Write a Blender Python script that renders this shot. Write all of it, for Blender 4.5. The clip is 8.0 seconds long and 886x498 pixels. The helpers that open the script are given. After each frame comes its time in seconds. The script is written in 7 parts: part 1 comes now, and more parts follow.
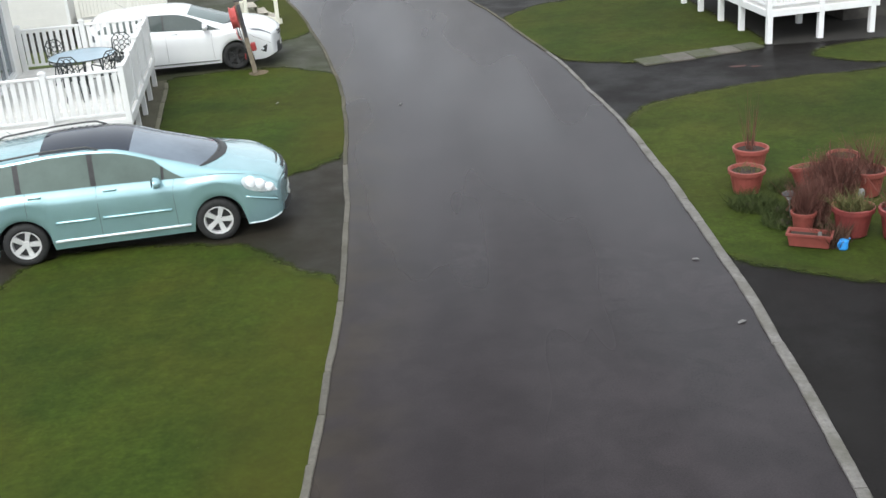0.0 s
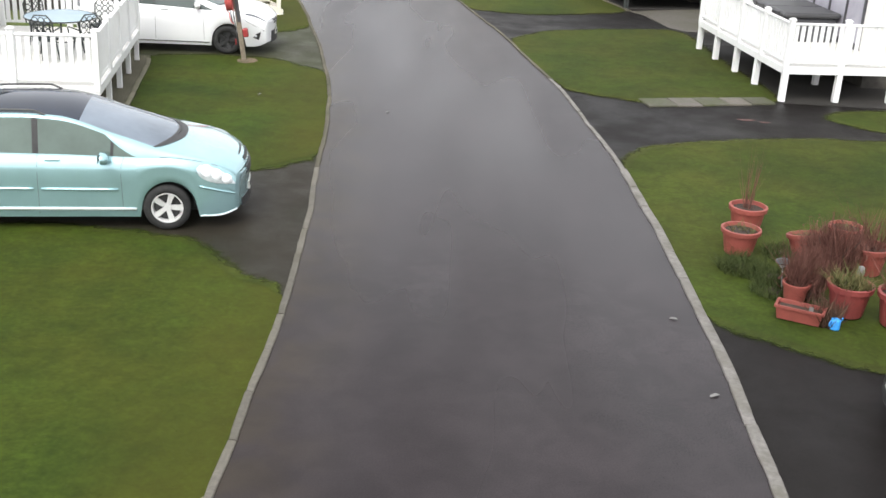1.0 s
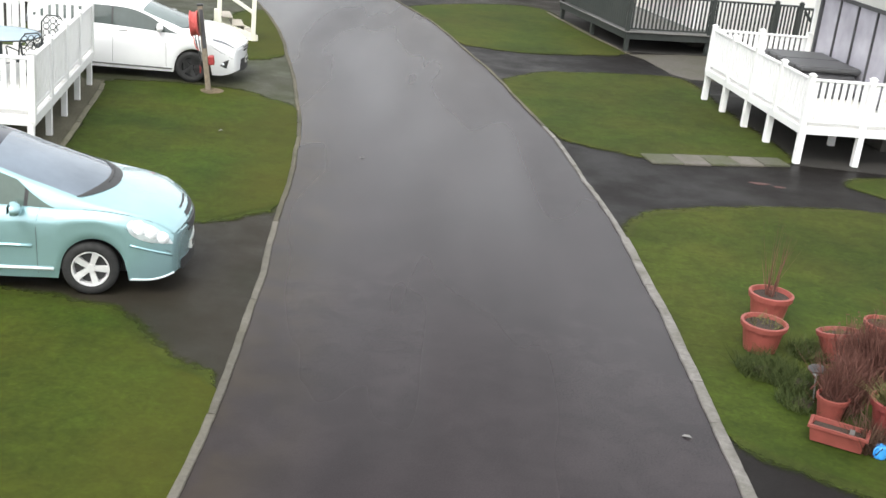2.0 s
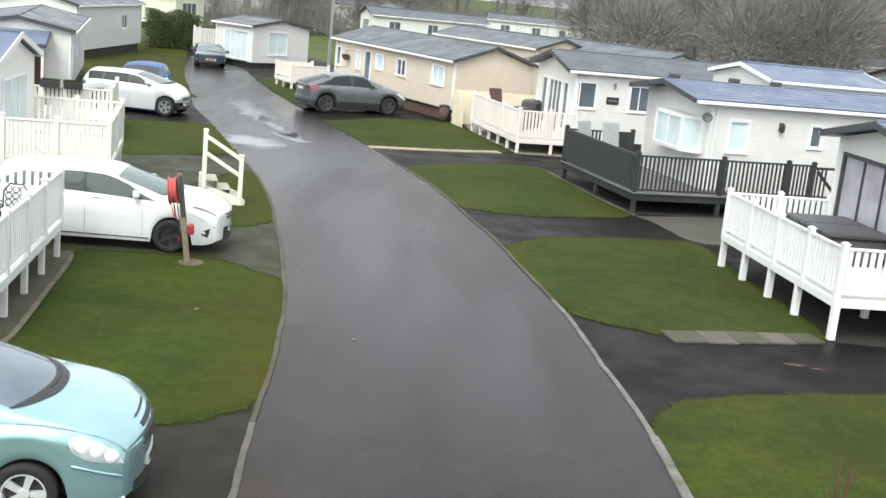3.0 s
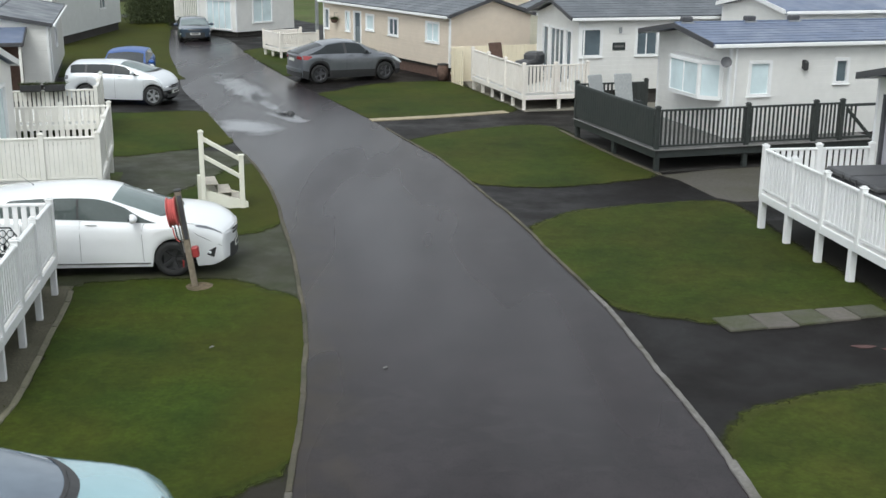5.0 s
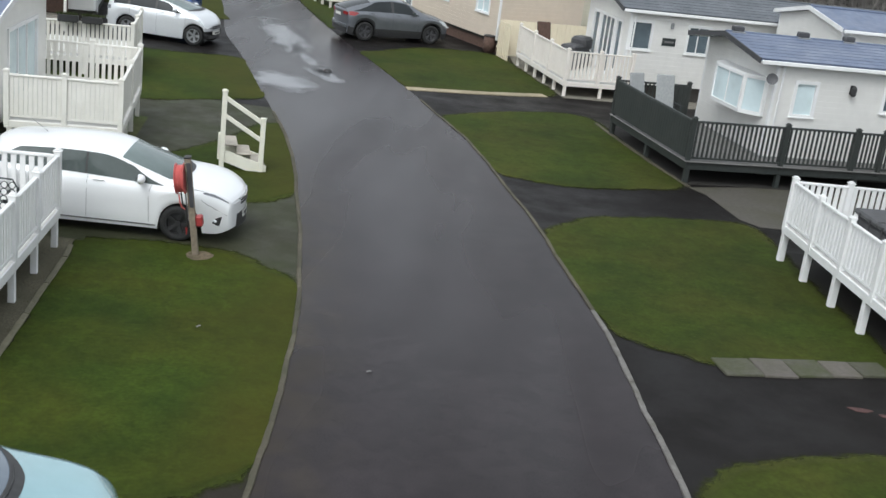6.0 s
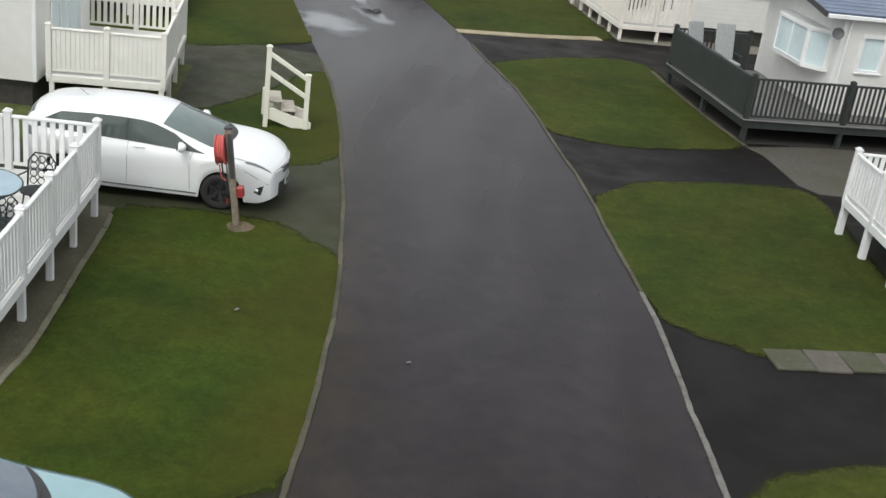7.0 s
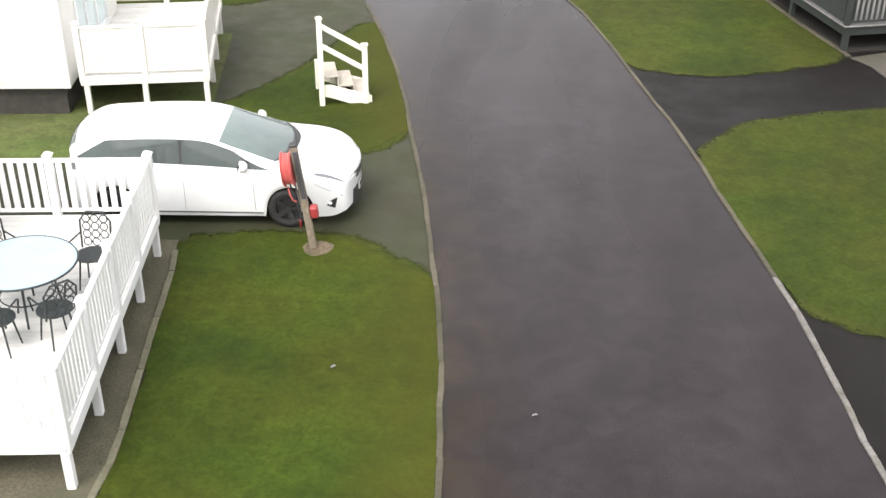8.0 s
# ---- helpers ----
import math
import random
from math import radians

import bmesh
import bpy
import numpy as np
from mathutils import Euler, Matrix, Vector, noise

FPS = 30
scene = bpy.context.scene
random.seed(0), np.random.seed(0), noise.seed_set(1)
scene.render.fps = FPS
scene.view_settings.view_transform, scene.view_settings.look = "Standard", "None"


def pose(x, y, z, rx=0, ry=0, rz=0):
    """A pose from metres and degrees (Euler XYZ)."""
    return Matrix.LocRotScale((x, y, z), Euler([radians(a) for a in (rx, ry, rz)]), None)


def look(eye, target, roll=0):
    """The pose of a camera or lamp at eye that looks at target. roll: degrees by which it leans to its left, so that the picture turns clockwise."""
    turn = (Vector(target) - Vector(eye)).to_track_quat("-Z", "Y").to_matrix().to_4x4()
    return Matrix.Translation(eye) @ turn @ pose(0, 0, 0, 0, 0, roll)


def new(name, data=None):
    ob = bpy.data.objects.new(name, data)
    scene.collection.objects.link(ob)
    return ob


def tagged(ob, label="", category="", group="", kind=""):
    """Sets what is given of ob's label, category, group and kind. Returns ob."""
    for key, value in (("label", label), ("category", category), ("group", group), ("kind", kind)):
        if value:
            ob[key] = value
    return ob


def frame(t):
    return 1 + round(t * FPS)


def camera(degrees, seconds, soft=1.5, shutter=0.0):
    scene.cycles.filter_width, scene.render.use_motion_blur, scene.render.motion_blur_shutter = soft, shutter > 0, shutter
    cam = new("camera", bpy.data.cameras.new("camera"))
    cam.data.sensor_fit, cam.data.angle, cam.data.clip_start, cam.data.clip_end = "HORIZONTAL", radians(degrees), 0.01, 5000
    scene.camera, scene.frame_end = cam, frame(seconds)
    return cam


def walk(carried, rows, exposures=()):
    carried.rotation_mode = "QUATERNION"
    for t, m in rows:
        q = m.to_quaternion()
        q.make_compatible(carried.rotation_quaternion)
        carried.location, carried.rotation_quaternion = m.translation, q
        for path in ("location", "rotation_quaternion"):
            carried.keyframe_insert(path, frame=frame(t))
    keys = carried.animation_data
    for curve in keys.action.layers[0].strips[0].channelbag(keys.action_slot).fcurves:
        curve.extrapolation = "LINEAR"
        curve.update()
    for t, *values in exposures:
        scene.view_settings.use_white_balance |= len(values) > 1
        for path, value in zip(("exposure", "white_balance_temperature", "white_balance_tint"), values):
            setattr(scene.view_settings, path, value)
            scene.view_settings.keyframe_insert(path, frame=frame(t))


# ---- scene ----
cam = camera(42.5, 8.0)
PATH = [
    (0, (0.999, -6.565, 6.045), (0.944, -4.719, 5.276), -4.6),
    (0.1, (1.027, -6.51, 6.072), (0.968, -4.672, 5.284), -4.3),
    (0.5, (1.139, -6.147, 5.826), (1.119, -4.29, 5.082), 0.6),
    (0.8, (1.230, -5.704, 5.725), (1.198, -3.850, 4.975), 1.9),
    (1, (1.314, -5.347, 5.617), (1.278, -3.489, 4.879), 3.2),
    (1.2, (1.35, -4.958, 5.54), (1.308, -3.108, 4.782), 4.5),
    (2.3, (1.286, -2.311, 5.348), (1.283, -0.424, 4.686), 6.2),
    (2.5, (1.293, -1.892, 5.394), (1.29, 0.007, 4.767), 5.6),
    (2.6, (1.266, -1.608, 5.408), (1.253, 0.306, 4.829), 5.1),
    (2.8, (1.137, -1.234, 5.424), (1.127, 0.701, 4.917), 5.6),
    (3, (1.125, -0.907, 5.277), (1.102, 1.043, 4.837), 5.7),
    (3.2, (0.939, -0.630, 5.233), (0.922, 1.323, 4.804), 5.4),
    (3.5, (0.946, -0.291, 5.301), (0.906, 1.655, 4.841), 4.1),
    (3.7, (0.780, -0.082, 5.324), (0.741, 1.861, 4.853), 3.5),
    (3.9, (0.672, 0.130, 5.313), (0.639, 2.063, 4.800), 3.2),
    (4, (0.594, 0.214, 5.389), (0.571, 2.138, 4.845), 2.2),
    (4.1, (0.639, 0.289, 5.402), (0.616, 2.207, 4.836), 1.2),
    (4.5, (0.64, 0.581, 5.698), (0.619, 2.504, 5.149), -0.3),
    (4.7, (0.611, 0.688, 5.753), (0.583, 2.616, 5.222), -0.6),
    (5.8, (1.077, 1.235, 6.541), (1.029, 3.136, 5.922), 6.5),
    (6, (1.083, 1.408, 6.613), (1.007, 3.305, 5.984), 7.2),
    (6.5, (1.169, 1.738, 7.092), (1.022, 3.608, 6.398), 7.9),
    (6.8, (1.044, 1.987, 7.376), (0.908, 3.837, 6.628), 8.1),
    (7, (1.002, 2.212, 7.401), (0.861, 4.049, 6.622), 7.6),
    (7.3, (0.879, 2.525, 7.663), (0.726, 4.287, 6.730), 7.2),
    (7.5, (0.784, 3.167, 8.12), (0.659, 4.828, 7.014), 10.8),
    (7.7, (0.508, 3.615, 8.302), (0.386, 5.261, 7.173), 9.7),
    (7.8, (0.221, 4.085, 8.449), (0.080, 5.742, 7.338), 6.8),
    (8, (-0.15, 4.801, 8.382), (-0.349, 6.527, 7.392), 0.5),
]
walk(cam, [(t, look(e, g, r)) for t, e, g, r in PATH],
     exposures=[(0, 0.92, 6170, 6), (0.5, 1.19, 6350, 8), (1, 1.28, 6450, 9), (1.2, 1.30, 6450, 9), (2.3, 1.35, 6450, 6), (2.6, 1.41, 6400, 5), (3, 1.16, 6300, 5), (3.5, 0.58, 6300, 4),
                (4, 0.56, 6250, 4), (4.5, 0.54, 6150, 4), (6, 0.51, 6080, 6), (6.5, 0.53, 6300, 6), (7, 0.48, 6350, 6), (7.5, 0.98, 6270, 6), (8, 1.50, 6600, 11)])

# ---- world and light: an overcast winter day ----
world = bpy.data.worlds.new("overcast")
scene.world = world
world.use_nodes = True
wn, wl = world.node_tree.nodes, world.node_tree.links
sky = wn.new("ShaderNodeTexSky")
sky.sky_type, sky.sun_disc = "NISHITA", False
sky.sun_elevation, sky.sun_rotation = radians(48), radians(200)
sky.dust_density, sky.air_density, sky.ozone_density = 6.0, 1.0, 1.0
cloud = wn.new("ShaderNodeHueSaturation")
cloud.inputs["Saturation"].default_value = 0.25
cloud.inputs["Value"].default_value = 1.0
wl.new(sky.outputs["Color"], cloud.inputs["Color"])
veil = wn.new("ShaderNodeMix")
veil.data_type = "RGBA"
veil.inputs[0].default_value = 0.6
veil.inputs[7].default_value = (5.8, 5.8, 5.95, 1)
wl.new(cloud.outputs["Color"], veil.inputs[6])
wl.new(veil.outputs[2], wn["Background"].inputs["Color"])
wn["Background"].inputs["Strength"].default_value = 0.13

sun = new("sun", bpy.data.lights.new("sun", "SUN"))
sun.data.energy, sun.data.angle, sun.data.color = 0.9, radians(25), (1.0, 0.97, 0.92)
sun.matrix_world = look((-3, -9, 13), (0, 0, 0))


# ---- materials ----
def shader(name, color=(0.5, 0.5, 0.5), rough=0.6, metal=0.0, spec=0.5, coat=0.0, grain=0.0, size=8.0,
           stain=0.0, stain_size=0.7, stain_color=None, bump=0.0, bump_size=60.0, object_random=0.0,
           rough_var=0.0, transmission=0.0):
    """A principled material with grain and stains on object-sized coordinates."""
    m = bpy.data.materials.new(name)
    m.use_nodes = True
    n, l = m.node_tree.nodes, m.node_tree.links
    p = n["Principled BSDF"]
    p.inputs["Base Color"].default_value = (*color, 1)
    p.inputs["Roughness"].default_value = rough
    p.inputs["Metallic"].default_value = metal
    p.inputs["Specular IOR Level"].default_value = spec
    p.inputs["Coat Weight"].default_value = coat
    p.inputs["Coat Roughness"].default_value = 0.06
    p.inputs["Transmission Weight"].default_value = transmission
    geo = n.new("ShaderNodeNewGeometry")
    last = None

    def noise_tex(scale, detail=4.0):
        t = n.new("ShaderNodeTexNoise")
        t.inputs["Scale"].default_value = scale
        t.inputs["Detail"].default_value = detail
        t.inputs["Roughness"].default_value = 0.6
        l.new(geo.outputs["Position"], t.inputs["Vector"])
        return t

    def mix(kind, fac, a, b):
        x = n.new("ShaderNodeMix")
        x.data_type, x.blend_type = "RGBA", kind
        for key, v in ((0, fac), (6, a), (7, b)):
            if hasattr(v, "is_output"):
                l.new(v, x.inputs[key])
            else:
                x.inputs[key].default_value = v
        return x.outputs[2]

    def ramp(src, lo, hi):
        r = n.new("ShaderNodeMapRange")
        r.inputs["From Min"].default_value, r.inputs["From Max"].default_value = lo, hi
        l.new(src, r.inputs["Value"])
        return r.outputs["Result"]

    cur = (*color, 1)
    if grain:
        g = noise_tex(size, 6)
        lo = tuple(c * (1 - grain) for c in color) + (1,)
        hi = tuple(min(1, c * (1 + grain)) for c in color) + (1,)
        cur = mix("MIX", ramp(g.outputs["Fac"], 0.3, 0.7), lo, hi)
    if stain:
        s = noise_tex(stain_size, 5)
        sc = stain_color or tuple(c * 0.6 for c in color)
        f = ramp(s.outputs["Fac"], 0.42, 0.68)
        k = n.new("ShaderNodeMath")
        k.operation = "MULTIPLY"
        l.new(f, k.inputs[0])
        k.inputs[1].default_value = stain
        cur = mix("MIX", k.outputs[0], cur, (*sc, 1))
    if object_random:
        oi = n.new("ShaderNodeObjectInfo")
        r = n.new("ShaderNodeMapRange")
        r.inputs["To Min"].default_value, r.inputs["To Max"].default_value = 1 - object_random, 1 + object_random
        l.new(oi.outputs["Random"], r.inputs["Value"])
        h = n.new("ShaderNodeHueSaturation")
        l.new(r.outputs["Result"], h.inputs["Value"])
        if hasattr(cur, "is_output"):
            l.new(cur, h.inputs["Color"])
        else:
            h.inputs["Color"].default_value = cur
        cur = h.outputs["Color"]
    if hasattr(cur, "is_output"):
        l.new(cur, p.inputs["Base Color"])
    if rough_var:
        rv = noise_tex(stain_size * 1.7, 4)
        r = n.new("ShaderNodeMapRange")
        r.inputs["From Min"].default_value, r.inputs["From Max"].default_value = 0.35, 0.65
        r.inputs["To Min"].default_value, r.inputs["To Max"].default_value = max(0.03, rough - rough_var), min(1, rough + rough_var)
        l.new(rv.outputs["Fac"], r.inputs["Value"])
        l.new(r.outputs["Result"], p.inputs["Roughness"])
    if bump:
        b = noise_tex(bump_size, 3)
        bm_ = n.new("ShaderNodeBump")
        bm_.inputs["Strength"].default_value = bump
        bm_.inputs["Distance"].default_value = 0.01
        l.new(b.outputs["Fac"], bm_.inputs["Height"])
        l.new(bm_.outputs["Normal"], p.inputs["Normal"])
    return m


def cladding(name, color, board=0.15, stain=0.2):
    """Horizontal lap boards: the relief follows the height, the tone varies a little."""
    m = shader(name, color, rough=0.45, grain=0.04, size=3, stain=stain, stain_size=0.5,
               stain_color=tuple(c * 0.86 for c in color))
    n, l = m.node_tree.nodes, m.node_tree.links
    p = n["Principled BSDF"]
    geo = n.new("ShaderNodeNewGeometry")
    sep = n.new("ShaderNodeSeparateXYZ")
    l.new(geo.outputs["Position"], sep.inputs[0])
    d = n.new("ShaderNodeMath")
    d.operation = "DIVIDE"
    d.inputs[1].default_value = board
    l.new(sep.outputs["Z"], d.inputs[0])
    fr = n.new("ShaderNodeMath")
    fr.operation = "FRACT"
    l.new(d.outputs[0], fr.inputs[0])
    b = n.new("ShaderNodeBump")
    b.inputs["Strength"].default_value, b.inputs["Distance"].default_value = 0.6, 0.02
    l.new(fr.outputs[0], b.inputs["Height"])
    l.new(b.outputs["Normal"], p.inputs["Normal"])
    return m


def roofing(name, color):
    """Sheet-tile roof: shallow courses running along the slope, with lichen and wet patches."""
    m = shader(name, color, rough=0.42, grain=0.15, size=5, stain=0.5, stain_size=0.6,
               stain_color=tuple(c * 0.75 for c in color), rough_var=0.12)
    n, l = m.node_tree.nodes, m.node_tree.links
    p = n["Principled BSDF"]
    geo = n.new("ShaderNodeNewGeometry")
    sep = n.new("ShaderNodeSeparateXYZ")
    l.new(geo.outputs["Position"], sep.inputs[0])
    d = n.new("ShaderNodeMath")
    d.operation = "DIVIDE"
    d.inputs[1].default_value = 0.075
    l.new(sep.outputs["Z"], d.inputs[0])
    fr = n.new("ShaderNodeMath")
    fr.operation = "FRACT"
    l.new(d.outputs[0], fr.inputs[0])
    b = n.new("ShaderNodeBump")
    b.inputs["Strength"].default_value, b.inputs["Distance"].default_value = 0.5, 0.02
    l.new(fr.outputs[0], b.inputs["Height"])
    l.new(b.outputs["Normal"], p.inputs["Normal"])
    return m


def turf(name, dark, light, dry, rim=0.0):
    m = shader(name, light, rough=0.85, spec=0.13, grain=0.16, size=22, stain=0.7, stain_size=0.7, stain_color=dark,
               bump=0.2, bump_size=45)
    n, l = m.node_tree.nodes, m.node_tree.links
    p = n["Principled BSDF"]
    src = p.inputs["Base Color"].links[0].from_socket
    geo = n.new("ShaderNodeNewGeometry")
    t = n.new("ShaderNodeTexNoise")
    t.inputs["Scale"].default_value, t.inputs["Detail"].default_value = 0.5, 3
    l.new(geo.outputs["Position"], t.inputs["Vector"])
    r = n.new("ShaderNodeMapRange")
    r.inputs["From Min"].default_value, r.inputs["From Max"].default_value = 0.4, 0.68
    r.inputs["To Max"].default_value = 0.55
    l.new(t.outputs["Fac"], r.inputs["Value"])
    x = n.new("ShaderNodeMix")
    x.data_type = "RGBA"
    l.new(r.outputs["Result"], x.inputs[0])
    l.new(src, x.inputs[6])
    x.inputs[7].default_value = (*dry, 1)
    last = x.outputs[2]
    # moss and clover clumps a hand or two wide, and long mown drifts
    for scale, lo, hi, a, b in ((3.2, 0.34, 0.66, 0.89, 1.16), (0.28, 0.35, 0.65, 0.86, 1.14), (11.0, 0.3, 0.7, 0.86, 1.14)):
        t = n.new("ShaderNodeTexNoise")
        t.inputs["Scale"].default_value, t.inputs["Detail"].default_value, t.inputs["Distortion"].default_value = scale, 4, 0.6
        l.new(geo.outputs["Position"], t.inputs["Vector"])
        r = n.new("ShaderNodeMapRange")
        r.inputs["From Min"].default_value, r.inputs["From Max"].default_value = lo, hi
        r.inputs["To Min"].default_value, r.inputs["To Max"].default_value = a, b
        l.new(t.outputs["Fac"], r.inputs["Value"])
        h = n.new("ShaderNodeHueSaturation")
        l.new(r.outputs["Result"], h.inputs["Value"])
        l.new(last, h.inputs["Color"])
        last = h.outputs["Color"]
    if rim:
        # olive, half-dead turf in a ragged strip along the left-hand edging
        sep = n.new("ShaderNodeSeparateXYZ")
        l.new(geo.outputs["Position"], sep.inputs[0])

        def calc(op, a, b):
            k = n.new("ShaderNodeMath")
            k.operation = op
            for j, v in enumerate((a, b)):
                if hasattr(v, "is_output"):
                    l.new(v, k.inputs[j])
                else:
                    k.inputs[j].default_value = v
            return k.outputs[0]

        bend = calc("POWER", calc("MAXIMUM", calc("SUBTRACT", sep.outputs["Y"], 6.0), 0.0), 2.0)
        off = calc("ADD", calc("ADD", sep.outputs["X"], 0.75), calc("MULTIPLY", bend, 0.0075))
        t = n.new("ShaderNodeTexNoise")
        t.inputs["Scale"].default_value, t.inputs["Detail"].default_value = 0.9, 4
        l.new(geo.outputs["Position"], t.inputs["Vector"])
        edge = calc("ADD", off, calc("MULTIPLY", t.outputs["Fac"], 1.5))
        r = n.new("ShaderNodeMapRange")
        r.interpolation_type = "SMOOTHSTEP"
        r.inputs["From Min"].default_value, r.inputs["From Max"].default_value = -0.9, 0.75
        r.inputs["To Max"].default_value = rim
        l.new(edge, r.inputs["Value"])
        x = n.new("ShaderNodeMix")
        x.data_type = "RGBA"
        l.new(r.outputs["Result"], x.inputs[0])
        l.new(last, x.inputs[6])
        x.inputs[7].default_value = (dry[0] * 1.05, dry[1] * 0.92, dry[2] * 1.1, 1)
        last = x.outputs[2]
    l.new(last, p.inputs["Base Color"])
    return m


def ragged(m):
    """Lets a turf thin out into patches as its fade attribute falls."""
    n, l = m.node_tree.nodes, m.node_tree.links
    geo, att = n.new("ShaderNodeNewGeometry"), n.new("ShaderNodeAttribute")
    att.attribute_name = "fade"
    t = n.new("ShaderNodeTexNoise")
    t.inputs["Scale"].default_value, t.inputs["Detail"].default_value, t.inputs["Roughness"].default_value = 7.0, 5, 0.7
    l.new(geo.outputs["Position"], t.inputs["Vector"])
    add = n.new("ShaderNodeMath")
    add.operation = "ADD"
    l.new(att.outputs["Fac"], add.inputs[0])
    l.new(t.outputs["Fac"], add.inputs[1])
    r = n.new("ShaderNodeMapRange")
    r.interpolation_type = "SMOOTHSTEP"
    r.inputs["From Min"].default_value, r.inputs["From Max"].default_value = 0.62, 1.12
    l.new(add.outputs[0], r.inputs["Value"])
    l.new(r.outputs["Result"], n["Principled BSDF"].inputs["Alpha"])
    return m


def blades(name, a, b):
    m = shader(name, a, rough=0.7, spec=0.13)
    n, l = m.node_tree.nodes, m.node_tree.links
    p = n["Principled BSDF"]
    geo = n.new("ShaderNodeNewGeometry")
    x = n.new("ShaderNodeMix")
    x.data_type = "RGBA"
    l.new(geo.outputs["Random Per Island"], x.inputs[0])
    x.inputs[6].default_value, x.inputs[7].default_value = (*a, 1), (*b, 1)
    l.new(x.outputs[2], p.inputs["Base Color"])
    return m


def wet_lane(m, dry, wet, rough_dry, rough_wet):
    """Water standing thinly in long soft streaks: the gloss follows them."""
    n, l = m.node_tree.nodes, m.node_tree.links
    p = n["Principled BSDF"]
    geo = n.new("ShaderNodeNewGeometry")
    mp = n.new("ShaderNodeMapping")
    mp.inputs["Rotation"].default_value = (0, 0, radians(-14))
    mp.inputs["Scale"].default_value = (0.42, 0.07, 1.0)
    l.new(geo.outputs["Position"], mp.inputs["Vector"])
    nz = n.new("ShaderNodeTexNoise")
    nz.inputs["Scale"].default_value, nz.inputs["Detail"].default_value = 1.0, 2.5
    l.new(mp.outputs["Vector"], nz.inputs["Vector"])
    for key, a, b in (("Specular IOR Level", dry, wet), ("Roughness", rough_dry, rough_wet)):
        r = n.new("ShaderNodeMapRange")
        r.interpolation_type = "SMOOTHSTEP"
        r.inputs["From Min"].default_value, r.inputs["From Max"].default_value = 0.2, 0.8
        r.inputs["To Min"].default_value, r.inputs["To Max"].default_value = a, b
        l.new(nz.outputs["Fac"], r.inputs["Value"])
        l.new(r.outputs["Result"], p.inputs[key])


M_ASPHALT = shader("wet_asphalt", (0.0252, 0.0202, 0.0218), rough=0.25, spec=0.16, grain=0.30, size=55, stain=0.5, stain_size=0.22,
                   stain_color=(0.0215, 0.0182, 0.0188), bump=0.06, bump_size=120, rough_var=0.035)
wet_lane(M_ASPHALT, 0.07, 0.21, 0.31, 0.22)


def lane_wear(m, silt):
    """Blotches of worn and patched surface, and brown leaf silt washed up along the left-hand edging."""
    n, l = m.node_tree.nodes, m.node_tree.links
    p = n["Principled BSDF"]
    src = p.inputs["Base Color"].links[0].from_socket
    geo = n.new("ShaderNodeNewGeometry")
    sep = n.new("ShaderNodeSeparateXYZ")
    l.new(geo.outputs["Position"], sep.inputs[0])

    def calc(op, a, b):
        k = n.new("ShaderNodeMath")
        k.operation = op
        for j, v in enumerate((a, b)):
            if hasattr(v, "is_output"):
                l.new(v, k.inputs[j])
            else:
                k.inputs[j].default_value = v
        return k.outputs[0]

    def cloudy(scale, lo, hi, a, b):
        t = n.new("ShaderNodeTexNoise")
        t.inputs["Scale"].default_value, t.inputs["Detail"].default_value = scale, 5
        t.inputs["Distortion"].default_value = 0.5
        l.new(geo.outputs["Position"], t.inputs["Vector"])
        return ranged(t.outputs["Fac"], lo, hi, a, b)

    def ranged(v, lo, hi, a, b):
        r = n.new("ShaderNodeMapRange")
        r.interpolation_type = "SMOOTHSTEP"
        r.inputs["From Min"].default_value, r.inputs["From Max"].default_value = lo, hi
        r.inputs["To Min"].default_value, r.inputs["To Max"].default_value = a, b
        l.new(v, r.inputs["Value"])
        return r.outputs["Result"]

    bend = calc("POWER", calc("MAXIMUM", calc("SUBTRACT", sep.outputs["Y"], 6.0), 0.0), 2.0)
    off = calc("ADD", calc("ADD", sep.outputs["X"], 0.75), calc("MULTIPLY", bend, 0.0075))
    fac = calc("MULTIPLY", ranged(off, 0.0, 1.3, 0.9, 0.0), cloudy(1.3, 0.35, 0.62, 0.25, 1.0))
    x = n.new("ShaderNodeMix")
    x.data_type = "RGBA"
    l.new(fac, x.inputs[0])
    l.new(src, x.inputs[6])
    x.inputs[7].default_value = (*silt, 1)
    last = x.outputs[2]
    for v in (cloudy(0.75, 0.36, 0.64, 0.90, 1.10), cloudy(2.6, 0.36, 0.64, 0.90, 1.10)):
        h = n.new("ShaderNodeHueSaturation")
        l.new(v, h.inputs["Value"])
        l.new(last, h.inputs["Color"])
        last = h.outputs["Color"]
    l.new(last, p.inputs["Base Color"])


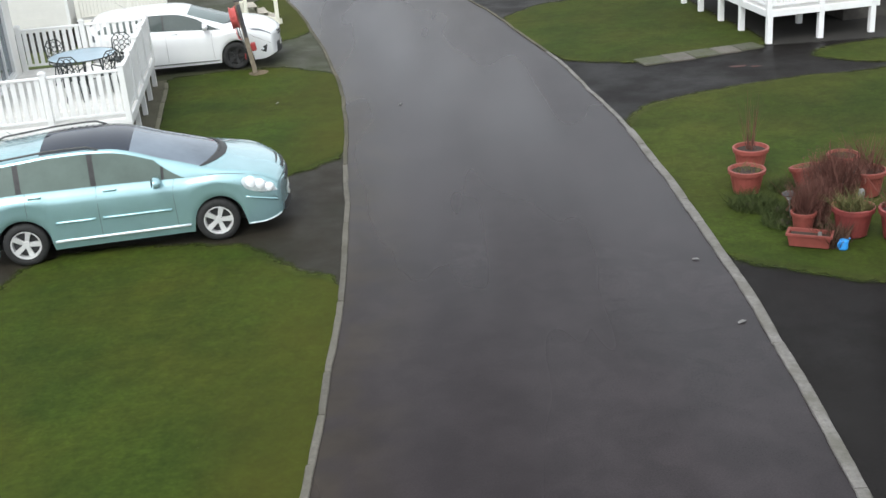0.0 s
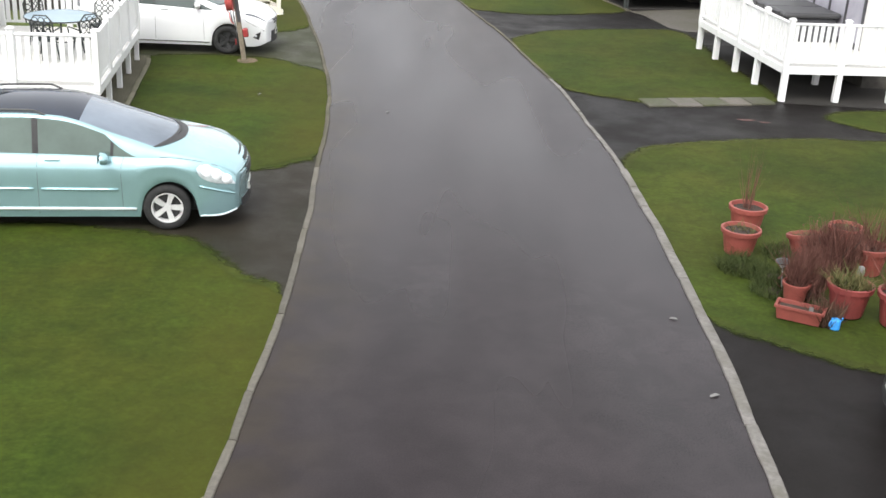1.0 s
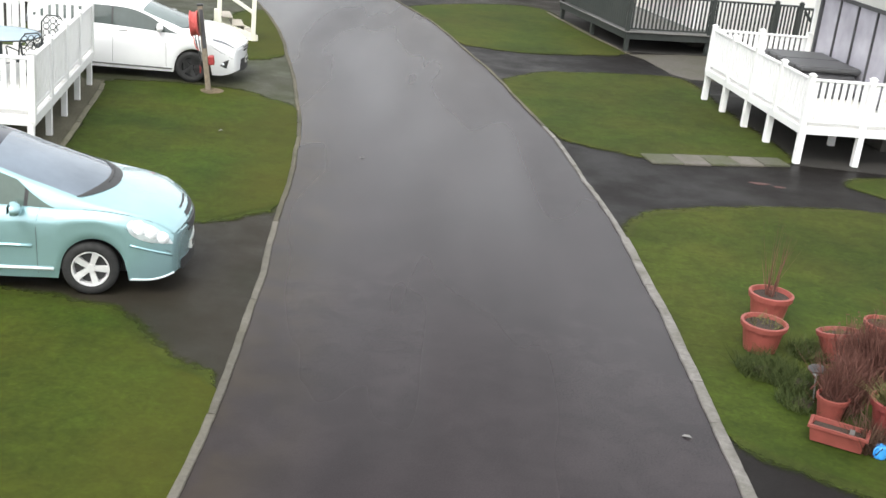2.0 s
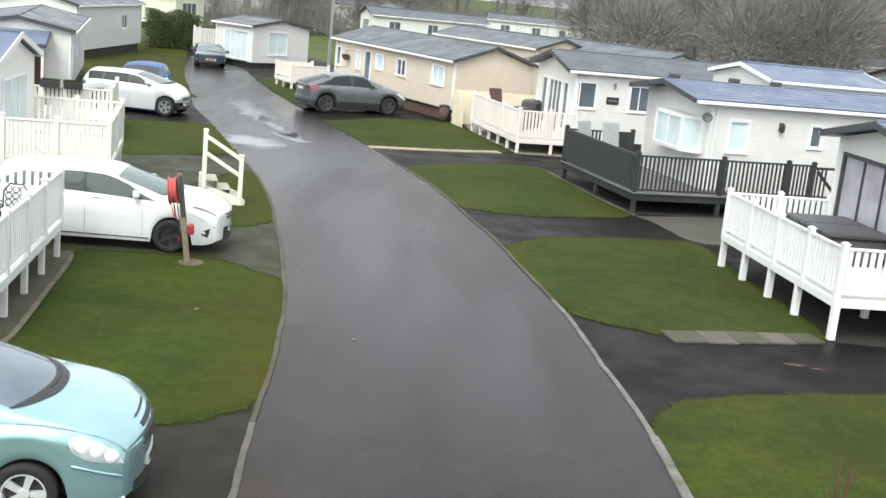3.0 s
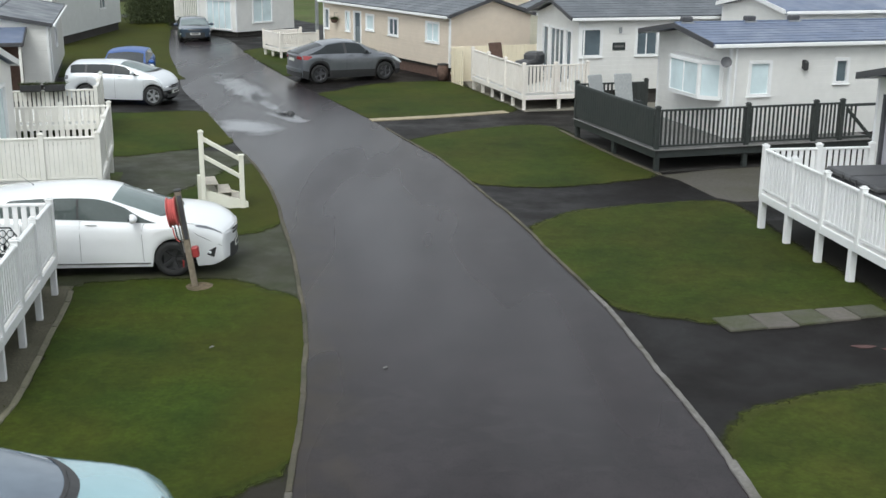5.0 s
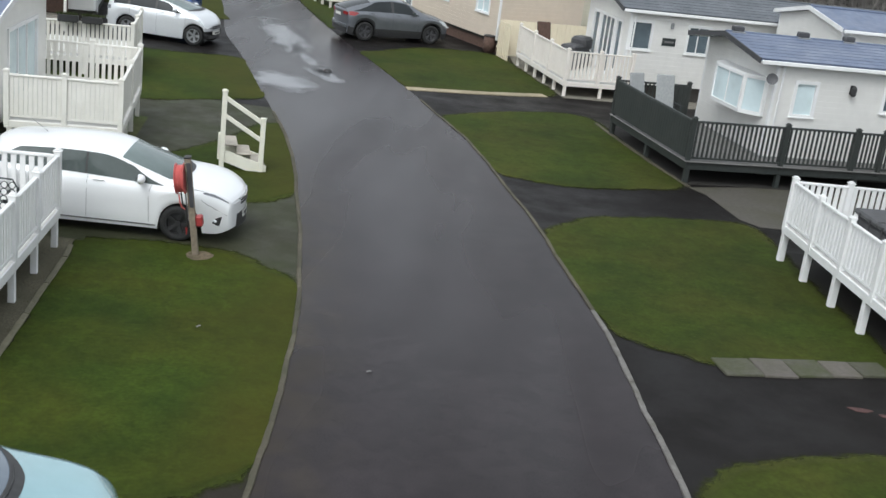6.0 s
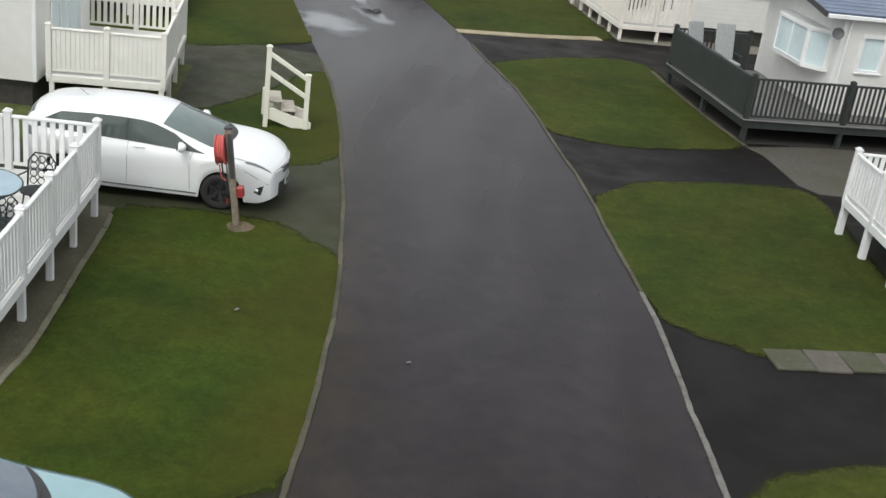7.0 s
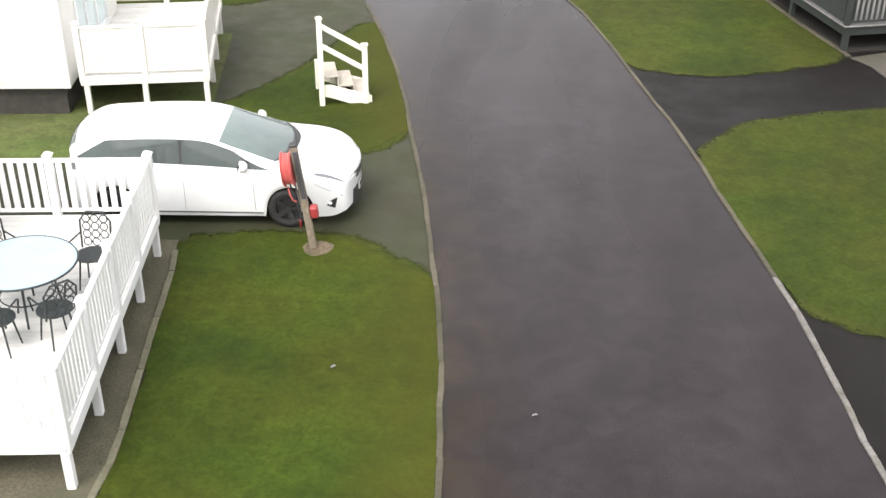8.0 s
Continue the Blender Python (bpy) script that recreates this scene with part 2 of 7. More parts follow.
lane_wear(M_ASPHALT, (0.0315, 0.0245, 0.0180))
M_DRIVE = shader("dark_tarmac", (0.0126, 0.0112, 0.0108), rough=0.5, spec=0.07, grain=0.35, size=60, stain=0.6, stain_size=0.5,
                 stain_color=(0.0120, 0.0106, 0.0096), bump=0.15, bump_size=110, rough_var=0.1)
M_BAY = shader("worn_brown_tarmac", (0.0265, 0.0228, 0.0172), rough=0.55, spec=0.10, grain=0.35, size=45, stain=0.8, stain_size=0.7,
               stain_color=(0.0190, 0.0185, 0.0115), bump=0.2, bump_size=100, rough_var=0.1)
M_BAY_MOSS = shader("mossy_tarmac", (0.041, 0.041, 0.026), rough=0.6, spec=0.12, grain=0.3, size=40, stain=0.85, stain_size=0.8,
                    stain_color=(0.044, 0.050, 0.026), bump=0.2, bump_size=100, rough_var=0.1)
M_KERB = shader("kerb_concrete", (0.165, 0.155, 0.145), rough=0.75, grain=0.3, size=22, stain=0.85, stain_size=2.2,
                stain_color=(0.085, 0.08, 0.062), bump=0.4, bump_size=80, object_random=0.05)
M_KERB_GREY = shader("grey_kerb", (0.105, 0.096, 0.080), rough=0.78, grain=0.22, size=21, stain=0.7, stain_size=1.5,
                stain_color=(0.065, 0.060, 0.040), bump=0.4, bump_size=80, object_random=0.12)
M_KERB_MOSS = shader("mossy_kerb", (0.077, 0.067, 0.046), rough=0.8, grain=0.25, size=20, stain=0.7, stain_size=1.4,
                     stain_color=(0.042, 0.044, 0.02), bump=0.4, bump_size=80, object_random=0.2)
M_KERB_BUFF = shader("lichened_kerb", (0.145, 0.135, 0.092), rough=0.8, grain=0.22, size=18, stain=0.6, stain_size=1.4,
                     stain_color=(0.10, 0.098, 0.055), bump=0.4, bump_size=80, object_random=0.15)
M_SLAB = shader("paving_slab", (0.108, 0.095, 0.083), rough=0.7, grain=0.2, size=14, stain=0.9, stain_size=1.3,
                stain_color=(0.075, 0.072, 0.045), bump=0.4, bump_size=60, object_random=0.15)
M_SLAB_MOSS = shader("overgrown_slab", (0.068, 0.066, 0.047), rough=0.8, grain=0.25, size=14, stain=0.95, stain_size=1.5,
                     stain_color=(0.045, 0.052, 0.018), bump=0.5, bump_size=60, object_random=0.15)
M_PATH = shader("worn_path", (0.072, 0.065, 0.054), rough=0.75, grain=0.3, size=12, stain=0.9, stain_size=0.8,
                stain_color=(0.05, 0.048, 0.026), bump=0.4, bump_size=50)
M_TANEDGE = shader("sandstone_edging", (0.33, 0.28, 0.19), rough=0.8, grain=0.2, size=10, stain=0.6, stain_size=1.2,
                   stain_color=(0.2, 0.17, 0.11), bump=0.4, bump_size=60, object_random=0.12)
M_TURF = turf("lawn_turf", (0.0180, 0.0333, 0.0036), (0.0306, 0.0477, 0.0045), (0.0486, 0.0504, 0.0054), 0.45)
M_BLADE = blades("grass_blade", (0.0270, 0.0414, 0.0045), (0.0378, 0.0486, 0.0063))
M_TURF_DRY = turf("olive_turf", (0.0180, 0.0306, 0.0045), (0.0306, 0.0450, 0.0054), (0.0522, 0.0531, 0.0090))
M_BLADE_DRY = blades("olive_blade", (0.0297, 0.0405, 0.0045), (0.0432, 0.0504, 0.0072))
M_FIELD = turf("rough_grass", (0.05, 0.07, 0.02), (0.075, 0.10, 0.03), (0.10, 0.09, 0.05))
M_FRINGE = ragged(turf("creeping_moss", (0.0198, 0.0324, 0.0036), (0.0324, 0.0450, 0.0054), (0.0450, 0.0450, 0.0090)))
M_FRINGE_DRY = ragged(turf("creeping_olive_moss", (0.0216, 0.0315, 0.0054), (0.0360, 0.0468, 0.0081), (0.0540, 0.0522, 0.0117)))
M_LITTERFALL = shader("leaf_litter", (0.085, 0.070, 0.052), rough=0.9, grain=0.35, size=6, stain=0.7, stain_size=0.15,
                      stain_color=(0.055, 0.055, 0.035), bump=0.5, bump_size=12)
M_GRAVEL = shader("gravel_bed", (0.19, 0.175, 0.145), rough=0.85, grain=0.45, size=40, stain=0.6, stain_size=1.0,
                  stain_color=(0.11, 0.105, 0.08), bump=1.0, bump_size=70)
M_EARTH = shader("trodden_earth", (0.125, 0.095, 0.060), rough=0.9, grain=0.4, size=26, stain=0.7, stain_size=2.2,
                 stain_color=(0.055, 0.05, 0.025), bump=0.8, bump_size=55)
M_MUD = shader("mossy_earth", (0.098, 0.089, 0.058), rough=0.9, grain=0.4, size=30, stain=0.8, stain_size=1.3, stain_color=(0.060, 0.060, 0.034), bump=0.6, bump_size=40)
# Near-black ground: the shade below the raised decks is put into its colour.
M_DECKSHADE = shader("deck_shade_ground", (0.014, 0.012, 0.010), rough=0.9, grain=0.45, size=30, stain=0.6, stain_size=1.0, stain_color=(0.022, 0.019, 0.015))


def water_film(name, depth):
    """Standing rain that thins out raggedly towards the rim of its own unit disc."""
    m = shader(name, (0.15, 0.15, 0.16), rough=0.10, spec=0.9, grain=0.2, size=30, stain=0.4, bump=0.05, bump_size=8)
    n, l = m.node_tree.nodes, m.node_tree.links
    co, geo = n.new("ShaderNodeTexCoord"), n.new("ShaderNodeNewGeometry")
    far = n.new("ShaderNodeVectorMath")
    far.operation = "LENGTH"
    l.new(co.outputs["Object"], far.inputs[0])
    total = far.outputs["Value"]
    for scale, reach in ((1.1, 0.9), (4.0, 0.35)):
        t = n.new("ShaderNodeTexNoise")
        t.inputs["Scale"].default_value, t.inputs["Detail"].default_value = scale, 4
        l.new(geo.outputs["Position"], t.inputs["Vector"])
        k = n.new("ShaderNodeMath")
        k.operation = "MULTIPLY_ADD"
        l.new(t.outputs["Fac"], k.inputs[0])
        k.inputs[1].default_value = reach
        l.new(total, k.inputs[2])
        total = k.outputs[0]
    r = n.new("ShaderNodeMapRange")
    r.interpolation_type = "SMOOTHSTEP"
    r.inputs["From Min"].default_value, r.inputs["From Max"].default_value = 1.15, 1.62
    r.inputs["To Min"].default_value, r.inputs["To Max"].default_value = depth, 0.0
    l.new(total, r.inputs["Value"])
    l.new(r.outputs["Result"], n["Principled BSDF"].inputs["Alpha"])
    return m


M_WATER = water_film("rain_puddle", 0.95)
M_FILM = water_film("thin_rain_film", 0.85)
M_PVC = shader("white_upvc", (0.80, 0.80, 0.80), rough=0.38, grain=0.03, size=4, stain=0.35, stain_size=1.2, stain_color=(0.66, 0.67, 0.63))
M_CREAM = shader("cream_upvc", (0.78, 0.76, 0.66), rough=0.42, grain=0.04, size=4, stain=0.4, stain_size=1.1, stain_color=(0.62, 0.60, 0.46))
M_WARMWHITE = shader("warm_white_upvc", (0.78, 0.76, 0.71), rough=0.42, grain=0.04, size=4, stain=0.4, stain_size=1.1, stain_color=(0.66, 0.64, 0.57))
M_BLUSH = shader("blush_cream_upvc", (0.79, 0.745, 0.685), rough=0.42, grain=0.04, size=4, stain=0.4, stain_size=1.1, stain_color=(0.66, 0.61, 0.54))
M_CREAM_B = shader("buff_upvc", (0.80, 0.72, 0.55), rough=0.45, grain=0.04, size=4, stain=0.35, stain_size=1.0, stain_color=(0.66, 0.58, 0.42))
M_DECKBOARD = shader("pale_deck_board", (0.70, 0.69, 0.66), rough=0.55, grain=0.08, size=6, stain=0.4, stain_size=1.3,
                     stain_color=(0.52, 0.50, 0.46), object_random=0.05)
M_BLACKDECK = shader("black_green_deck_paint", (0.028, 0.033, 0.031), rough=0.55, grain=0.2, size=8, stain=0.4, stain_size=1.5,
                     stain_color=(0.05, 0.052, 0.048))
M_GREYBOARD = shader("weathered_deck_board", (0.16, 0.155, 0.15), rough=0.65, grain=0.25, size=9, stain=0.5, stain_size=1.0,
                     stain_color=(0.09, 0.088, 0.08), object_random=0.15)
M_STEPGREY = shader("grey_step_tread", (0.46, 0.42, 0.36), rough=0.75, grain=0.2, size=12, stain=0.5, stain_size=3, stain_color=(0.24, 0.22, 0.18))
M_CLAD_WHITE = cladding("white_cladding", (0.76, 0.75, 0.72))
M_CLAD_CREAM = cladding("cream_cladding", (0.74, 0.72, 0.60))
M_CLAD_TAN = cladding("tan_cladding", (0.69, 0.595, 0.49))
M_CLAD_PALE = cladding("pale_grey_cladding", (0.72, 0.73, 0.72))
M_ROOF_BLUE = roofing("slate_blue_roof", (0.125, 0.155, 0.232))
M_ROOF_GREY = roofing("grey_slate_roof", (0.092, 0.102, 0.116))
M_FASCIA = shader("dark_fascia", (0.06, 0.06, 0.065), rough=0.5, grain=0.15, size=6)
M_SKIRT = shader("dark_underside", (0.045, 0.041, 0.036), rough=0.9, grain=0.3, size=5)
M_BRICKSKIRT = shader("brown_skirting", (0.10, 0.06, 0.045), rough=0.85, grain=0.3, size=12)
M_PANE = shader("window_pane", (0.10, 0.13, 0.15), rough=0.05, spec=0.8, grain=0.3, size=0.9)
M_PALEPANE = shader("pale_blue_pane", (0.60, 0.70, 0.72), rough=0.12, spec=0.7, grain=0.1, size=1.5)
# The mauve reflection on the glazed gable is put into this pane's colour.
M_MAUVEPANE = shader("mauve_reflection_pane", (0.40, 0.39, 0.44), rough=0.08, spec=0.7, grain=0.2, size=1.3)
M_MINT = shader("mint_metallic_paint", (0.345, 0.54, 0.58), rough=0.24, metal=0.55, coat=1.0, grain=0.05, size=2.5, stain=0.25,
                stain_size=1.4, stain_color=(0.30, 0.49, 0.47))
M_CARWHITE = shader("white_car_paint", (0.80, 0.81, 0.82), rough=0.28, coat=0.8, grain=0.02, size=3)
M_SILVER = shader("silver_white_paint", (0.70, 0.72, 0.74), rough=0.3, metal=0.25, coat=0.8, grain=0.04, size=3)
M_GREYCAR = shader("dark_grey_paint", (0.150, 0.160, 0.178), rough=0.28, metal=0.4, coat=0.9, grain=0.08, size=3)
M_BLUECAR = shader("blue_paint", (0.016, 0.080, 0.30), rough=0.4, coat=0.15, grain=0.08, size=3)
M_SLATECAR = shader("slate_blue_paint", (0.045, 0.068, 0.10), rough=0.3, metal=0.3, coat=0.9, grain=0.08, size=3)
M_NAVYCAR = shader("navy_paint", (0.028, 0.046, 0.16), rough=0.28, metal=0.3, coat=0.9, grain=0.08, size=3)
M_CARGLASS = shader("car_glass", (0.075, 0.092, 0.088), rough=0.05, spec=0.5, grain=0.3, size=1.0)
M_GLASSDARK = shader("tinted_car_glass", (0.02, 0.024, 0.026), rough=0.06, spec=0.35, grain=0.3, size=1.0)
M_ROOFGLASS = shader("dark_roof_glass", (0.014, 0.020, 0.034), rough=0.06, spec=0.3, grain=0.3, size=1.0)
M_GREENGLASS = shader("green_tinted_car_glass", (0.088, 0.122, 0.106), rough=0.05, spec=0.6, grain=0.2, size=1.2)
M_SCREEN = shader("windscreen_glass", (0.13, 0.16, 0.20), rough=0.06, spec=0.85, grain=0.25, size=0.8)
M_SCREEN_DARK = shader("shaded_windscreen", (0.12, 0.155, 0.15), rough=0.06, spec=0.7, grain=0.25, size=0.8)
M_TYRE = shader("tyre_rubber", (0.017, 0.017, 0.017), rough=0.8, grain=0.3, size=20)
M_ALLOY = shader("alloy_rim", (0.66, 0.66, 0.66), rough=0.35, metal=0.3, grain=0.1, size=12)
M_BLACKPLASTIC = shader("black_plastic", (0.032, 0.032, 0.033), rough=0.5, grain=0.2, size=14)
M_LAMPGLASS = shader("headlamp_lens", (0.64, 0.69, 0.71), rough=0.12, spec=0.9, metal=0.2, grain=0.12, size=12)
M_LAMPCLEAR = shader("clear_lamp_lens", (0.50, 0.55, 0.57), rough=0.1, spec=0.9, metal=0.2, grain=0.2, size=16)
M_LAMPSMOKE = shader("smoked_lamp_lens", (0.19, 0.20, 0.22), rough=0.1, spec=0.8, metal=0.2, grain=0.2, size=14)
M_DARKRIM = shader("near_black_rim", (0.028, 0.028, 0.029), rough=0.55, metal=0.3, grain=0.2, size=12)
M_BULB = shader("lamp_bowl", (0.85, 0.88, 0.90), rough=0.1, spec=0.8, grain=0.1, size=30)
M_TAIL = shader("tail_lamp", (0.24, 0.022, 0.022), rough=0.15, spec=0.8, grain=0.1, size=10)
M_PLATE = shader("number_plate", (0.62, 0.62, 0.58), rough=0.4, grain=0.03, size=9)
M_CHROME = shader("chrome", (0.6, 0.6, 0.6), rough=0.15, metal=1.0, grain=0.05, size=9)
M_TERRA = shader("terracotta_plastic", (0.252, 0.062, 0.049), rough=0.55, grain=0.12, size=9, stain=0.4, stain_size=4, stain_color=(0.20, 0.055, 0.040), object_random=0.2)
M_CRIMSON = shader("crimson_clay", (0.22, 0.046, 0.042), rough=0.5, grain=0.14, size=9, stain=0.5, stain_size=4, stain_color=(0.15, 0.034, 0.032))
M_SOIL = shader("potting_soil", (0.035, 0.024, 0.017), rough=0.95, grain=0.4, size=40, bump=0.8, bump_size=50)
M_TWIG = blades("russet_twig", (0.080, 0.036, 0.029), (0.160, 0.076, 0.060))
M_DEAD = blades("dead_brown_leaf", (0.06, 0.035, 0.025), (0.11, 0.065, 0.045))
M_SPRIG = blades("green_sprig", (0.07, 0.085, 0.03), (0.16, 0.13, 0.06))
M_FERN = blades("dark_leaf", (0.030, 0.045, 0.014), (0.062, 0.075, 0.024))
M_REDDARK = shader("faded_dark_red", (0.30, 0.035, 0.035), rough=0.5, grain=0.15, size=9)
M_RED = shader("fire_red_paint", (0.58, 0.13, 0.12), rough=0.4, grain=0.08, size=9, stain=0.3, stain_size=4, stain_color=(0.36, 0.03, 0.025))
M_TIMBER = shader("weathered_timber", (0.23, 0.19, 0.14), rough=0.8, grain=0.25, size=14, stain=0.5, stain_size=2.5, stain_color=(0.12, 0.10, 0.08), bump=0.4, bump_size=40)
M_IRON = shader("dark_cast_iron", (0.035, 0.042, 0.042), rough=0.5, metal=0.3, grain=0.2, size=20)
M_TABLEGLASS = shader("frosted_table_top", (0.33, 0.44, 0.51), rough=0.12, spec=0.7, grain=0.06, size=3, stain=0.3, stain_size=2, stain_color=(0.27, 0.37, 0.44))
M_TUBCOVER = shader("charcoal_vinyl_cover", (0.055, 0.055, 0.058), rough=0.5, grain=0.2, size=5, stain=0.4, stain_size=1.5, stain_color=(0.085, 0.085, 0.088))
M_CUSHION = shader("grey_woven_seat", (0.33, 0.34, 0.34), rough=0.85, grain=0.12, size=18, bump=0.4, bump_size=120)
M_BLUEPLASTIC = shader("bright_blue_plastic", (0.05, 0.30, 0.75), rough=0.35, grain=0.1, size=20)
M_LITTER = shader("pale_litter", (0.16, 0.155, 0.15), rough=0.7, grain=0.1, size=30)
M_REDCLAY = shader("red_clay_smear", (0.07, 0.033, 0.03), rough=0.8, grain=0.3, size=18)
M_WOODS = blades("bare_winter_wood", (0.160, 0.150, 0.142), (0.250, 0.234, 0.224))
M_HEDGE = blades("hedge_leaf", (0.055, 0.075, 0.035), (0.11, 0.125, 0.06))
M_BARK = shader("tree_bark", (0.06, 0.05, 0.042), rough=0.9, grain=0.3, size=10)
M_GALV = shader("galvanised_steel", (0.34, 0.35, 0.36), rough=0.45, metal=0.6, grain=0.12, size=10)


# ---- mesh helpers ----
def mesh_from(bm, name, *mats, smooth=False):
    me = bpy.data.meshes.new(name)
    bm.normal_update()
    bm.to_mesh(me)
    bm.free()
    for m in mats:
        me.materials.append(m)
    if smooth:
        me.polygons.foreach_set("use_smooth", [True] * len(me.polygons))
    return me


def part(name, bm, material, parent, label="", smooth=False, at=None):
    """One mesh object under a thing or under a part."""
    ob = new(name, mesh_from(bm, name, material, smooth=smooth))
    ob.parent = parent
    if at is not None:
        ob.matrix_basis = at
    if label:
        ob["label"] = label
    return ob


def share(name, me, parent, at, label=""):
    ob = new(name, me)
    ob.parent = parent
    ob.matrix_basis = at
    if label:
        ob["label"] = label
    return ob


def thing(name, label, category, m=Matrix(), group="", kind=""):
    ob = new(name)
    ob.empty_display_size = 0.2
    ob.matrix_basis = m
    return tagged(ob, label, category, group, kind)


def frame2d(o, heading, z=0.0):
    """A pose at o whose x axis follows the plan direction heading."""
    return pose(o[0], o[1], z, 0, 0, math.degrees(math.atan2(heading[1], heading[0])))


def add_box(bm, lo, hi, bevel=0.0):
    lo, hi = Vector(lo), Vector(hi)
    made = bmesh.ops.create_cube(bm, size=1.0, matrix=Matrix.Translation((lo + hi) / 2) @ Matrix.Diagonal((*(hi - lo), 1)))
    if bevel:
        es = list({e for v in made["verts"] for e in v.link_edges})
        bmesh.ops.bevel(bm, geom=es, offset=bevel, segments=1, affect="EDGES", profile=0.6)
    return bm


def box(lo, hi, bevel=0.0):
    return add_box(bmesh.new(), lo, hi, bevel)


def add_rod(bm, a, b, r0, r1=None, seg=8):
    a, b = Vector(a), Vector(b)
    d = b - a
    q = d.to_track_quat("Z", "Y").to_matrix().to_4x4()
    bmesh.ops.create_cone(bm, cap_ends=True, segments=seg, radius1=r0, radius2=r0 if r1 is None else r1, depth=d.length,
                          matrix=Matrix.Translation((a + b) / 2) @ q)
    return bm


def rod(a, b, r0, r1=None, seg=8):
    return add_rod(bmesh.new(), a, b, r0, r1, seg)


def spin(profile, seg=24, caps=False):
    """A turned shape from (radius, height) pairs about z."""
    bm = bmesh.new()
    rings = []
    for r, z in profile:
        rings.append([bm.verts.new((r * math.cos(2 * math.pi * i / seg), r * math.sin(2 * math.pi * i / seg), z)) for i in range(seg)])
    for a, b in zip(rings, rings[1:]):
        for i in range(seg):
            j = (i + 1) % seg
            bm.faces.new((a[i], a[j], b[j], b[i]))
    if caps:
        bm.faces.new(list(reversed(rings[0])))
        bm.faces.new(rings[-1])
    return bm


def torus(R, r, seg=28, sub=8, flat=1.0):
    bm = bmesh.new()
    vs = [[bm.verts.new(((R + r * math.cos(b)) * math.cos(a), (R + r * math.cos(b)) * math.sin(a), r * flat * math.sin(b)))
           for b in (2 * math.pi * k / sub for k in range(sub))] for a in (2 * math.pi * i / seg for i in range(seg))]
    for i in range(seg):
        for k in range(sub):
            bm.faces.new((vs[i][k], vs[(i + 1) % seg][k], vs[(i + 1) % seg][(k + 1) % sub], vs[i][(k + 1) % sub]))
    return bm


def tube(pts, r, seg=6):
    """One bent bar through the points."""
    bm = bmesh.new()
    P = [Vector(p) for p in pts]
    rings = []
    for i, p in enumerate(P):
        t = (P[min(i + 1, len(P) - 1)] - P[max(i - 1, 0)]).normalized()
        a = t.orthogonal().normalized() if abs(t.z) > 0.9 else t.cross(Vector((0, 0, 1))).normalized()
        b = t.cross(a)
        rings.append([bm.verts.new(p + r * (math.cos(2 * math.pi * k / seg) * a + math.sin(2 * math.pi * k / seg) * b)) for k in range(seg)])
    for A, Bq in zip(rings, rings[1:]):
        for k in range(seg):
            bm.faces.new((A[k], A[(k + 1) % seg], Bq[(k + 1) % seg], Bq[k]))
    bm.faces.new(rings[0][::-1])
    bm.faces.new(rings[-1])
    bmesh.ops.recalc_face_normals(bm, faces=bm.faces)
    return bm


def smooth_line(pts, step=0.35, closed=False):
    """A Catmull-Rom line through the points, at even steps."""
    P = [Vector((*p, 0.0)) for p in pts]
    n = len(P)
    out = []
    for i in range(n if closed else n - 1):
        if closed:
            a, b, c, d = P[(i - 1) % n], P[i], P[(i + 1) % n], P[(i + 2) % n]
        else:
            a, b, c, d = P[max(i - 1, 0)], P[i], P[i + 1], P[min(i + 2, n - 1)]
        k = max(1, int((c - b).length / step))
        for j in range(k):
            t = j / k
            out.append(0.5 * ((2 * b) + (c - a) * t + (2 * a - 5 * b + 4 * c - d) * t * t + (3 * b - a - 3 * c + d) * t ** 3))
    if not closed:
        out.append(P[-1])
    return [(p.x, p.y) for p in out]


def slab_poly(outline, z0, z1):
    """A flat slab with the given outline."""
    bm = bmesh.new()
    top = [bm.verts.new((x, y, z1)) for x, y in outline]
    low = [bm.verts.new((x, y, z0)) for x, y in outline]
    f = bm.faces.new(top)
    f.normal_update()
    up = f.normal.z > 0
    for i in range(len(top)):
        j = (i + 1) % len(top)
        bm.faces.new((top[i], low[i], low[j], top[j]) if up else (top[j], low[j], low[i], top[i]))
    if not up:
        f.normal_flip()
    bmesh.ops.triangulate(bm, faces=[f])
    return bm


def inside(px, py, outline):
    """Which of the points lie inside the outline."""
    res = np.zeros(len(px), bool)
    x, y = np.array([p[0] for p in outline]), np.array([p[1] for p in outline])
    x2, y2 = np.roll(x, -1), np.roll(y, -1)
    for a, b, c, d in zip(x, y, x2, y2):
        if b != d:
            cross = ((b > py) != (d > py)) & (px < (c - a) * (py - b) / (d - b) + a)
            res ^= cross
    return res


def mesh_arrays(name, verts, faces_n, mat):
    """A mesh of loose triangles from an (n*3, 3) array."""
    me = bpy.data.meshes.new(name)
    n = len(verts)
    me.vertices.add(n)
    me.vertices.foreach_set("co", verts.astype(np.float32).ravel())
    me.loops.add(n)
    me.loops.foreach_set("vertex_index", np.arange(n, dtype=np.int32))
    me.polygons.add(n // 3)
    me.polygons.foreach_set("loop_start", np.arange(0, n, 3, dtype=np.int32))
    me.polygons.foreach_set("loop_total", np.full(n // 3, 3, dtype=np.int32))
    me.materials.append(mat)
    me.update(calc_edges=True)
    return me


rng = np.random.default_rng(7)


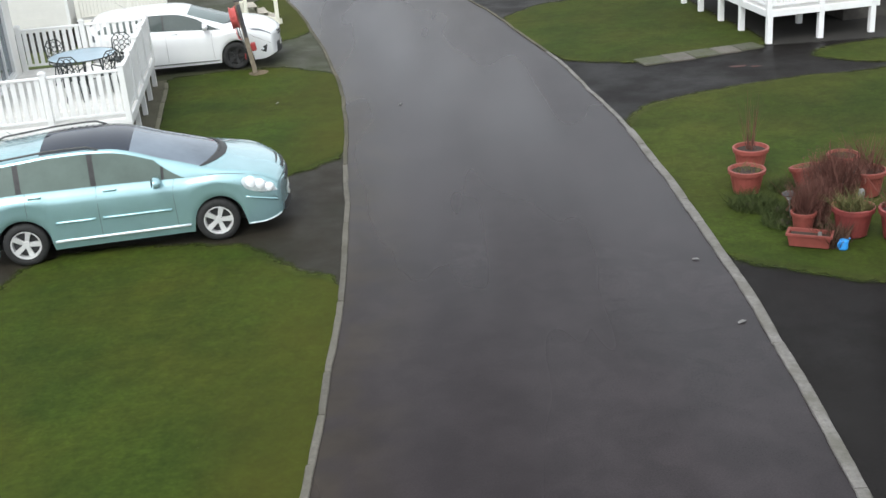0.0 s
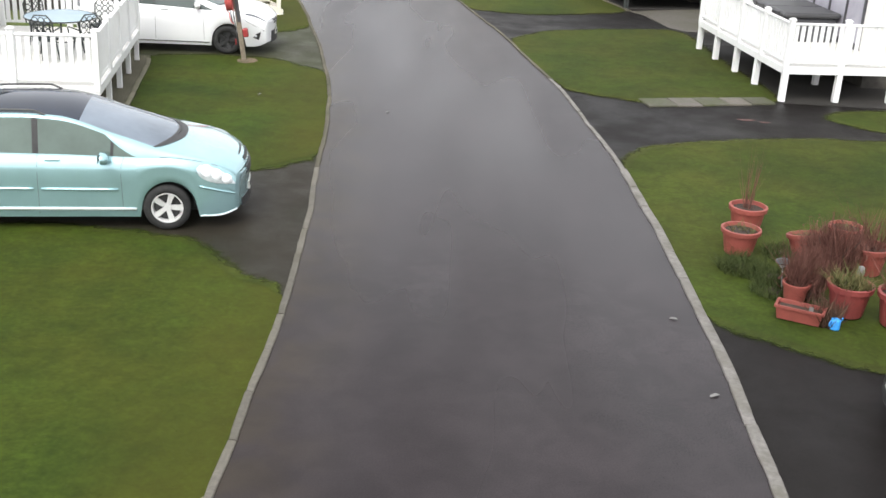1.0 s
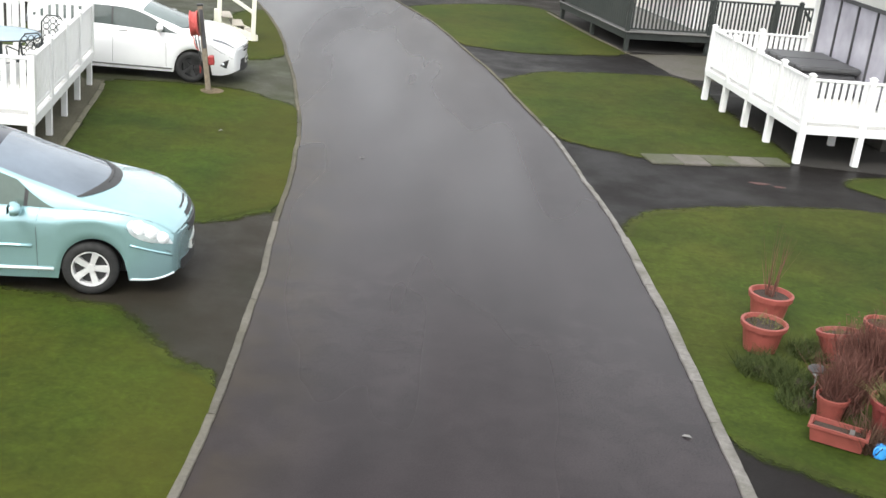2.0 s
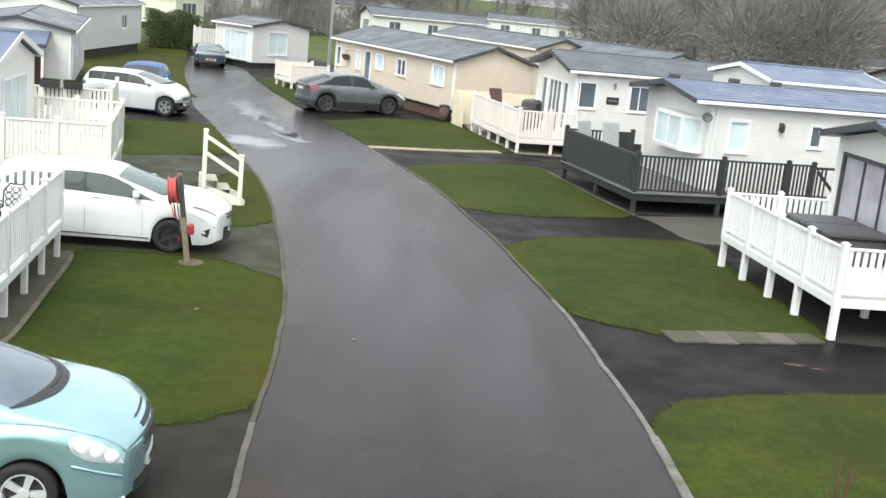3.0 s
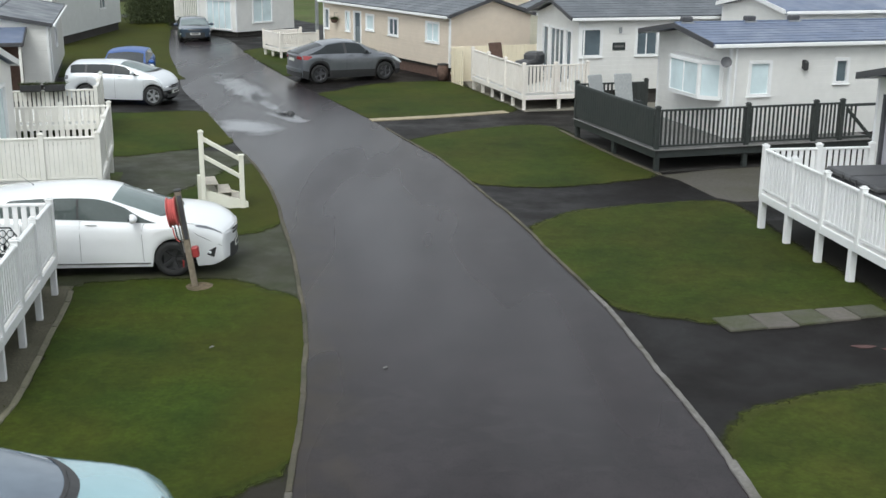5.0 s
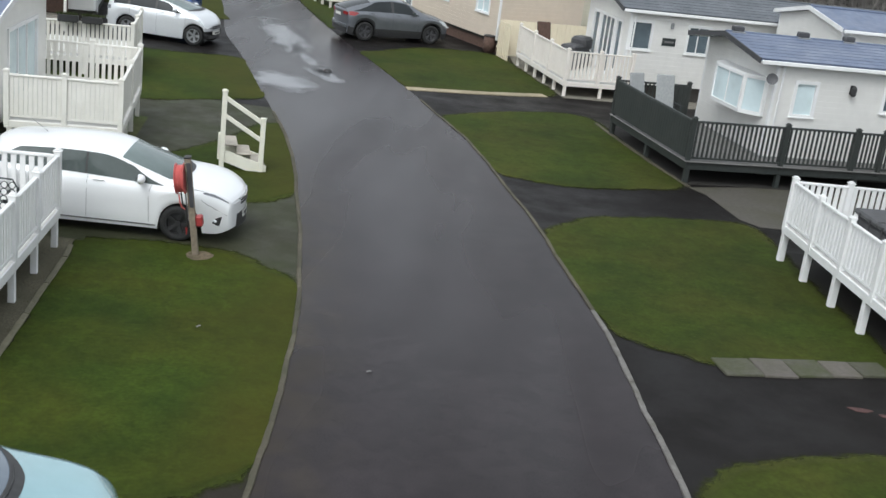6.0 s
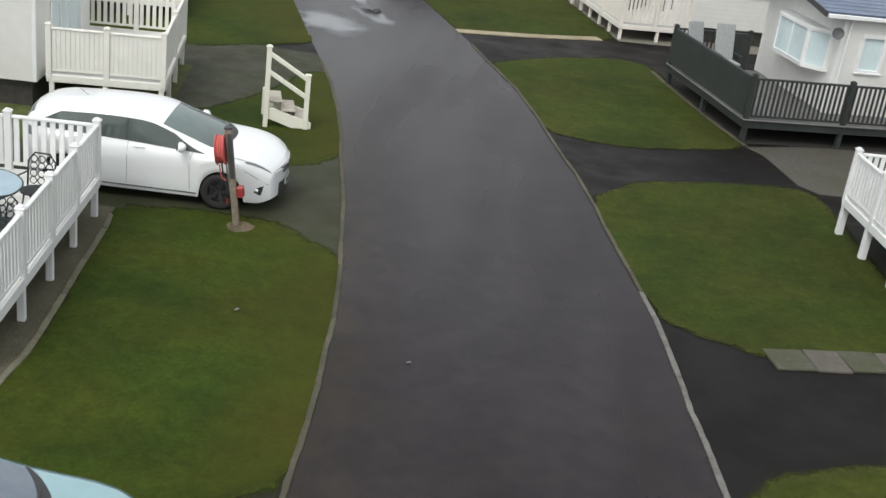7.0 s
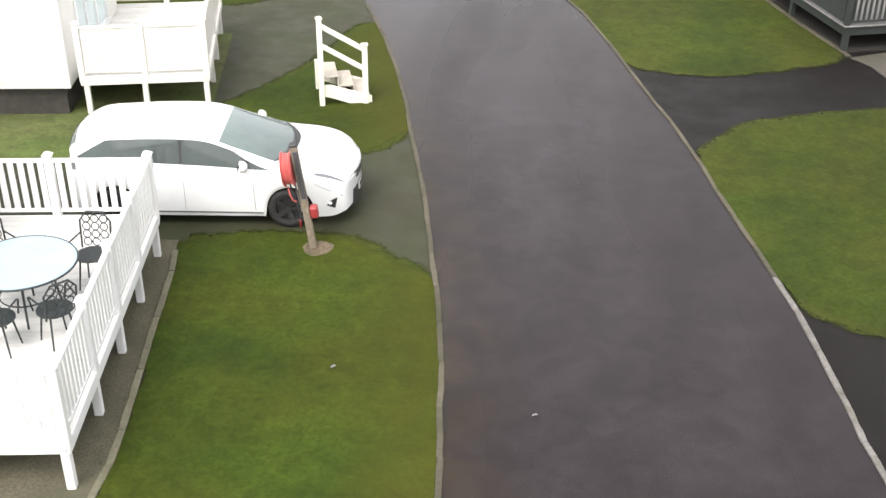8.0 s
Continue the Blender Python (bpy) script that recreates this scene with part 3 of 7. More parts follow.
def blade_mesh(name, px, py, pz, height, width, lean, mat):
    n = len(px)
    a = rng.uniform(0, 2 * np.pi, n)
    h = height * rng.uniform(0.5, 1.25, n)
    lx, ly = rng.normal(0, lean, n) * h, rng.normal(0, lean, n) * h
    wx, wy = np.cos(a) * width / 2, np.sin(a) * width / 2
    v = np.empty((n, 3, 3))
    v[:, 0] = np.stack([px - wx, py - wy, pz], 1)
    v[:, 1] = np.stack([px + wx, py + wy, pz], 1)
    v[:, 2] = np.stack([px + lx, py + ly, pz + h], 1)
    return mesh_arrays(name, v.reshape(-1, 3), 3, mat)


# ---- the ground, the road and its edges ----
LEFT_KERB = smooth_line([(-0.95, -14), (-0.8, -6), (-0.74, 0), (-0.71, 3.5), (-0.72, 6), (-0.85, 9), (-1.02, 11), (-1.25, 14), (-1.52, 16.6),
                         (-1.93, 19), (-2.33, 21), (-2.77, 23), (-3.24, 25), (-3.80, 27.2), (-4.80, 30.2), (-5.85, 33.1), (-6.95, 36.2), (-8.1, 39.3),
                         (-9.6, 43.2), (-11.2, 49), (-12.9, 54.7), (-14.5, 61), (-15.9, 67), (-17.4, 72)])
RIGHT_KERB = smooth_line([(4.0, -14), (4.1, -6), (4.17, 0), (4.26, 3.3), (4.26, 5.3), (4.2, 7.5), (4.10, 9.5), (3.93, 12.2), (3.72, 14.2),
                          (3.46, 16), (3.08, 18.7), (2.5, 21.3), (2.1, 23.4), (1.3, 26.5), (0.2, 30.6), (-0.42, 32.2), (-2.02, 36.5),
                          (-4.35, 42.2), (-6.2, 46.8), (-8.55, 53), (-10.2, 58), (-12.5, 64), (-18, 70)])


def sheet(name, outline, z, mat, thick=0.03, label="", category="", kind="structure"):
    ob = new(name, mesh_from(slab_poly(outline, z - thick, z), name, mat))
    return tagged(ob, label, category, "", kind)


big = [(-900 + 60 * i, -700) for i in range(31)] + [(900, 1100), (-900, 1100)]
sheet("ground", big, -0.05, M_FIELD, 0.2, "rough winter grass running on between the holiday homes", "ground")
sheet("driveway", [(-20, -14), (18, -14), (18, 33), (9, 48), (-4, 66), (-12, 80), (-30, 80), (-24, 50), (-16, 30)], -0.006, M_DRIVE, 0.03,
      "dark tarmac parking bays and verges beside the road", "driveway")
sheet("parking_bay", [p for p in LEFT_KERB if -8 < p[1] < 31] + [(-16, 31), (-16, -8)], -0.002, M_BAY, 0.008,
      "brownish worn tarmac of the parking bays under the cars", "parking bay")
sheet("mossy_bay", [p for p in LEFT_KERB if 17.4 < p[1] < 31.5] + [(-16, 31.5), (-16, 17.4)], 0.0015, M_BAY_MOSS, 0.008,
      "mossy worn tarmac round the white car and the steps", "parking bay")
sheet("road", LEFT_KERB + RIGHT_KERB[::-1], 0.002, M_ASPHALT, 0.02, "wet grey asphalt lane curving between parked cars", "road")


def nearest_x(line, y):
    for (x0, y0), (x1, y1) in zip(line, line[1:]):
        if y0 <= y <= y1:
            return x0 + (x1 - x0) * (y - y0) / (y1 - y0)
    return line[-1][0]


def kerb_gap(q):
    """How far points lie from the edging beside the lane, positive on the grass side."""
    l = np.array(LEFT_KERB)
    r = np.array(RIGHT_KERB)
    a = np.interp(q[:, 1], l[:, 1], l[:, 0]) - q[:, 0]
    b = q[:, 0] - np.interp(q[:, 1], r[:, 1], r[:, 0])
    return np.maximum(a, b)


def lawn(name, outline, label, density, closed_step=0.3):
    line = smooth_line(outline, closed_step, closed=True)
    olive = "right" in name
    # the rim wanders where the turf has crept out or worn back
    a = np.array(line)
    nxt = np.roll(a, -1, 0)
    fine = (a[:, None] + (nxt - a)[:, None] * np.array([0.0, 0.25, 0.5, 0.75])[None, :, None]).reshape(-1, 2)
    wob = np.convolve(np.pad(rng.normal(0, 1, len(fine)), 2, mode="wrap"), np.ones(5) / 5, "valid") * 0.05 + rng.normal(0, 0.008, len(fine))
    wob *= np.where(np.abs(kerb_gap(fine)) < 0.1, 0.12, 1.0)
    side = np.roll(fine, -1, 0) - np.roll(fine, 1, 0)
    side /= np.maximum(np.linalg.norm(side, axis=1), 1e-6)[:, None]
    fine += np.stack([side[:, 1], -side[:, 0]], 1) * wob[:, None]
    line = [tuple(p) for p in fine.tolist()]
    ob = sheet(name, line, 0.013, M_TURF_DRY if olive else M_TURF, 0.05, label, "lawn")
    xs, ys = [p[0] for p in line], [p[1] for p in line]
    area = (max(xs) - min(xs)) * (max(ys) - min(ys))
    n = int(area * density)
    n = int(n * 0.4)
    px, py = rng.uniform(min(xs), max(xs), n), rng.uniform(min(ys), max(ys), n)
    k = inside(px, py, line)
    g = new("grass", blade_mesh("grass", px[k], py[k], np.full(k.sum(), 0.006), 0.014, 0.014, 2.2, M_BLADE_DRY if olive else M_BLADE))
    tagged(g, "short damp green grass blades", "grass", "", "stuff")
    # ragged tufts over the rim
    m = len(line)
    i = rng.integers(0, m, m * 20)
    f = rng.uniform(0, 1, m * 20)
    a = np.array(line)
    b = np.roll(a, -1, 0)
    q = a[i] + (b[i] - a[i]) * f[:, None] + rng.normal(0, 1, (m * 20, 2)) * rng.choice((0.03, 0.06, 0.10), (m * 20, 1))
    q = q[kerb_gap(q) > 0.06]
    t = new("grass", blade_mesh("grass", q[:, 0], q[:, 1], np.full(len(q), 0.002), 0.016, 0.016, 2.0, M_BLADE_DRY if olive else M_BLADE))
    tagged(t, "ragged grass tufts along the lawn rim", "grass", "", "stuff")
    fringe(line, M_FRINGE_DRY if olive else M_FRINGE)
    return ob


def fringe(line, mat):
    """Thin moss creeping from a lawn's rim out over the tarmac, not past the edging."""
    a = np.array(line)
    side = np.roll(a, -2, 0) - np.roll(a, 2, 0)
    side /= np.maximum(np.linalg.norm(side, axis=1), 1e-6)[:, None]
    out = np.stack([side[:, 1], -side[:, 0]], 1)
    if (a[:, 0] * np.roll(a[:, 1], -1) - np.roll(a[:, 0], -1) * a[:, 1]).sum() < 0:
        out = -out
    reach = np.clip((kerb_gap(a) - 0.05) / 0.2, 0, 1)[:, None]
    reach[(a[:, 0] < -4.8) & (a[:, 1] > 12.6) & (a[:, 1] < 19.15)] = 0.1
    rows = [a - out * 0.03, a + out * 0.05 * reach, a + out * 0.30 * reach]
    n = len(a)
    me = bpy.data.meshes.new("moss_fringe")
    me.from_pydata([(x, y, z) for r, z in zip(rows, (0.0145, 0.008, 0.0035)) for x, y in r.tolist()], [],
                   [(k * n + i, k * n + (i + 1) % n, (k + 1) * n + (i + 1) % n, (k + 1) * n + i) for k in range(2) for i in range(n)])
    fade = me.attributes.new("fade", "FLOAT", "POINT")
    fade.data.foreach_set("value", np.concatenate([np.ones(n), np.full(n, 0.72), np.zeros(n)]).astype(np.float32))
    me.materials.append(mat)
    ob = new("moss_fringe", me)
    return tagged(ob, "thin moss creeping from the lawn over the tarmac", "moss", "", "stuff")


def along(line, y0, y1, off, n=8):
    """Points beside a kerb line, off metres to the right of it."""
    return [(nearest_x(line, y0 + (y1 - y0) * i / n) + off, y0 + (y1 - y0) * i / n) for i in range(n + 1)]


K = 0.01
lawn("lawn_1", [(-5.3, -8), (-5.35, -2), (-5.4, 5), (-5.35, 7.7), (-4.9, 8.5), (-3.8, 8.66), (-2.5, 8.42), (-1.9, 7.95), (-1.4, 7.35)]
     + along(LEFT_KERB, 6.9, -8, -K, 10), "mown green lawn beside the mint estate car", 520)
lawn("lawn_2", [(-5.25, 12.0), (-4.88, 13.2), (-4.95, 14.6), (-5.27, 16.5), (-5.55, 18.2), (-5.75, 19.05), (-5.15, 19.34), (-3.95, 19.5), (-3.2, 19.4), (-2.55, 19.0)]
     + along(LEFT_KERB, 18.5, 12.8, -K) + [(-1.42, 12.42), (-1.85, 11.95), (-2.35, 11.65), (-4.0, 11.6)], "mown green lawn in front of the white deck", 650)
lawn("lawn_3", [(-6.6, 22.5), (-6.7, 23.9), (-5.9, 25.6), (-5.2, 27.5), (-4.9, 29.2)] + along(LEFT_KERB, 29.6, 23.7, -K)
     + [(-3.25, 23.15), (-3.75, 22.65), (-5.2, 22.4)], "small lawn around the free-standing cream steps", 520)
lawn("lawn_4", [(-12.5, 30.2), (-12.5, 36.6), (-9.5, 37.6), (-8.2, 38.0)] + along(LEFT_KERB, 38.0, 32.6, -K)
     + [(-6.6, 31.7), (-7.3, 31.2), (-8.4, 30.5)], "mown lawn before the silver-white crossover", 330)
lawn("lawn_5", [(-22, 46.8), (-24, 58), (-28, 66), (-30, 74), (-19, 77), (-17.6, 72.5)] + along(LEFT_KERB, 71, 46, -K, 16) + [(-14, 46.6)],
     "lawn from the parked cars up to the hedge", 90)
lawn("lawn_right_1", [(12, 3.6), (8, 5.1), (6.05, 6.05), (5.3, 6.45), (4.75, 6.82)] + along(RIGHT_KERB, 7.2, 12.6, K)
     + [(4.25, 13.75), (5.05, 14.5), (7.26, 15.3), (9.0, 15.5), (12.5, 15.8), (13.5, 10)], "lawn holding the group of terracotta pots", 520)
lawn("lawn_right_2", [(5.0, 17.75), (4.25, 18.0), (3.55, 18.3)] + along(RIGHT_KERB, 19.2, 23.0, K)
     + [(2.65, 23.9), (3.25, 24.7), (4.45, 25.25), (6.1, 25.8), (6.7, 25.6), (6.95, 24.2), (7.2, 22.2), (7.55, 19.9), (7.55, 18.5), (6.5, 18.35)],
     "mown lawn beside the raised white deck", 600)
lawn("lawn_right_3", [(5.5, 28.85), (4.65, 28.1), (3.0, 27.38), (1.75, 27.42)] + along(RIGHT_KERB, 27.8, 32.9, K)
     + [(-0.05, 33.8), (1.5, 35.2), (3.0, 35.9), (3.75, 35.2), (4.1, 33.5), (4.8, 31.2)], "mown lawn beside the black deck", 450)
lawn("lawn_right_4", [(2.4, 38.85), (-0.3, 37.5), (-1.9, 36.85)] + along(RIGHT_KERB, 37.2, 42.4, K)
     + [(-3.6, 43.4), (-2.4, 45.3), (-0.3, 46.1), (0.4, 45.6), (1.2, 43.6), (1.9, 41.2)], "mown lawn before the tan holiday home", 330)
lawn("lawn_right_5", [(-5.6, 49.6), (-3.4, 51.0), (-5.0, 55), (-7.6, 60)] + along(RIGHT_KERB, 57, 47.5, 0.1), "grass strip behind the grey car", 160)
lawn("lawn_right_6", [(8.6, 17.2), (9.6, 16.4), (12, 16.5), (12, 17.9), (9.6, 17.9)], "scrap of grass under the deck edge", 300)


def kerb_stones(name, line, y0, y1, mat, width, label, length=0.92, near=()):
    """A run of kerb stones, each a piece of its own with an open joint."""
    root = thing(name, label, "kerb", kind="structure")
    rnd = random.Random(len(name))

    def stone(w):
        """A worn stone: its long edges wander and its top is uneven."""
        bm = bmesh.new()
        n, rings = 5, []
        for j in range(n + 1):
            x = (length - 0.005) * j / n
            end = 0.003 if j in (0, n) else 0.0
            l, r = -w / 2 + rnd.gauss(0, 0.0035) + end, w / 2 + rnd.gauss(0, 0.0035) - end
            zl, zr = 0.030 + rnd.gauss(0, 0.003) - end, 0.030 + rnd.gauss(0, 0.003) - end
            rings.append([bm.verts.new(p) for p in ((x, l, -0.08), (x, l, zl - 0.010), (x, l + 0.010, zl), (x, r - 0.010, zr), (x, r, zr - 0.010), (x, r, -0.08))])
        for p, q in zip(rings, rings[1:]):
            for k in range(5):
                bm.faces.new((p[k], p[k + 1], q[k + 1], q[k]))
        bm.faces.new(rings[0])
        bm.faces.new(rings[-1][::-1])
        bmesh.ops.recalc_face_normals(bm, faces=bm.faces)
        return bm

    kinds = [(y, [mesh_from(stone(w), "kerb_stone", m2) for m2 in (m, m, m, m)]) for y, m, w in (*near, (1e9, mat, width))]
    cum, pts = 0.0, [p for p in line if y0 <= p[1] <= y1]
    lens = [0.0]
    for a, b in zip(pts, pts[1:]):
        lens.append(lens[-1] + math.dist(a, b))
    lens = np.array(lens)
    xs, ys = np.array([p[0] for p in pts]), np.array([p[1] for p in pts])
    # the line has settled unevenly over the years
    xs = xs + 0.012 * np.sin(ys * 1.7 + len(name)) + 0.009 * np.sin(ys * 3.9)
    while cum + length < lens[-1]:
        ax, ay = np.interp(cum, lens, xs), np.interp(cum, lens, ys)
        bx, by = np.interp(cum + length, lens, xs), np.interp(cum + length, lens, ys)
        yaw = math.degrees(math.atan2(by - ay, bx - ax))
        share("kerb_stone", rnd.choice(next(k for y, k in kinds if ay < y)), root, pose(ax + rnd.gauss(0, 0.002), ay, rnd.uniform(-0.004, 0.001), rnd.uniform(-0.8, 0.8), rnd.uniform(-0.2, 0.2), yaw + rnd.gauss(0, 0.1)))
        cum += length
    return root


kerb_stones("kerb_left", LEFT_KERB, -12, 32, M_KERB_MOSS, 0.08, "narrow concrete edging, mossy, along the lawns", near=((11.5, M_KERB_GREY, 0.086),))
kerb_stones("kerb_right", RIGHT_KERB, -12, 36, M_KERB_MOSS, 0.075, "pale concrete edging flush beside the asphalt, mossy further on", near=((12.6, M_KERB, 0.13), (18.6, M_KERB, 0.085)))
kerb_stones("kerb_deck", [(-4.9, 12.9), (-4.94, 14.2), (-5.07, 15.0), (-5.36, 16.7), (-5.61, 18.2), (-5.82, 19.2)], 12, 20, M_KERB_BUFF, 0.09,
            "mossy edging between the lawn and the white deck", 0.6)
kerb_stones("kerb_lawn_edge", [(-2.1, 36.62), (-0.32, 37.3), (1.2, 38.0), (2.6, 38.75)], 36, 39, M_TANEDGE, 0.42,
            "buff stone edging along the lawn", 0.6)
kerb_stones("kerb_black_deck", [(5.75, 28.75), (5.0, 30.9), (4.2, 33.6), (3.7, 35.4)], 28, 36, M_KERB_MOSS, 0.11, "mossy edging below the black deck", 0.6)

# slabs at the mouth of the bay
slabs = thing("slab_row", "row of worn concrete slabs edging the lawn", "paving", kind="structure")
for i, (a, w, d, tilt) in enumerate(((0.0, 0.62, 0.60, 1), (0.65, 0.55, 0.64, -2), (1.22, 0.60, 0.60, 1.5), (1.85, 0.5, 0.55, -1), (2.38, 0.55, 0.5, 2))):
    part("slab", box((0, -d / 2, -0.03), (w, d / 2, 0.030), 0.012), M_SLAB if i in (1, 3) else M_SLAB_MOSS, slabs,
         at=pose(4.80 + a * 0.935, 17.55 + a * 0.27, 0.002 * i, 0, 0, 15 + tilt))
sheet("paving", [(5.75, 28.7), (6.1, 28.2), (6.6, 26.3), (7.0, 25.9), (9.5, 26.4), (12.5, 28.5), (12.5, 31), (9, 30.3), (7.5, 29.6)], 0.004, M_PATH, 0.03,
      "grey worn paving path beside the black deck", "paving")
sheet("gravel_left", [(-9.0, 11.9), (-4.92, 12.3), (-4.98, 14.4), (-5.34, 16.7), (-5.80, 19.15), (-9.5, 19.0)], 0.006, M_MUD, 0.03,
      "olive-brown mossy earth under the white deck", "gravel")
sheet("gravel_right", [(7.75, 18.3), (12, 18.3), (12, 24.5), (6.95, 24.2)], 0.004, M_DECKSHADE, 0.03, "soil under the raised deck, coloured dark for its shade", "gravel")
sheet("gravel_steps", [(-14, 20.9), (-7.2, 21.8), (-6.8, 24.2), (-7.6, 28.4), (-14, 28.0)], 0.004, M_FIELD, 0.03, "thin grass around the far white deck", "ground")
sheet("gravel_black", [(5.68, 29.0), (13, 31.22), (12, 36.5), (4.15, 34.2)], 0.010, M_DECKSHADE, 0.03, "ground under the black deck, coloured black for its shade", "gravel")
sheet("gravel_far", [(2.9, 38.7), (12, 41), (12, 48), (0.9, 46.4), (1.2, 44)], 0.004, M_GRAVEL, 0.03, "buff gravel under the far deck", "gravel")


def puddle(x, y, heading, long, wide, label, mat):
    """A thin unit disc of water stretched to its length and width."""
    ob = new("puddle", mesh_from(slab_poly([(math.cos(a), math.sin(a)) for a in (2 * math.pi * i / 40 for i in range(40))], -0.5, 0.5), "puddle", mat))
    ob.matrix_basis = frame2d((x, y), heading, 0.0045) @ Matrix.Diagonal((long, wide, 0.004, 1))
    return tagged(ob, label, "puddle", "puddles on the lane", "structure")


puddle(-5.80, 35.2, (-0.5, 0.866), 2.2, 1.3, "shallow rain puddle on the asphalt", M_WATER)
puddle(-4.75, 37.0, (-0.5, 0.86), 1.9, 0.55, "narrow wet streak on the asphalt", M_WATER)
puddle(-7.55, 44.0, (-0.36, 0.933), 6.6, 0.9, "long wet streak down the lane", M_FILM)
puddle(-5.85, 39.7, (-0.371, 0.928), 3.7, 0.34, "thin bright streak of rainwater down the lane", M_WATER)
# litter on the ground
for k, (x, y, z, s, turn) in enumerate(((4.0, 5.15, 0.012, 0.06, 20), (3.85, 7.0, 0.012, 0.05, -25), (-2.83, 16.2, 0.055, 0.042, 40), (-0.28, 15.6, 0.012, 0.04, 15))):
    bm = bmesh.new()
    vs = [bm.verts.new(p) for p in ((-s, -s * 0.35, 0), (s * 0.2, -s * 0.4, 0.012), (s, 0, 0.004), (s * 0.3, s * 0.4, 0.016), (-s * 0.8, s * 0.3, 0.003))]
    f = bm.faces.new(vs)
    ex = bmesh.ops.extrude_face_region(bm, geom=[f])
    bmesh.ops.translate(bm, verts=[v for v in ex["geom"] if isinstance(v, bmesh.types.BMVert)], vec=(0, 0, -0.006))
    ob = new("litter", mesh_from(bm, "litter", M_LITTER))
    ob.matrix_basis = pose(x, y, z, 0, 0, turn)
    tagged(ob, "small pale scrap of paper lying flat", "litter", "scraps on the ground")
for k, (x, y, rx, ry) in enumerate(((6.72, 16.7, 0.17, 0.07), (7.05, 16.6, 0.10, 0.05))):
    line = [(x + rx * math.cos(a) * (1 + 0.25 * math.sin(3 * a + k)), y + ry * math.sin(a)) for a in (2 * math.pi * i / 18 for i in range(18))]
    tagged(new("clay_smear", mesh_from(slab_poly(line, -0.006, 0.001), "clay_smear", M_REDCLAY)), "reddish smear of clay on the tarmac", "stain", "", "structure")
ob = new("drain_lump", mesh_from(spin([(0.0, 0.10), (0.07, 0.09), (0.12, 0.06), (0.15, 0.0)], 10), "drain_lump", M_BLACKPLASTIC))
ob.matrix_basis = pose(-4.78, 37.7, 0.0)
tagged(ob, "small dark lump lying on the wet lane", "debris")


# ---- decks ----
def picket_mesh(h, w, d, mat):
    return mesh_from(box((-w / 2, -d / 2, 0), (w / 2, d / 2, h), 0.006), "baluster", mat)


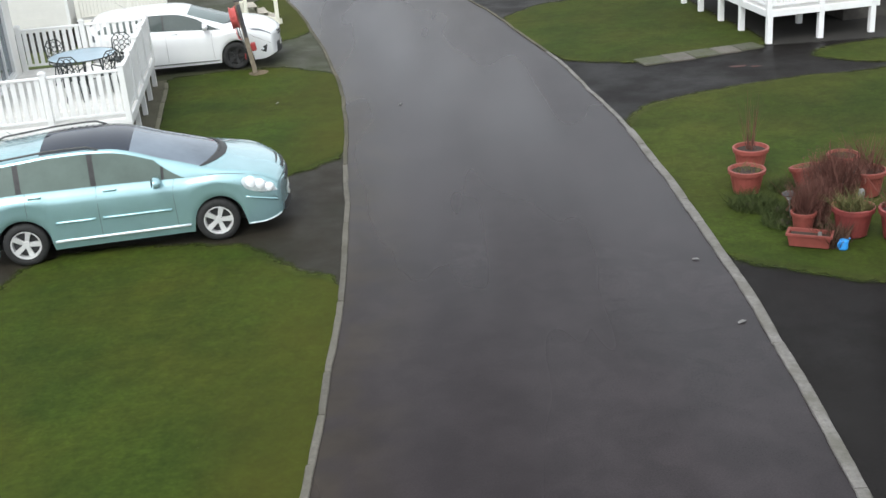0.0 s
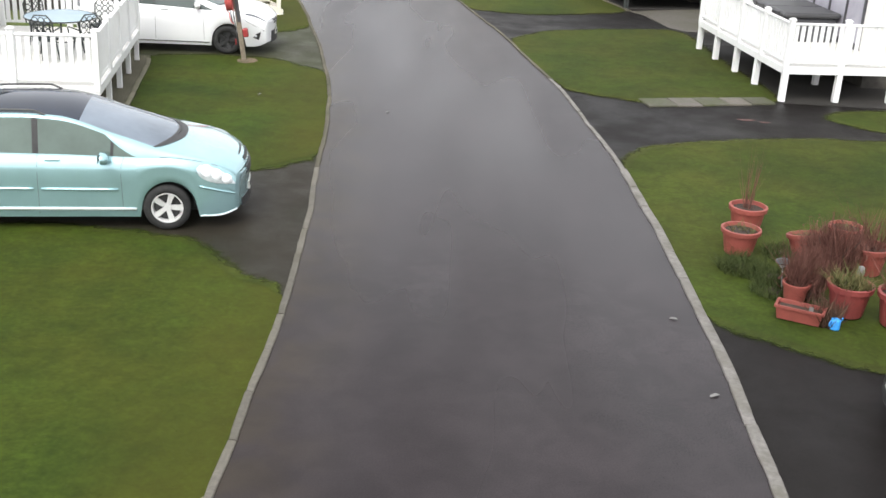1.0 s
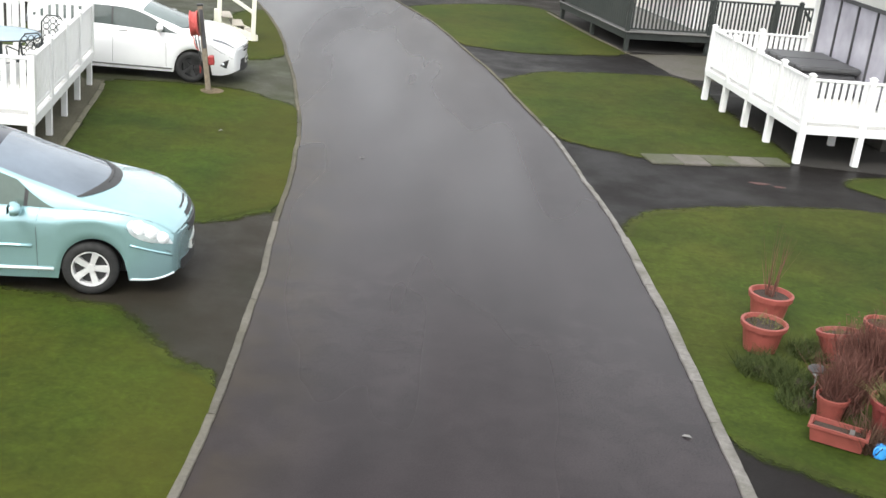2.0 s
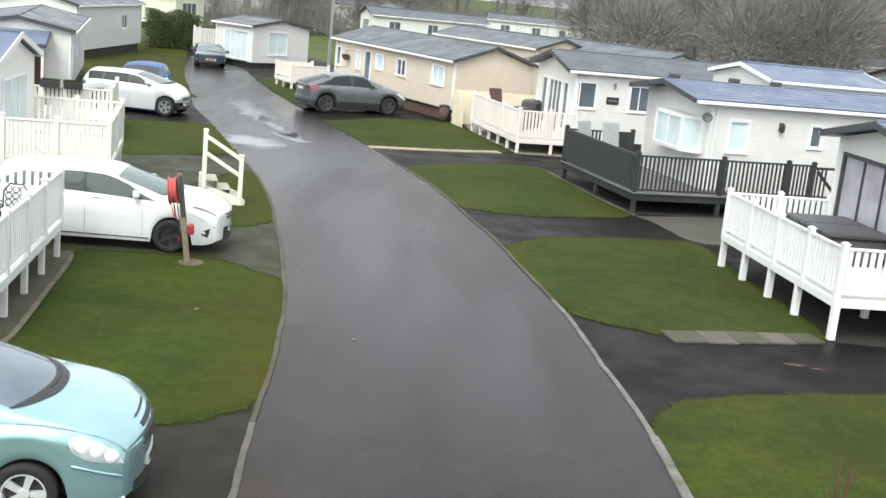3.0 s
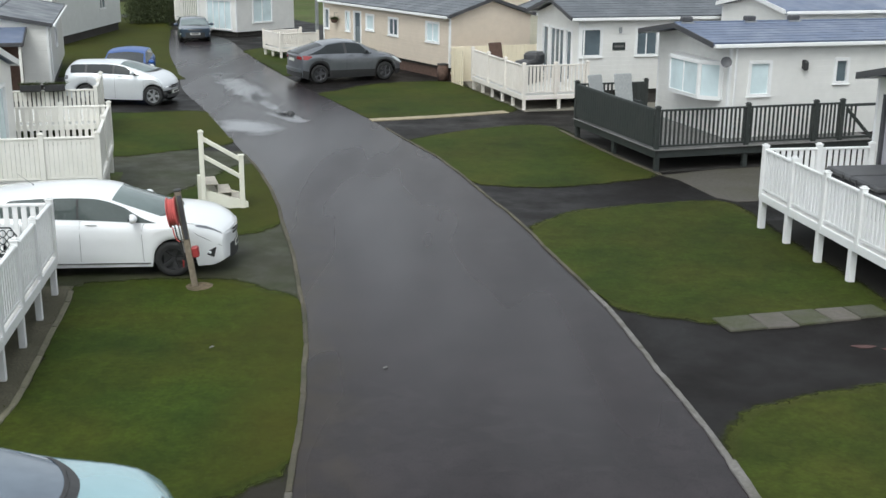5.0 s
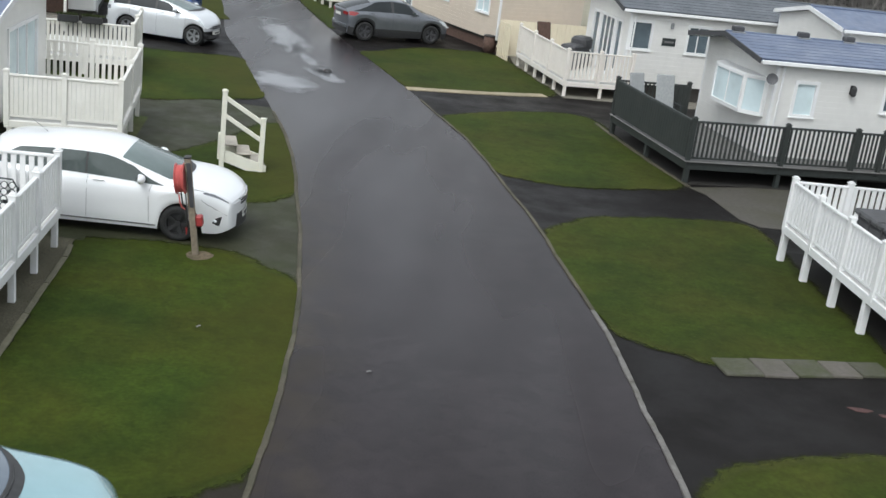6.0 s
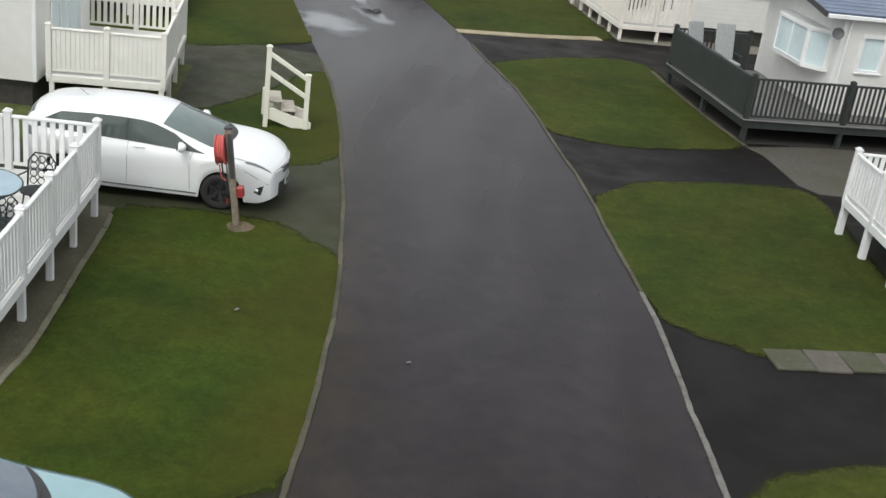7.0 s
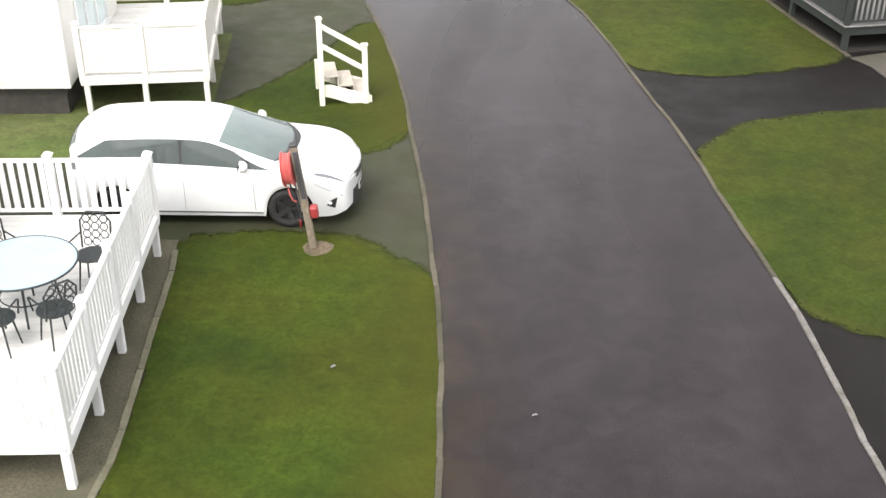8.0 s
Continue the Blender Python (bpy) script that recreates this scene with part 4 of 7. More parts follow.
def deck(name, label, o, heading, la, lb, floor, rail, runs, mats, posts_at, pitch=0.135, pw=0.085, board_along="x", post=0.10,
         group="", caps=True, fascia=0.16, balu_from=0.12):
    """A raised deck. Local x runs along heading from o, local y to its left. runs: railed edges (x0, y0, x1, y1, span of newels)."""
    m_rail, m_board, m_leg = mats
    root = thing(name, label, "deck", frame2d(o, heading), group)
    # legs down to the ground
    leg = mesh_from(box((-post / 2, -post / 2, -0.03), (post / 2, post / 2, floor - 0.05), 0.008), "leg", m_leg)
    for x, y in posts_at:
        share("leg", leg, root, pose(x, y, 0))
    # rim joists
    sx, sy = (0, la), (min(0, lb), max(0, lb))
    t = 0.045
    part("rim_joist", box((sx[0] - t, sy[0] - t, floor - fascia), (sx[1] + t, sy[0], floor - 0.005), 0.006), m_rail, root)
    part("rim_joist", box((sx[0] - t, sy[1], floor - fascia), (sx[1] + t, sy[1] + t, floor - 0.005), 0.006), m_rail, root)
    part("rim_joist", box((sx[0] - t, sy[0] + 0.003, floor - fascia + 0.003), (sx[0], sy[1] - 0.003, floor - 0.008), 0.006), m_rail, root)
    part("rim_joist", box((sx[1], sy[0] + 0.003, floor - fascia + 0.003), (sx[1] + t, sy[1] - 0.003, floor - 0.008), 0.006), m_rail, root)
    # floor boards
    if board_along == "x":
        n = int((sy[1] - sy[0]) / 0.145)
        w = (sy[1] - sy[0]) / n
        bd = mesh_from(box((sx[0] - 0.02, 0.004, floor - 0.028), (sx[1] + 0.02, w - 0.004, floor), 0.004), "board", m_board)
        for i in range(n):
            share("board", bd, root, pose(0, sy[0] + i * w, 0))
    else:
        n = int((sx[1] - sx[0]) / 0.145)
        w = (sx[1] - sx[0]) / n
        bd = mesh_from(box((0.004, sy[0] - 0.02, floor - 0.028), (w - 0.004, sy[1] + 0.02, floor), 0.004), "board", m_board)
        for i in range(n):
            share("board", bd, root, pose(sx[0] + i * w, 0, 0))
    # railings
    pk = picket_mesh(rail - floor - balu_from - 0.05, pw, 0.03, m_rail)
    newel = bmesh.new()
    add_box(newel, (-0.055, -0.055, floor - 0.1), (0.055, 0.055, rail + 0.05), 0.008)
    if caps:
        add_box(newel, (-0.07, -0.07, rail + 0.05), (0.07, 0.07, rail + 0.075), 0.01)
        add_box(newel, (-0.045, -0.045, rail + 0.075), (0.045, 0.045, rail + 0.10), 0.012)
    newel = mesh_from(newel, "newel_post", m_rail)
    done = set()
    for x0, y0, x1, y1, nspan, *gap in runs:
        L = math.hypot(x1 - x0, y1 - y0)
        yaw = math.degrees(math.atan2(y1 - y0, x1 - x0))
        base = pose(x0, y0, 0, 0, 0, yaw)
        for i in range(nspan + 1):
            k = (round(x0 + (x1 - x0) * i / nspan, 2), round(y0 + (y1 - y0) * i / nspan, 2))
            if k not in done:
                done.add(k)
                share("newel_post", newel, root, pose(k[0], k[1], 0))
        for i in range(nspan):
            a, b = L * i / nspan + 0.055, L * (i + 1) / nspan - 0.055
            part("top_rail", box((a, -0.035, rail - 0.05), (b, 0.035, rail), 0.01), m_rail, root, at=base)
            part("bottom_rail", box((a, -0.022, floor + balu_from - 0.05), (b, 0.022, floor + balu_from), 0.006), m_rail, root, at=base)
            n = max(1, int(round((b - a) / (gap[0] if gap else pitch))))
            s = (b - a) / n
            for j in range(n):
                share("baluster", pk, root, base @ pose(a + (j + 0.5) * s, 0, floor + balu_from))
    return root


WHITE = (M_PVC, M_DECKBOARD, M_PVC)
BLUSH = (M_BLUSH, M_DECKBOARD, M_BLUSH)
WARM = (M_WARMWHITE, M_DECKBOARD, M_WARMWHITE)
U9, U17, U8 = (0.151, -0.9885), (0.957, 0.291), (0.988, 0.152)
# the left deck with the garden table: near corner at its road side
LD = (-5.16, 13.70)
deck("deck_left", "white plastic-railed raised deck beside the lawn", LD, (-0.152, 0.988), 5.06, 2.75, 0.66, 1.56,
     [(0, 0, 5.06, 0, 4), (0, 0, 0, 2.75, 2), (5.06, 0, 5.06, 2.75, 2)], WHITE,
     [(0.02, 0.03), (1.3, 0.03), (2.57, 0.03), (3.78, 0.03), (5.03, 0.03), (0.02, 1.4), (0.02, 2.7), (5.03, 1.4), (5.03, 2.7), (2.5, 1.4)], group="white decks", board_along="y")
# the right deck with the hot tub
deck("deck_right", "white plastic-railed raised deck with a covered hot tub", (7.78, 18.43), (-0.168, 0.986), 5.22, -2.55, 0.75, 1.66,
     [(0, 0, 5.22, 0, 4), (0, -2.45, 0, 0, 2), (5.22, 0, 5.22, -2.3, 2)], WHITE,
     [(0.02, -0.03), (1.5, -0.03), (2.72, -0.03), (4.02, -0.03), (5.2, -0.03), (0.02, -1.23), (0.02, -2.45), (1.6, -1.5), (3.4, -1.5), (5.2, -1.5)], group="white decks", board_along="y", post=0.125)
# the far left deck behind the white car
deck("deck_far_left", "white railed raised deck before the sliding doors", (-6.82, 24.15), (-0.235, 0.972), 4.35, 2.25, 0.72, 1.68,
     [(0, 0, 4.35, 0, 2, 0.095), (0, 0, 0, 2.25, 2, 0.0925), (4.35, 0, 4.35, 2.25, 2)], WARM,
     [(0.02, 0.03), (1.4, 0.03), (2.7, 0.03), (4.3, 0.03), (0.02, 1.15), (0.02, 2.2)], pitch=0.15, group="white decks", board_along="y")
# the deck before the next home along the row
deck("deck_next_left", "warm white railed raised deck beyond the sliding-door deck", (-9.5, 32.65), (-0.25, 0.968), 3.2, 2.6, 0.50, 1.47,
     [(0, 0, 0, 2.6, 2), (0, 0, 3.2, 0, 2)], WARM, [(0.03, 0.04), (0.03, 1.3), (0.03, 2.55), (1.6, 0.04), (3.15, 0.04), (3.15, 2.5)], pitch=0.125, group="white decks", board_along="y")
for y in (0.80, 1.44):
    tr = thing("rail_planter", "dark trough planter of low evergreens hung on the deck rail", "planter", frame2d((-9.5, 32.65), (-0.25, 0.968)) @ pose(-0.045, y, 1.45), "planters on the rail")
    part("trough", box((-0.20, 0.0, 0.0), (0.0, 0.54, 0.20), 0.02), M_BLACKPLASTIC, tr)
    px, py = rng.uniform(-0.19, -0.01, 500), rng.uniform(0.01, 0.53, 500)
    ob = new("foliage", blade_mesh("foliage", px, py, np.full(500, 0.17), 0.09, 0.02, 0.7, M_FERN))
    ob.parent = tr
    part("bracket", box((0.0, 0.22, 0.04), (0.05, 0.32, 0.08)), M_BLACKPLASTIC, tr)
# the black deck
deck("deck_black", "dark green-black painted timber deck on posts", (5.66, 29.08), (-0.304, 0.953), 5.05, -6.6, 0.56, 1.58,
     [(0, 0, 5.05, 0, 1), (0, -2.55, 0, 0, 1), (0, -4.55, 0, -2.55, 1), (0, -5.35, 0, -4.55, 1), (5.05, 0, 5.05, -2.2, 1)],
     (M_BLACKDECK, M_GREYBOARD, M_BLACKDECK), [(0.03, -0.04), (2.5, -0.04), (5.0, -0.04), (0.03, -2.55), (0.03, -4.75), (0.03, -6.5), (2.5, -2.5)],
     pitch=0.125, pw=0.055, board_along="y", post=0.12, fascia=0.20)
edging = thing("deck_edging", "grey weathered board ends along the black deck", "edging", frame2d((5.66, 29.08), (-0.304, 0.953)))
part("edge_board", box((-0.10, -6.55, 0.556), (-0.046, 0.10, 0.585), 0.006), M_GREYBOARD, edging)
part("edge_board", box((-0.044, 0.046, 0.556), (5.08, 0.10, 0.585), 0.006), M_GREYBOARD, edging)
gate = thing("deck_gate", "dark braced timber gate at the end of the deck", "gate", frame2d((5.66, 29.08), (-0.304, 0.953)) @ pose(0, -5.42, 0.56, 0, 0, -90))
part("gate_rail", box((0, -0.025, 0.90), (0.98, 0.025, 0.97), 0.008), M_BLACKDECK, gate)
part("gate_rail", box((0, -0.025, 0.05), (0.98, 0.025, 0.12), 0.008), M_BLACKDECK, gate)
part("gate_brace", box((0, -0.022, -0.045), (1.2, 0.022, 0.045), 0.008), M_BLACKDECK, gate, at=pose(0.06, 0, 0.86, 0, 44, 0))
for i in range(3):
    part("gate_bar", box((-0.028, -0.015, 0.12), (0.028, 0.015, 0.90), 0.006), M_BLACKDECK, gate, at=pose(0.10 + 0.13 * i, 0.026, 0))
part("gate_post", box((-0.05, -0.05, -0.56), (0.05, 0.05, 1.06), 0.008), M_BLACKDECK, gate, at=pose(1.04, 0, 0))
# the far deck before the white home with french doors
deck("deck_far_right", "cream and white railed deck with garden furniture", (2.86, 39.0), (-0.304, 0.953), 5.4, -2.3, 0.50, 1.50,
     [(0, 0, 5.4, 0, 3), (0, -2.3, 0, 0, 2)], BLUSH, [(0.03, -0.04), (1.08, -0.04), (2.16, -0.04), (3.24, -0.04), (4.3, -0.04), (5.35, -0.04), (0.03, -1.3), (0.03, -2.25)],
     pitch=0.13, board_along="y", group="white decks")

# the solid dark screen on the road side of the black deck
scr = thing("deck_screen", "dark boarded screen fixed along the black deck", "screen", frame2d((5.66, 29.08), (-0.304, 0.953)))
bd = mesh_from(box((0, 0, 0), (0.142, 0.018, 0.92), 0.004), "board", M_BLACKDECK)
for i in range(33):
    share("board", bd, scr, pose(0.10 + i * 0.147, 0.034, 0.63))


for i in range(5):
    share("board", bd, scr, pose(5.0, -1.42 - i * 0.147, 0.63, 0, 0, -90))

# ---- holiday homes ----
def wall_panel(L, H, holes, t=0.09, gable=0.0):
    """A wall from (0,0,0) along x, thickness towards +y, with rectangular openings (x0, z0, x1, z1) through it."""
    bm = bmesh.new()
    xs = sorted({0.0, L, *[v for h in holes for v in (h[0], h[2])]})
    zs = sorted({0.0, H, *[v for h in holes for v in (h[1], h[3])]})
    grid = {}

    def vert(i, j, k):
        key = (i, j, k)
        if key not in grid:
            grid[key] = bm.verts.new((xs[i], k * t, zs[j]))
        return grid[key]

    def solid(i, j):
        if not (0 <= i < len(xs) - 1 and 0 <= j < len(zs) - 1):
            return False
        cx, cz = (xs[i] + xs[i + 1]) / 2, (zs[j] + zs[j + 1]) / 2
        return not any(h[0] < cx < h[2] and h[1] < cz < h[3] for h in holes)

    for i in range(len(xs) - 1):
        for j in range(len(zs) - 1):
            if not solid(i, j):
                continue
            bm.faces.new((vert(i, j, 0), vert(i + 1, j, 0), vert(i + 1, j + 1, 0), vert(i, j + 1, 0)))
            bm.faces.new((vert(i, j + 1, 1), vert(i + 1, j + 1, 1), vert(i + 1, j, 1), vert(i, j, 1)))
            for di, dj, a, b in ((-1, 0, (i, j), (i, j + 1)), (1, 0, (i + 1, j + 1), (i + 1, j)), (0, -1, (i + 1, j), (i, j)), (0, 1, (i, j + 1), (i + 1, j + 1))):
                if not solid(i + di, j + dj):
                    bm.faces.new((vert(*a, 0), vert(*b, 0), vert(*b, 1), vert(*a, 1)))
    if gable:
        a, b, c = [[bm.verts.new((x, y, z)) for y in (0, t)] for x, z in ((0, H), (L, H), (L / 2, H + gable))]
        bm.faces.new((a[0], b[0], c[0]))
        bm.faces.new((c[1], b[1], a[1]))
        bm.faces.new((b[0], b[1], c[1], c[0]))
        bm.faces.new((c[0], c[1], a[1], a[0]))
    return bm


def add_window(parent, L0, z0, L1, z1, mat_frame, pane, mullions=1, at=Matrix(), depth=0.09):
    """A framed window in an opening: frame bars, panes and a sill; x along the wall, y into it."""
    f = 0.055
    win = part("window", bmesh_frame(L0, z0, L1, z1, f, 0.11), mat_frame, parent, "dark-framed window" if mat_frame is M_FASCIA else "white-framed window", at=at)
    n = mullions + 1
    w = (L1 - L0 - 2 * f) / n
    for i in range(n):
        a = L0 + f + i * w
        part("pane", box((a, 0.035, z0 + f), (a + w - (0.03 if i < n - 1 else 0), 0.05, z1 - f)), pane, win)
        if i < n - 1:
            part("mullion", box((a + w - 0.03, -0.01, z0 + f), (a + w, 0.06, z1 - f)), mat_frame, win)
    part("sill", box((L0 - 0.05, -0.06, z0 - 0.045), (L1 + 0.05, 0.02, z0 - 0.005), 0.006), mat_frame, win)
    return win


def bmesh_frame(x0, z0, x1, z1, f, d):
    """Four bars round an opening, standing 3 cm proud of the wall."""
    bm = bmesh.new()
    y0, y1 = -0.03, d - 0.04
    add_box(bm, (x0 - 0.03, y0, z0 - 0.003), (x0 + f, y1, z1 + 0.03))
    add_box(bm, (x1 - f, y0, z0 - 0.003), (x1 + 0.03, y1, z1 + 0.03))
    add_box(bm, (x0 + f, y0, z0), (x1 - f, y1, z0 + f))
    add_box(bm, (x0 + f, y0, z1 - f), (x1 - f, y1, z1 + 0.03))
    return bm


def home(name, label, o, heading, length, width, base, eave, rise, m_wall, m_roof, side=(), front=(), back=(), far=(), over_front=0.15, courses=False,
         skirt=M_SKIRT, trim=M_PVC, fascia=M_FASCIA, group="holiday homes"):
    """A static holiday home. o: ground corner; local x runs along the long side seen, local y to its left across the width.
    side: openings of the long wall at y=0; front: of the gable at x=0; far: the other long wall. Rows: (a0, z0, a1, z1, mullions, pane)."""
    root = thing(name, label, "holiday home", frame2d(o, heading), group)
    H = eave - base
    hole = lambda rows: [(r[0], r[1] - base, r[2], r[3] - base) for r in rows]
    t = 0.09
    walls = (("wall", side, length, pose(0, 0, base), 0.0),
             ("wall", far, length, pose(length, width, base, 0, 0, 180), 0.0),
             ("wall", front, width - 2 * t, pose(0, width - t, base, 0, 0, -90), rise * (1 - 2 * t / width)),
             ("wall", back, width - 2 * t, pose(length, t, base, 0, 0, 90), rise * (1 - 2 * t / width)))
    for nm, rows, L, at, g in walls:
        w = part(nm, wall_panel(L, H, hole(rows), t, g), m_wall, root, at=at)
        for r in rows:
            add_window(w, r[0], r[1] - base, r[2], r[3] - base, r[6] if len(r) > 6 else trim, r[5], r[4])
    # floor, dark skirting and roof
    part("floor_pan", box((t, t, base - 0.12), (length - t, width - t, base + 0.0), 0), M_SKIRT, root)
    part("skirting", box((0.12, 0.12, -0.02), (length - 0.12, width - 0.12, base - 0.125)), skirt, root)
    ov, ox = 0.16, over_front
    slope = math.atan2(rise, width / 2)
    for s in (0, 1):
        bm = bmesh.new()
        y0 = -ov if s == 0 else width + ov
        z0 = eave - math.tan(slope) * ov + 0.03
        ym, zm = width / 2, eave + rise + 0.03
        th = 0.07
        pts = [(y0, z0), (ym, zm), (ym, zm + th), (y0, z0 + th)]
        vs = [[bm.verts.new((x, y, z)) for y, z in pts] for x in (-ox, length + 0.15)]
        for i in range(4):
            j = (i + 1) % 4
            bm.faces.new((vs[0][i], vs[1][i], vs[1][j], vs[0][j]))
        bm.faces.new(vs[0][::-1])
        bm.faces.new(vs[1])
        bmesh.ops.recalc_face_normals(bm, faces=bm.faces)
        slp = part("roof", bm, m_roof, root)
        if courses:
            # lapped tile courses, each lower edge a little proud
            reach = math.hypot(ym - y0, zm - z0)
            n = int(reach / 0.27)
            w = reach / n
            strip = mesh_from(box((-ox, -w * 0.53, -0.011), (length + 0.15, w * 0.50, 0.011), 0.004), "tile_course", m_roof)
            sg = 1 if s == 0 else -1
            for i in range(n):
                dd = (i + 0.5) * w
                share("tile_course", strip, slp, pose(0, y0 + sg * dd * math.cos(slope), z0 + th + dd * math.sin(slope) + 0.012, math.degrees(slope) - 1.7, 0, 0)
                      if s == 0 else pose(0, y0 + sg * dd * math.cos(slope), z0 + th + dd * math.sin(slope) + 0.012, 1.7 - math.degrees(slope), 0, 0))
        # gutter and barge boards
        g = -1 if s == 0 else 1
        ya = y0 + (0.03 if s else -0.03) - (0 if s else 0)
        part("gutter", box((-ox, min(ya, ya + g * 0.07), z0 - 0.05), (length + 0.15, max(ya, ya + g * 0.07), z0 + 0.05), 0.012), trim, slp)
        for x in (-ox - 0.035, length + 0.153):
            bm = bmesh.new()
            pts = [(y0, z0 - 0.045), (ym, zm - 0.045), (ym, zm + th + 0.02), (y0, z0 + th + 0.02)]
            vs = [[bm.verts.new((xx, y, z)) for y, z in pts] for xx in (x, x + 0.032)]
            for i in range(4):
                j = (i + 1) % 4
                bm.faces.new((vs[0][i], vs[1][i], vs[1][j], vs[0][j]))
            bm.faces.new(vs[0][::-1])
            bm.faces.new(vs[1])
            bmesh.ops.recalc_face_normals(bm, faces=bm.faces)
            part("barge_board", bm, fascia, slp)
    part("ridge_cap", rod((-ox, width / 2, eave + rise + 0.10), (length + 0.15, width / 2, eave + rise + 0.10), 0.055, seg=6), m_roof, root)
    # corner trims and a downpipe
    for x, y in ((-0.012, -0.012), (-0.012, width - 0.07), (length - 0.07, -0.012)):
        part("corner_trim", box((x, y, base), (x + 0.082, y + 0.082, eave - 0.01), 0.006), trim, root)
    part("downpipe", rod((0.16, -0.05, base - 0.05), (0.16, -0.05, eave - 0.02), 0.03), trim, root)
    return root


B, G = M_PALEPANE, M_PANE
# white home with the slate-blue roof behind the black deck
H3_AT = (7.78, 30.92)
home("holiday_home", "white clad holiday home with slate-blue roof and bay window", H3_AT, U17, 10.6, 4.1, 0.55, 3.0, 0.31, M_CLAD_WHITE, M_ROOF_BLUE,
     side=[(0.59, 1.66, 1.23, 2.56, 0, B), (3.18, 1.92, 3.60, 2.58, 0, G), (5.6, 1.6, 6.6, 2.5, 1, G), (7.6, 0.7, 8.4, 2.5, 0, G)],
     front=[(1.25, 1.58, 3.7, 2.46, 2, B)], over_front=0.6, courses=True)
# its bay window: three facets standing out from the gable
bay = thing("bay_window", "white three-sided bay window with pale blue panes", "window", frame2d(H3_AT, U17))
P = [(-0.02, 0.34), (-0.45, 0.78), (-0.45, 2.46), (-0.02, 2.9)]
for (x0, y0), (x1, y1) in zip(P, P[1:]):
    L = math.hypot(x1 - x0, y1 - y0)
    at = pose(x1, y1, 1.58, 0, 0, math.degrees(math.atan2(y0 - y1, x0 - x1)))
    fr = part("facet", bmesh_frame(0.03, 0, L - 0.03, 0.90, 0.035, 0.09), M_PVC, bay, at=at)
    n = 2 if L > 1 else 1
    for i in range(n):
        part("pane", box((0.065 + i * (L - 0.13) / n, 0.0, 0.035), (0.065 + (i + 1) * (L - 0.13) / n - 0.03 * (i < n - 1), 0.02, 0.865)), M_PALEPANE, fr)
        if i < n - 1:
            part("mullion", box((0.065 + (i + 1) * (L - 0.13) / n - 0.03, -0.02, 0.035), (0.065 + (i + 1) * (L - 0.13) / n, 0.03, 0.865)), M_PVC, fr)
for nm, z0, z1 in (("bay_apron", 1.51, 1.575), ("bay_head", 2.49, 2.55)):
    bm = slab_poly([(0.0, 0.29), (-0.47, 0.76), (-0.47, 2.48), (0.0, 2.95)], z0, z1)
    part(nm, bm, M_PVC, bay)
dish = thing("satellite_dish", "dark grey satellite dish on a wall bracket", "satellite dish", frame2d(H3_AT, U17) @ pose(-0.22, -0.02, 2.54))
part("reflector", spin([(0.0, 0.0), (0.06, 0.005), (0.11, 0.018), (0.14, 0.032), (0.145, 0.032), (0.11, 0.010), (0.0, -0.010)], 20), M_FASCIA, dish, smooth=True, at=pose(0, -0.17, 0.05, 70, 0, -20))
part("bracket", tube([(0.25, 0.02, 0.0), (0.1, -0.1, 0.0), (0, -0.15, 0.04)], 0.018), M_FASCIA, dish)
lamp = thing("wall_lantern", "small dark wall lantern on white cladding", "lamp", frame2d(H3_AT, U17) @ pose(2.21, -0.002, 2.46))
part("lantern_body", spin([(0.03, -0.16), (0.07, -0.12), (0.075, 0.05), (0.045, 0.10), (0.0, 0.13)], 8), M_BLACKPLASTIC, lamp, at=pose(0, -0.11, 0))
part("bracket", box((-0.06, -0.05, -0.12), (0.06, 0.0, 0.12), 0.01), M_BLACKPLASTIC, lamp)
vent = thing("roof_vent", "dark cowl vent on the slate-blue roof", "vent", frame2d(H3_AT, U17) @ pose(4.3, 0.8, 3.12, 0, 0, 0))
part("cowl", box((-0.22, -0.14, 0), (0.22, 0.14, 0.12), 0.04), M_FASCIA, vent)
part("flashing", box((-0.28, -0.2, -0.1), (0.28, 0.2, 0.02), 0.01), M_FASCIA, vent)
for x in (-0.25, 1.7, 3.1):
    vent = thing("ridge_vent", "small dark vent standing on the slate-blue ridge", "vent", frame2d(H3_AT, U17) @ pose(x, 2.05, 3.42), "ridge vents")
    part("cowl", box((-0.16, -0.10, 0.02), (0.16, 0.10, 0.17), 0.03), M_FASCIA, vent)
    part("collar", box((-0.19, -0.13, -0.05), (0.19, 0.13, 0.03), 0.01), M_GALV, vent)

# white home with french doors on its deck
home("holiday_home", "white clad holiday home with french doors on the deck", (4.78, 40.2), U17, 11.0, 4.0, 0.5, 2.95, 0.5, M_CLAD_WHITE, M_ROOF_GREY,
     side=[(0.06, 1.66, 0.84, 2.62, 0, G), (2.12, 1.66, 2.95, 2.6, 1, G), (5.0, 1.5, 6.0, 2.4, 1, G)],
     front=[(0.5, 0.75, 1.1, 2.5, 0, G), (1.25, 0.55, 2.6, 2.5, 2, G), (2.75, 0.75, 3.3, 2.5, 0, G)], over_front=0.35, courses=True)
sign = thing("wall_plaque", "dark oblong name plaque on white cladding", "sign", frame2d((4.78, 40.2), U17) @ pose(1.48, 0.0, 2.0))
part("plate", box((-0.24, -0.03, -0.13), (0.24, -0.003, 0.13), 0.008), M_IRON, sign)
part("lettering_bar", box((-0.17, -0.036, -0.03), (0.17, -0.031, 0.03)), M_LITTER, sign, "pale unreadable lettering")
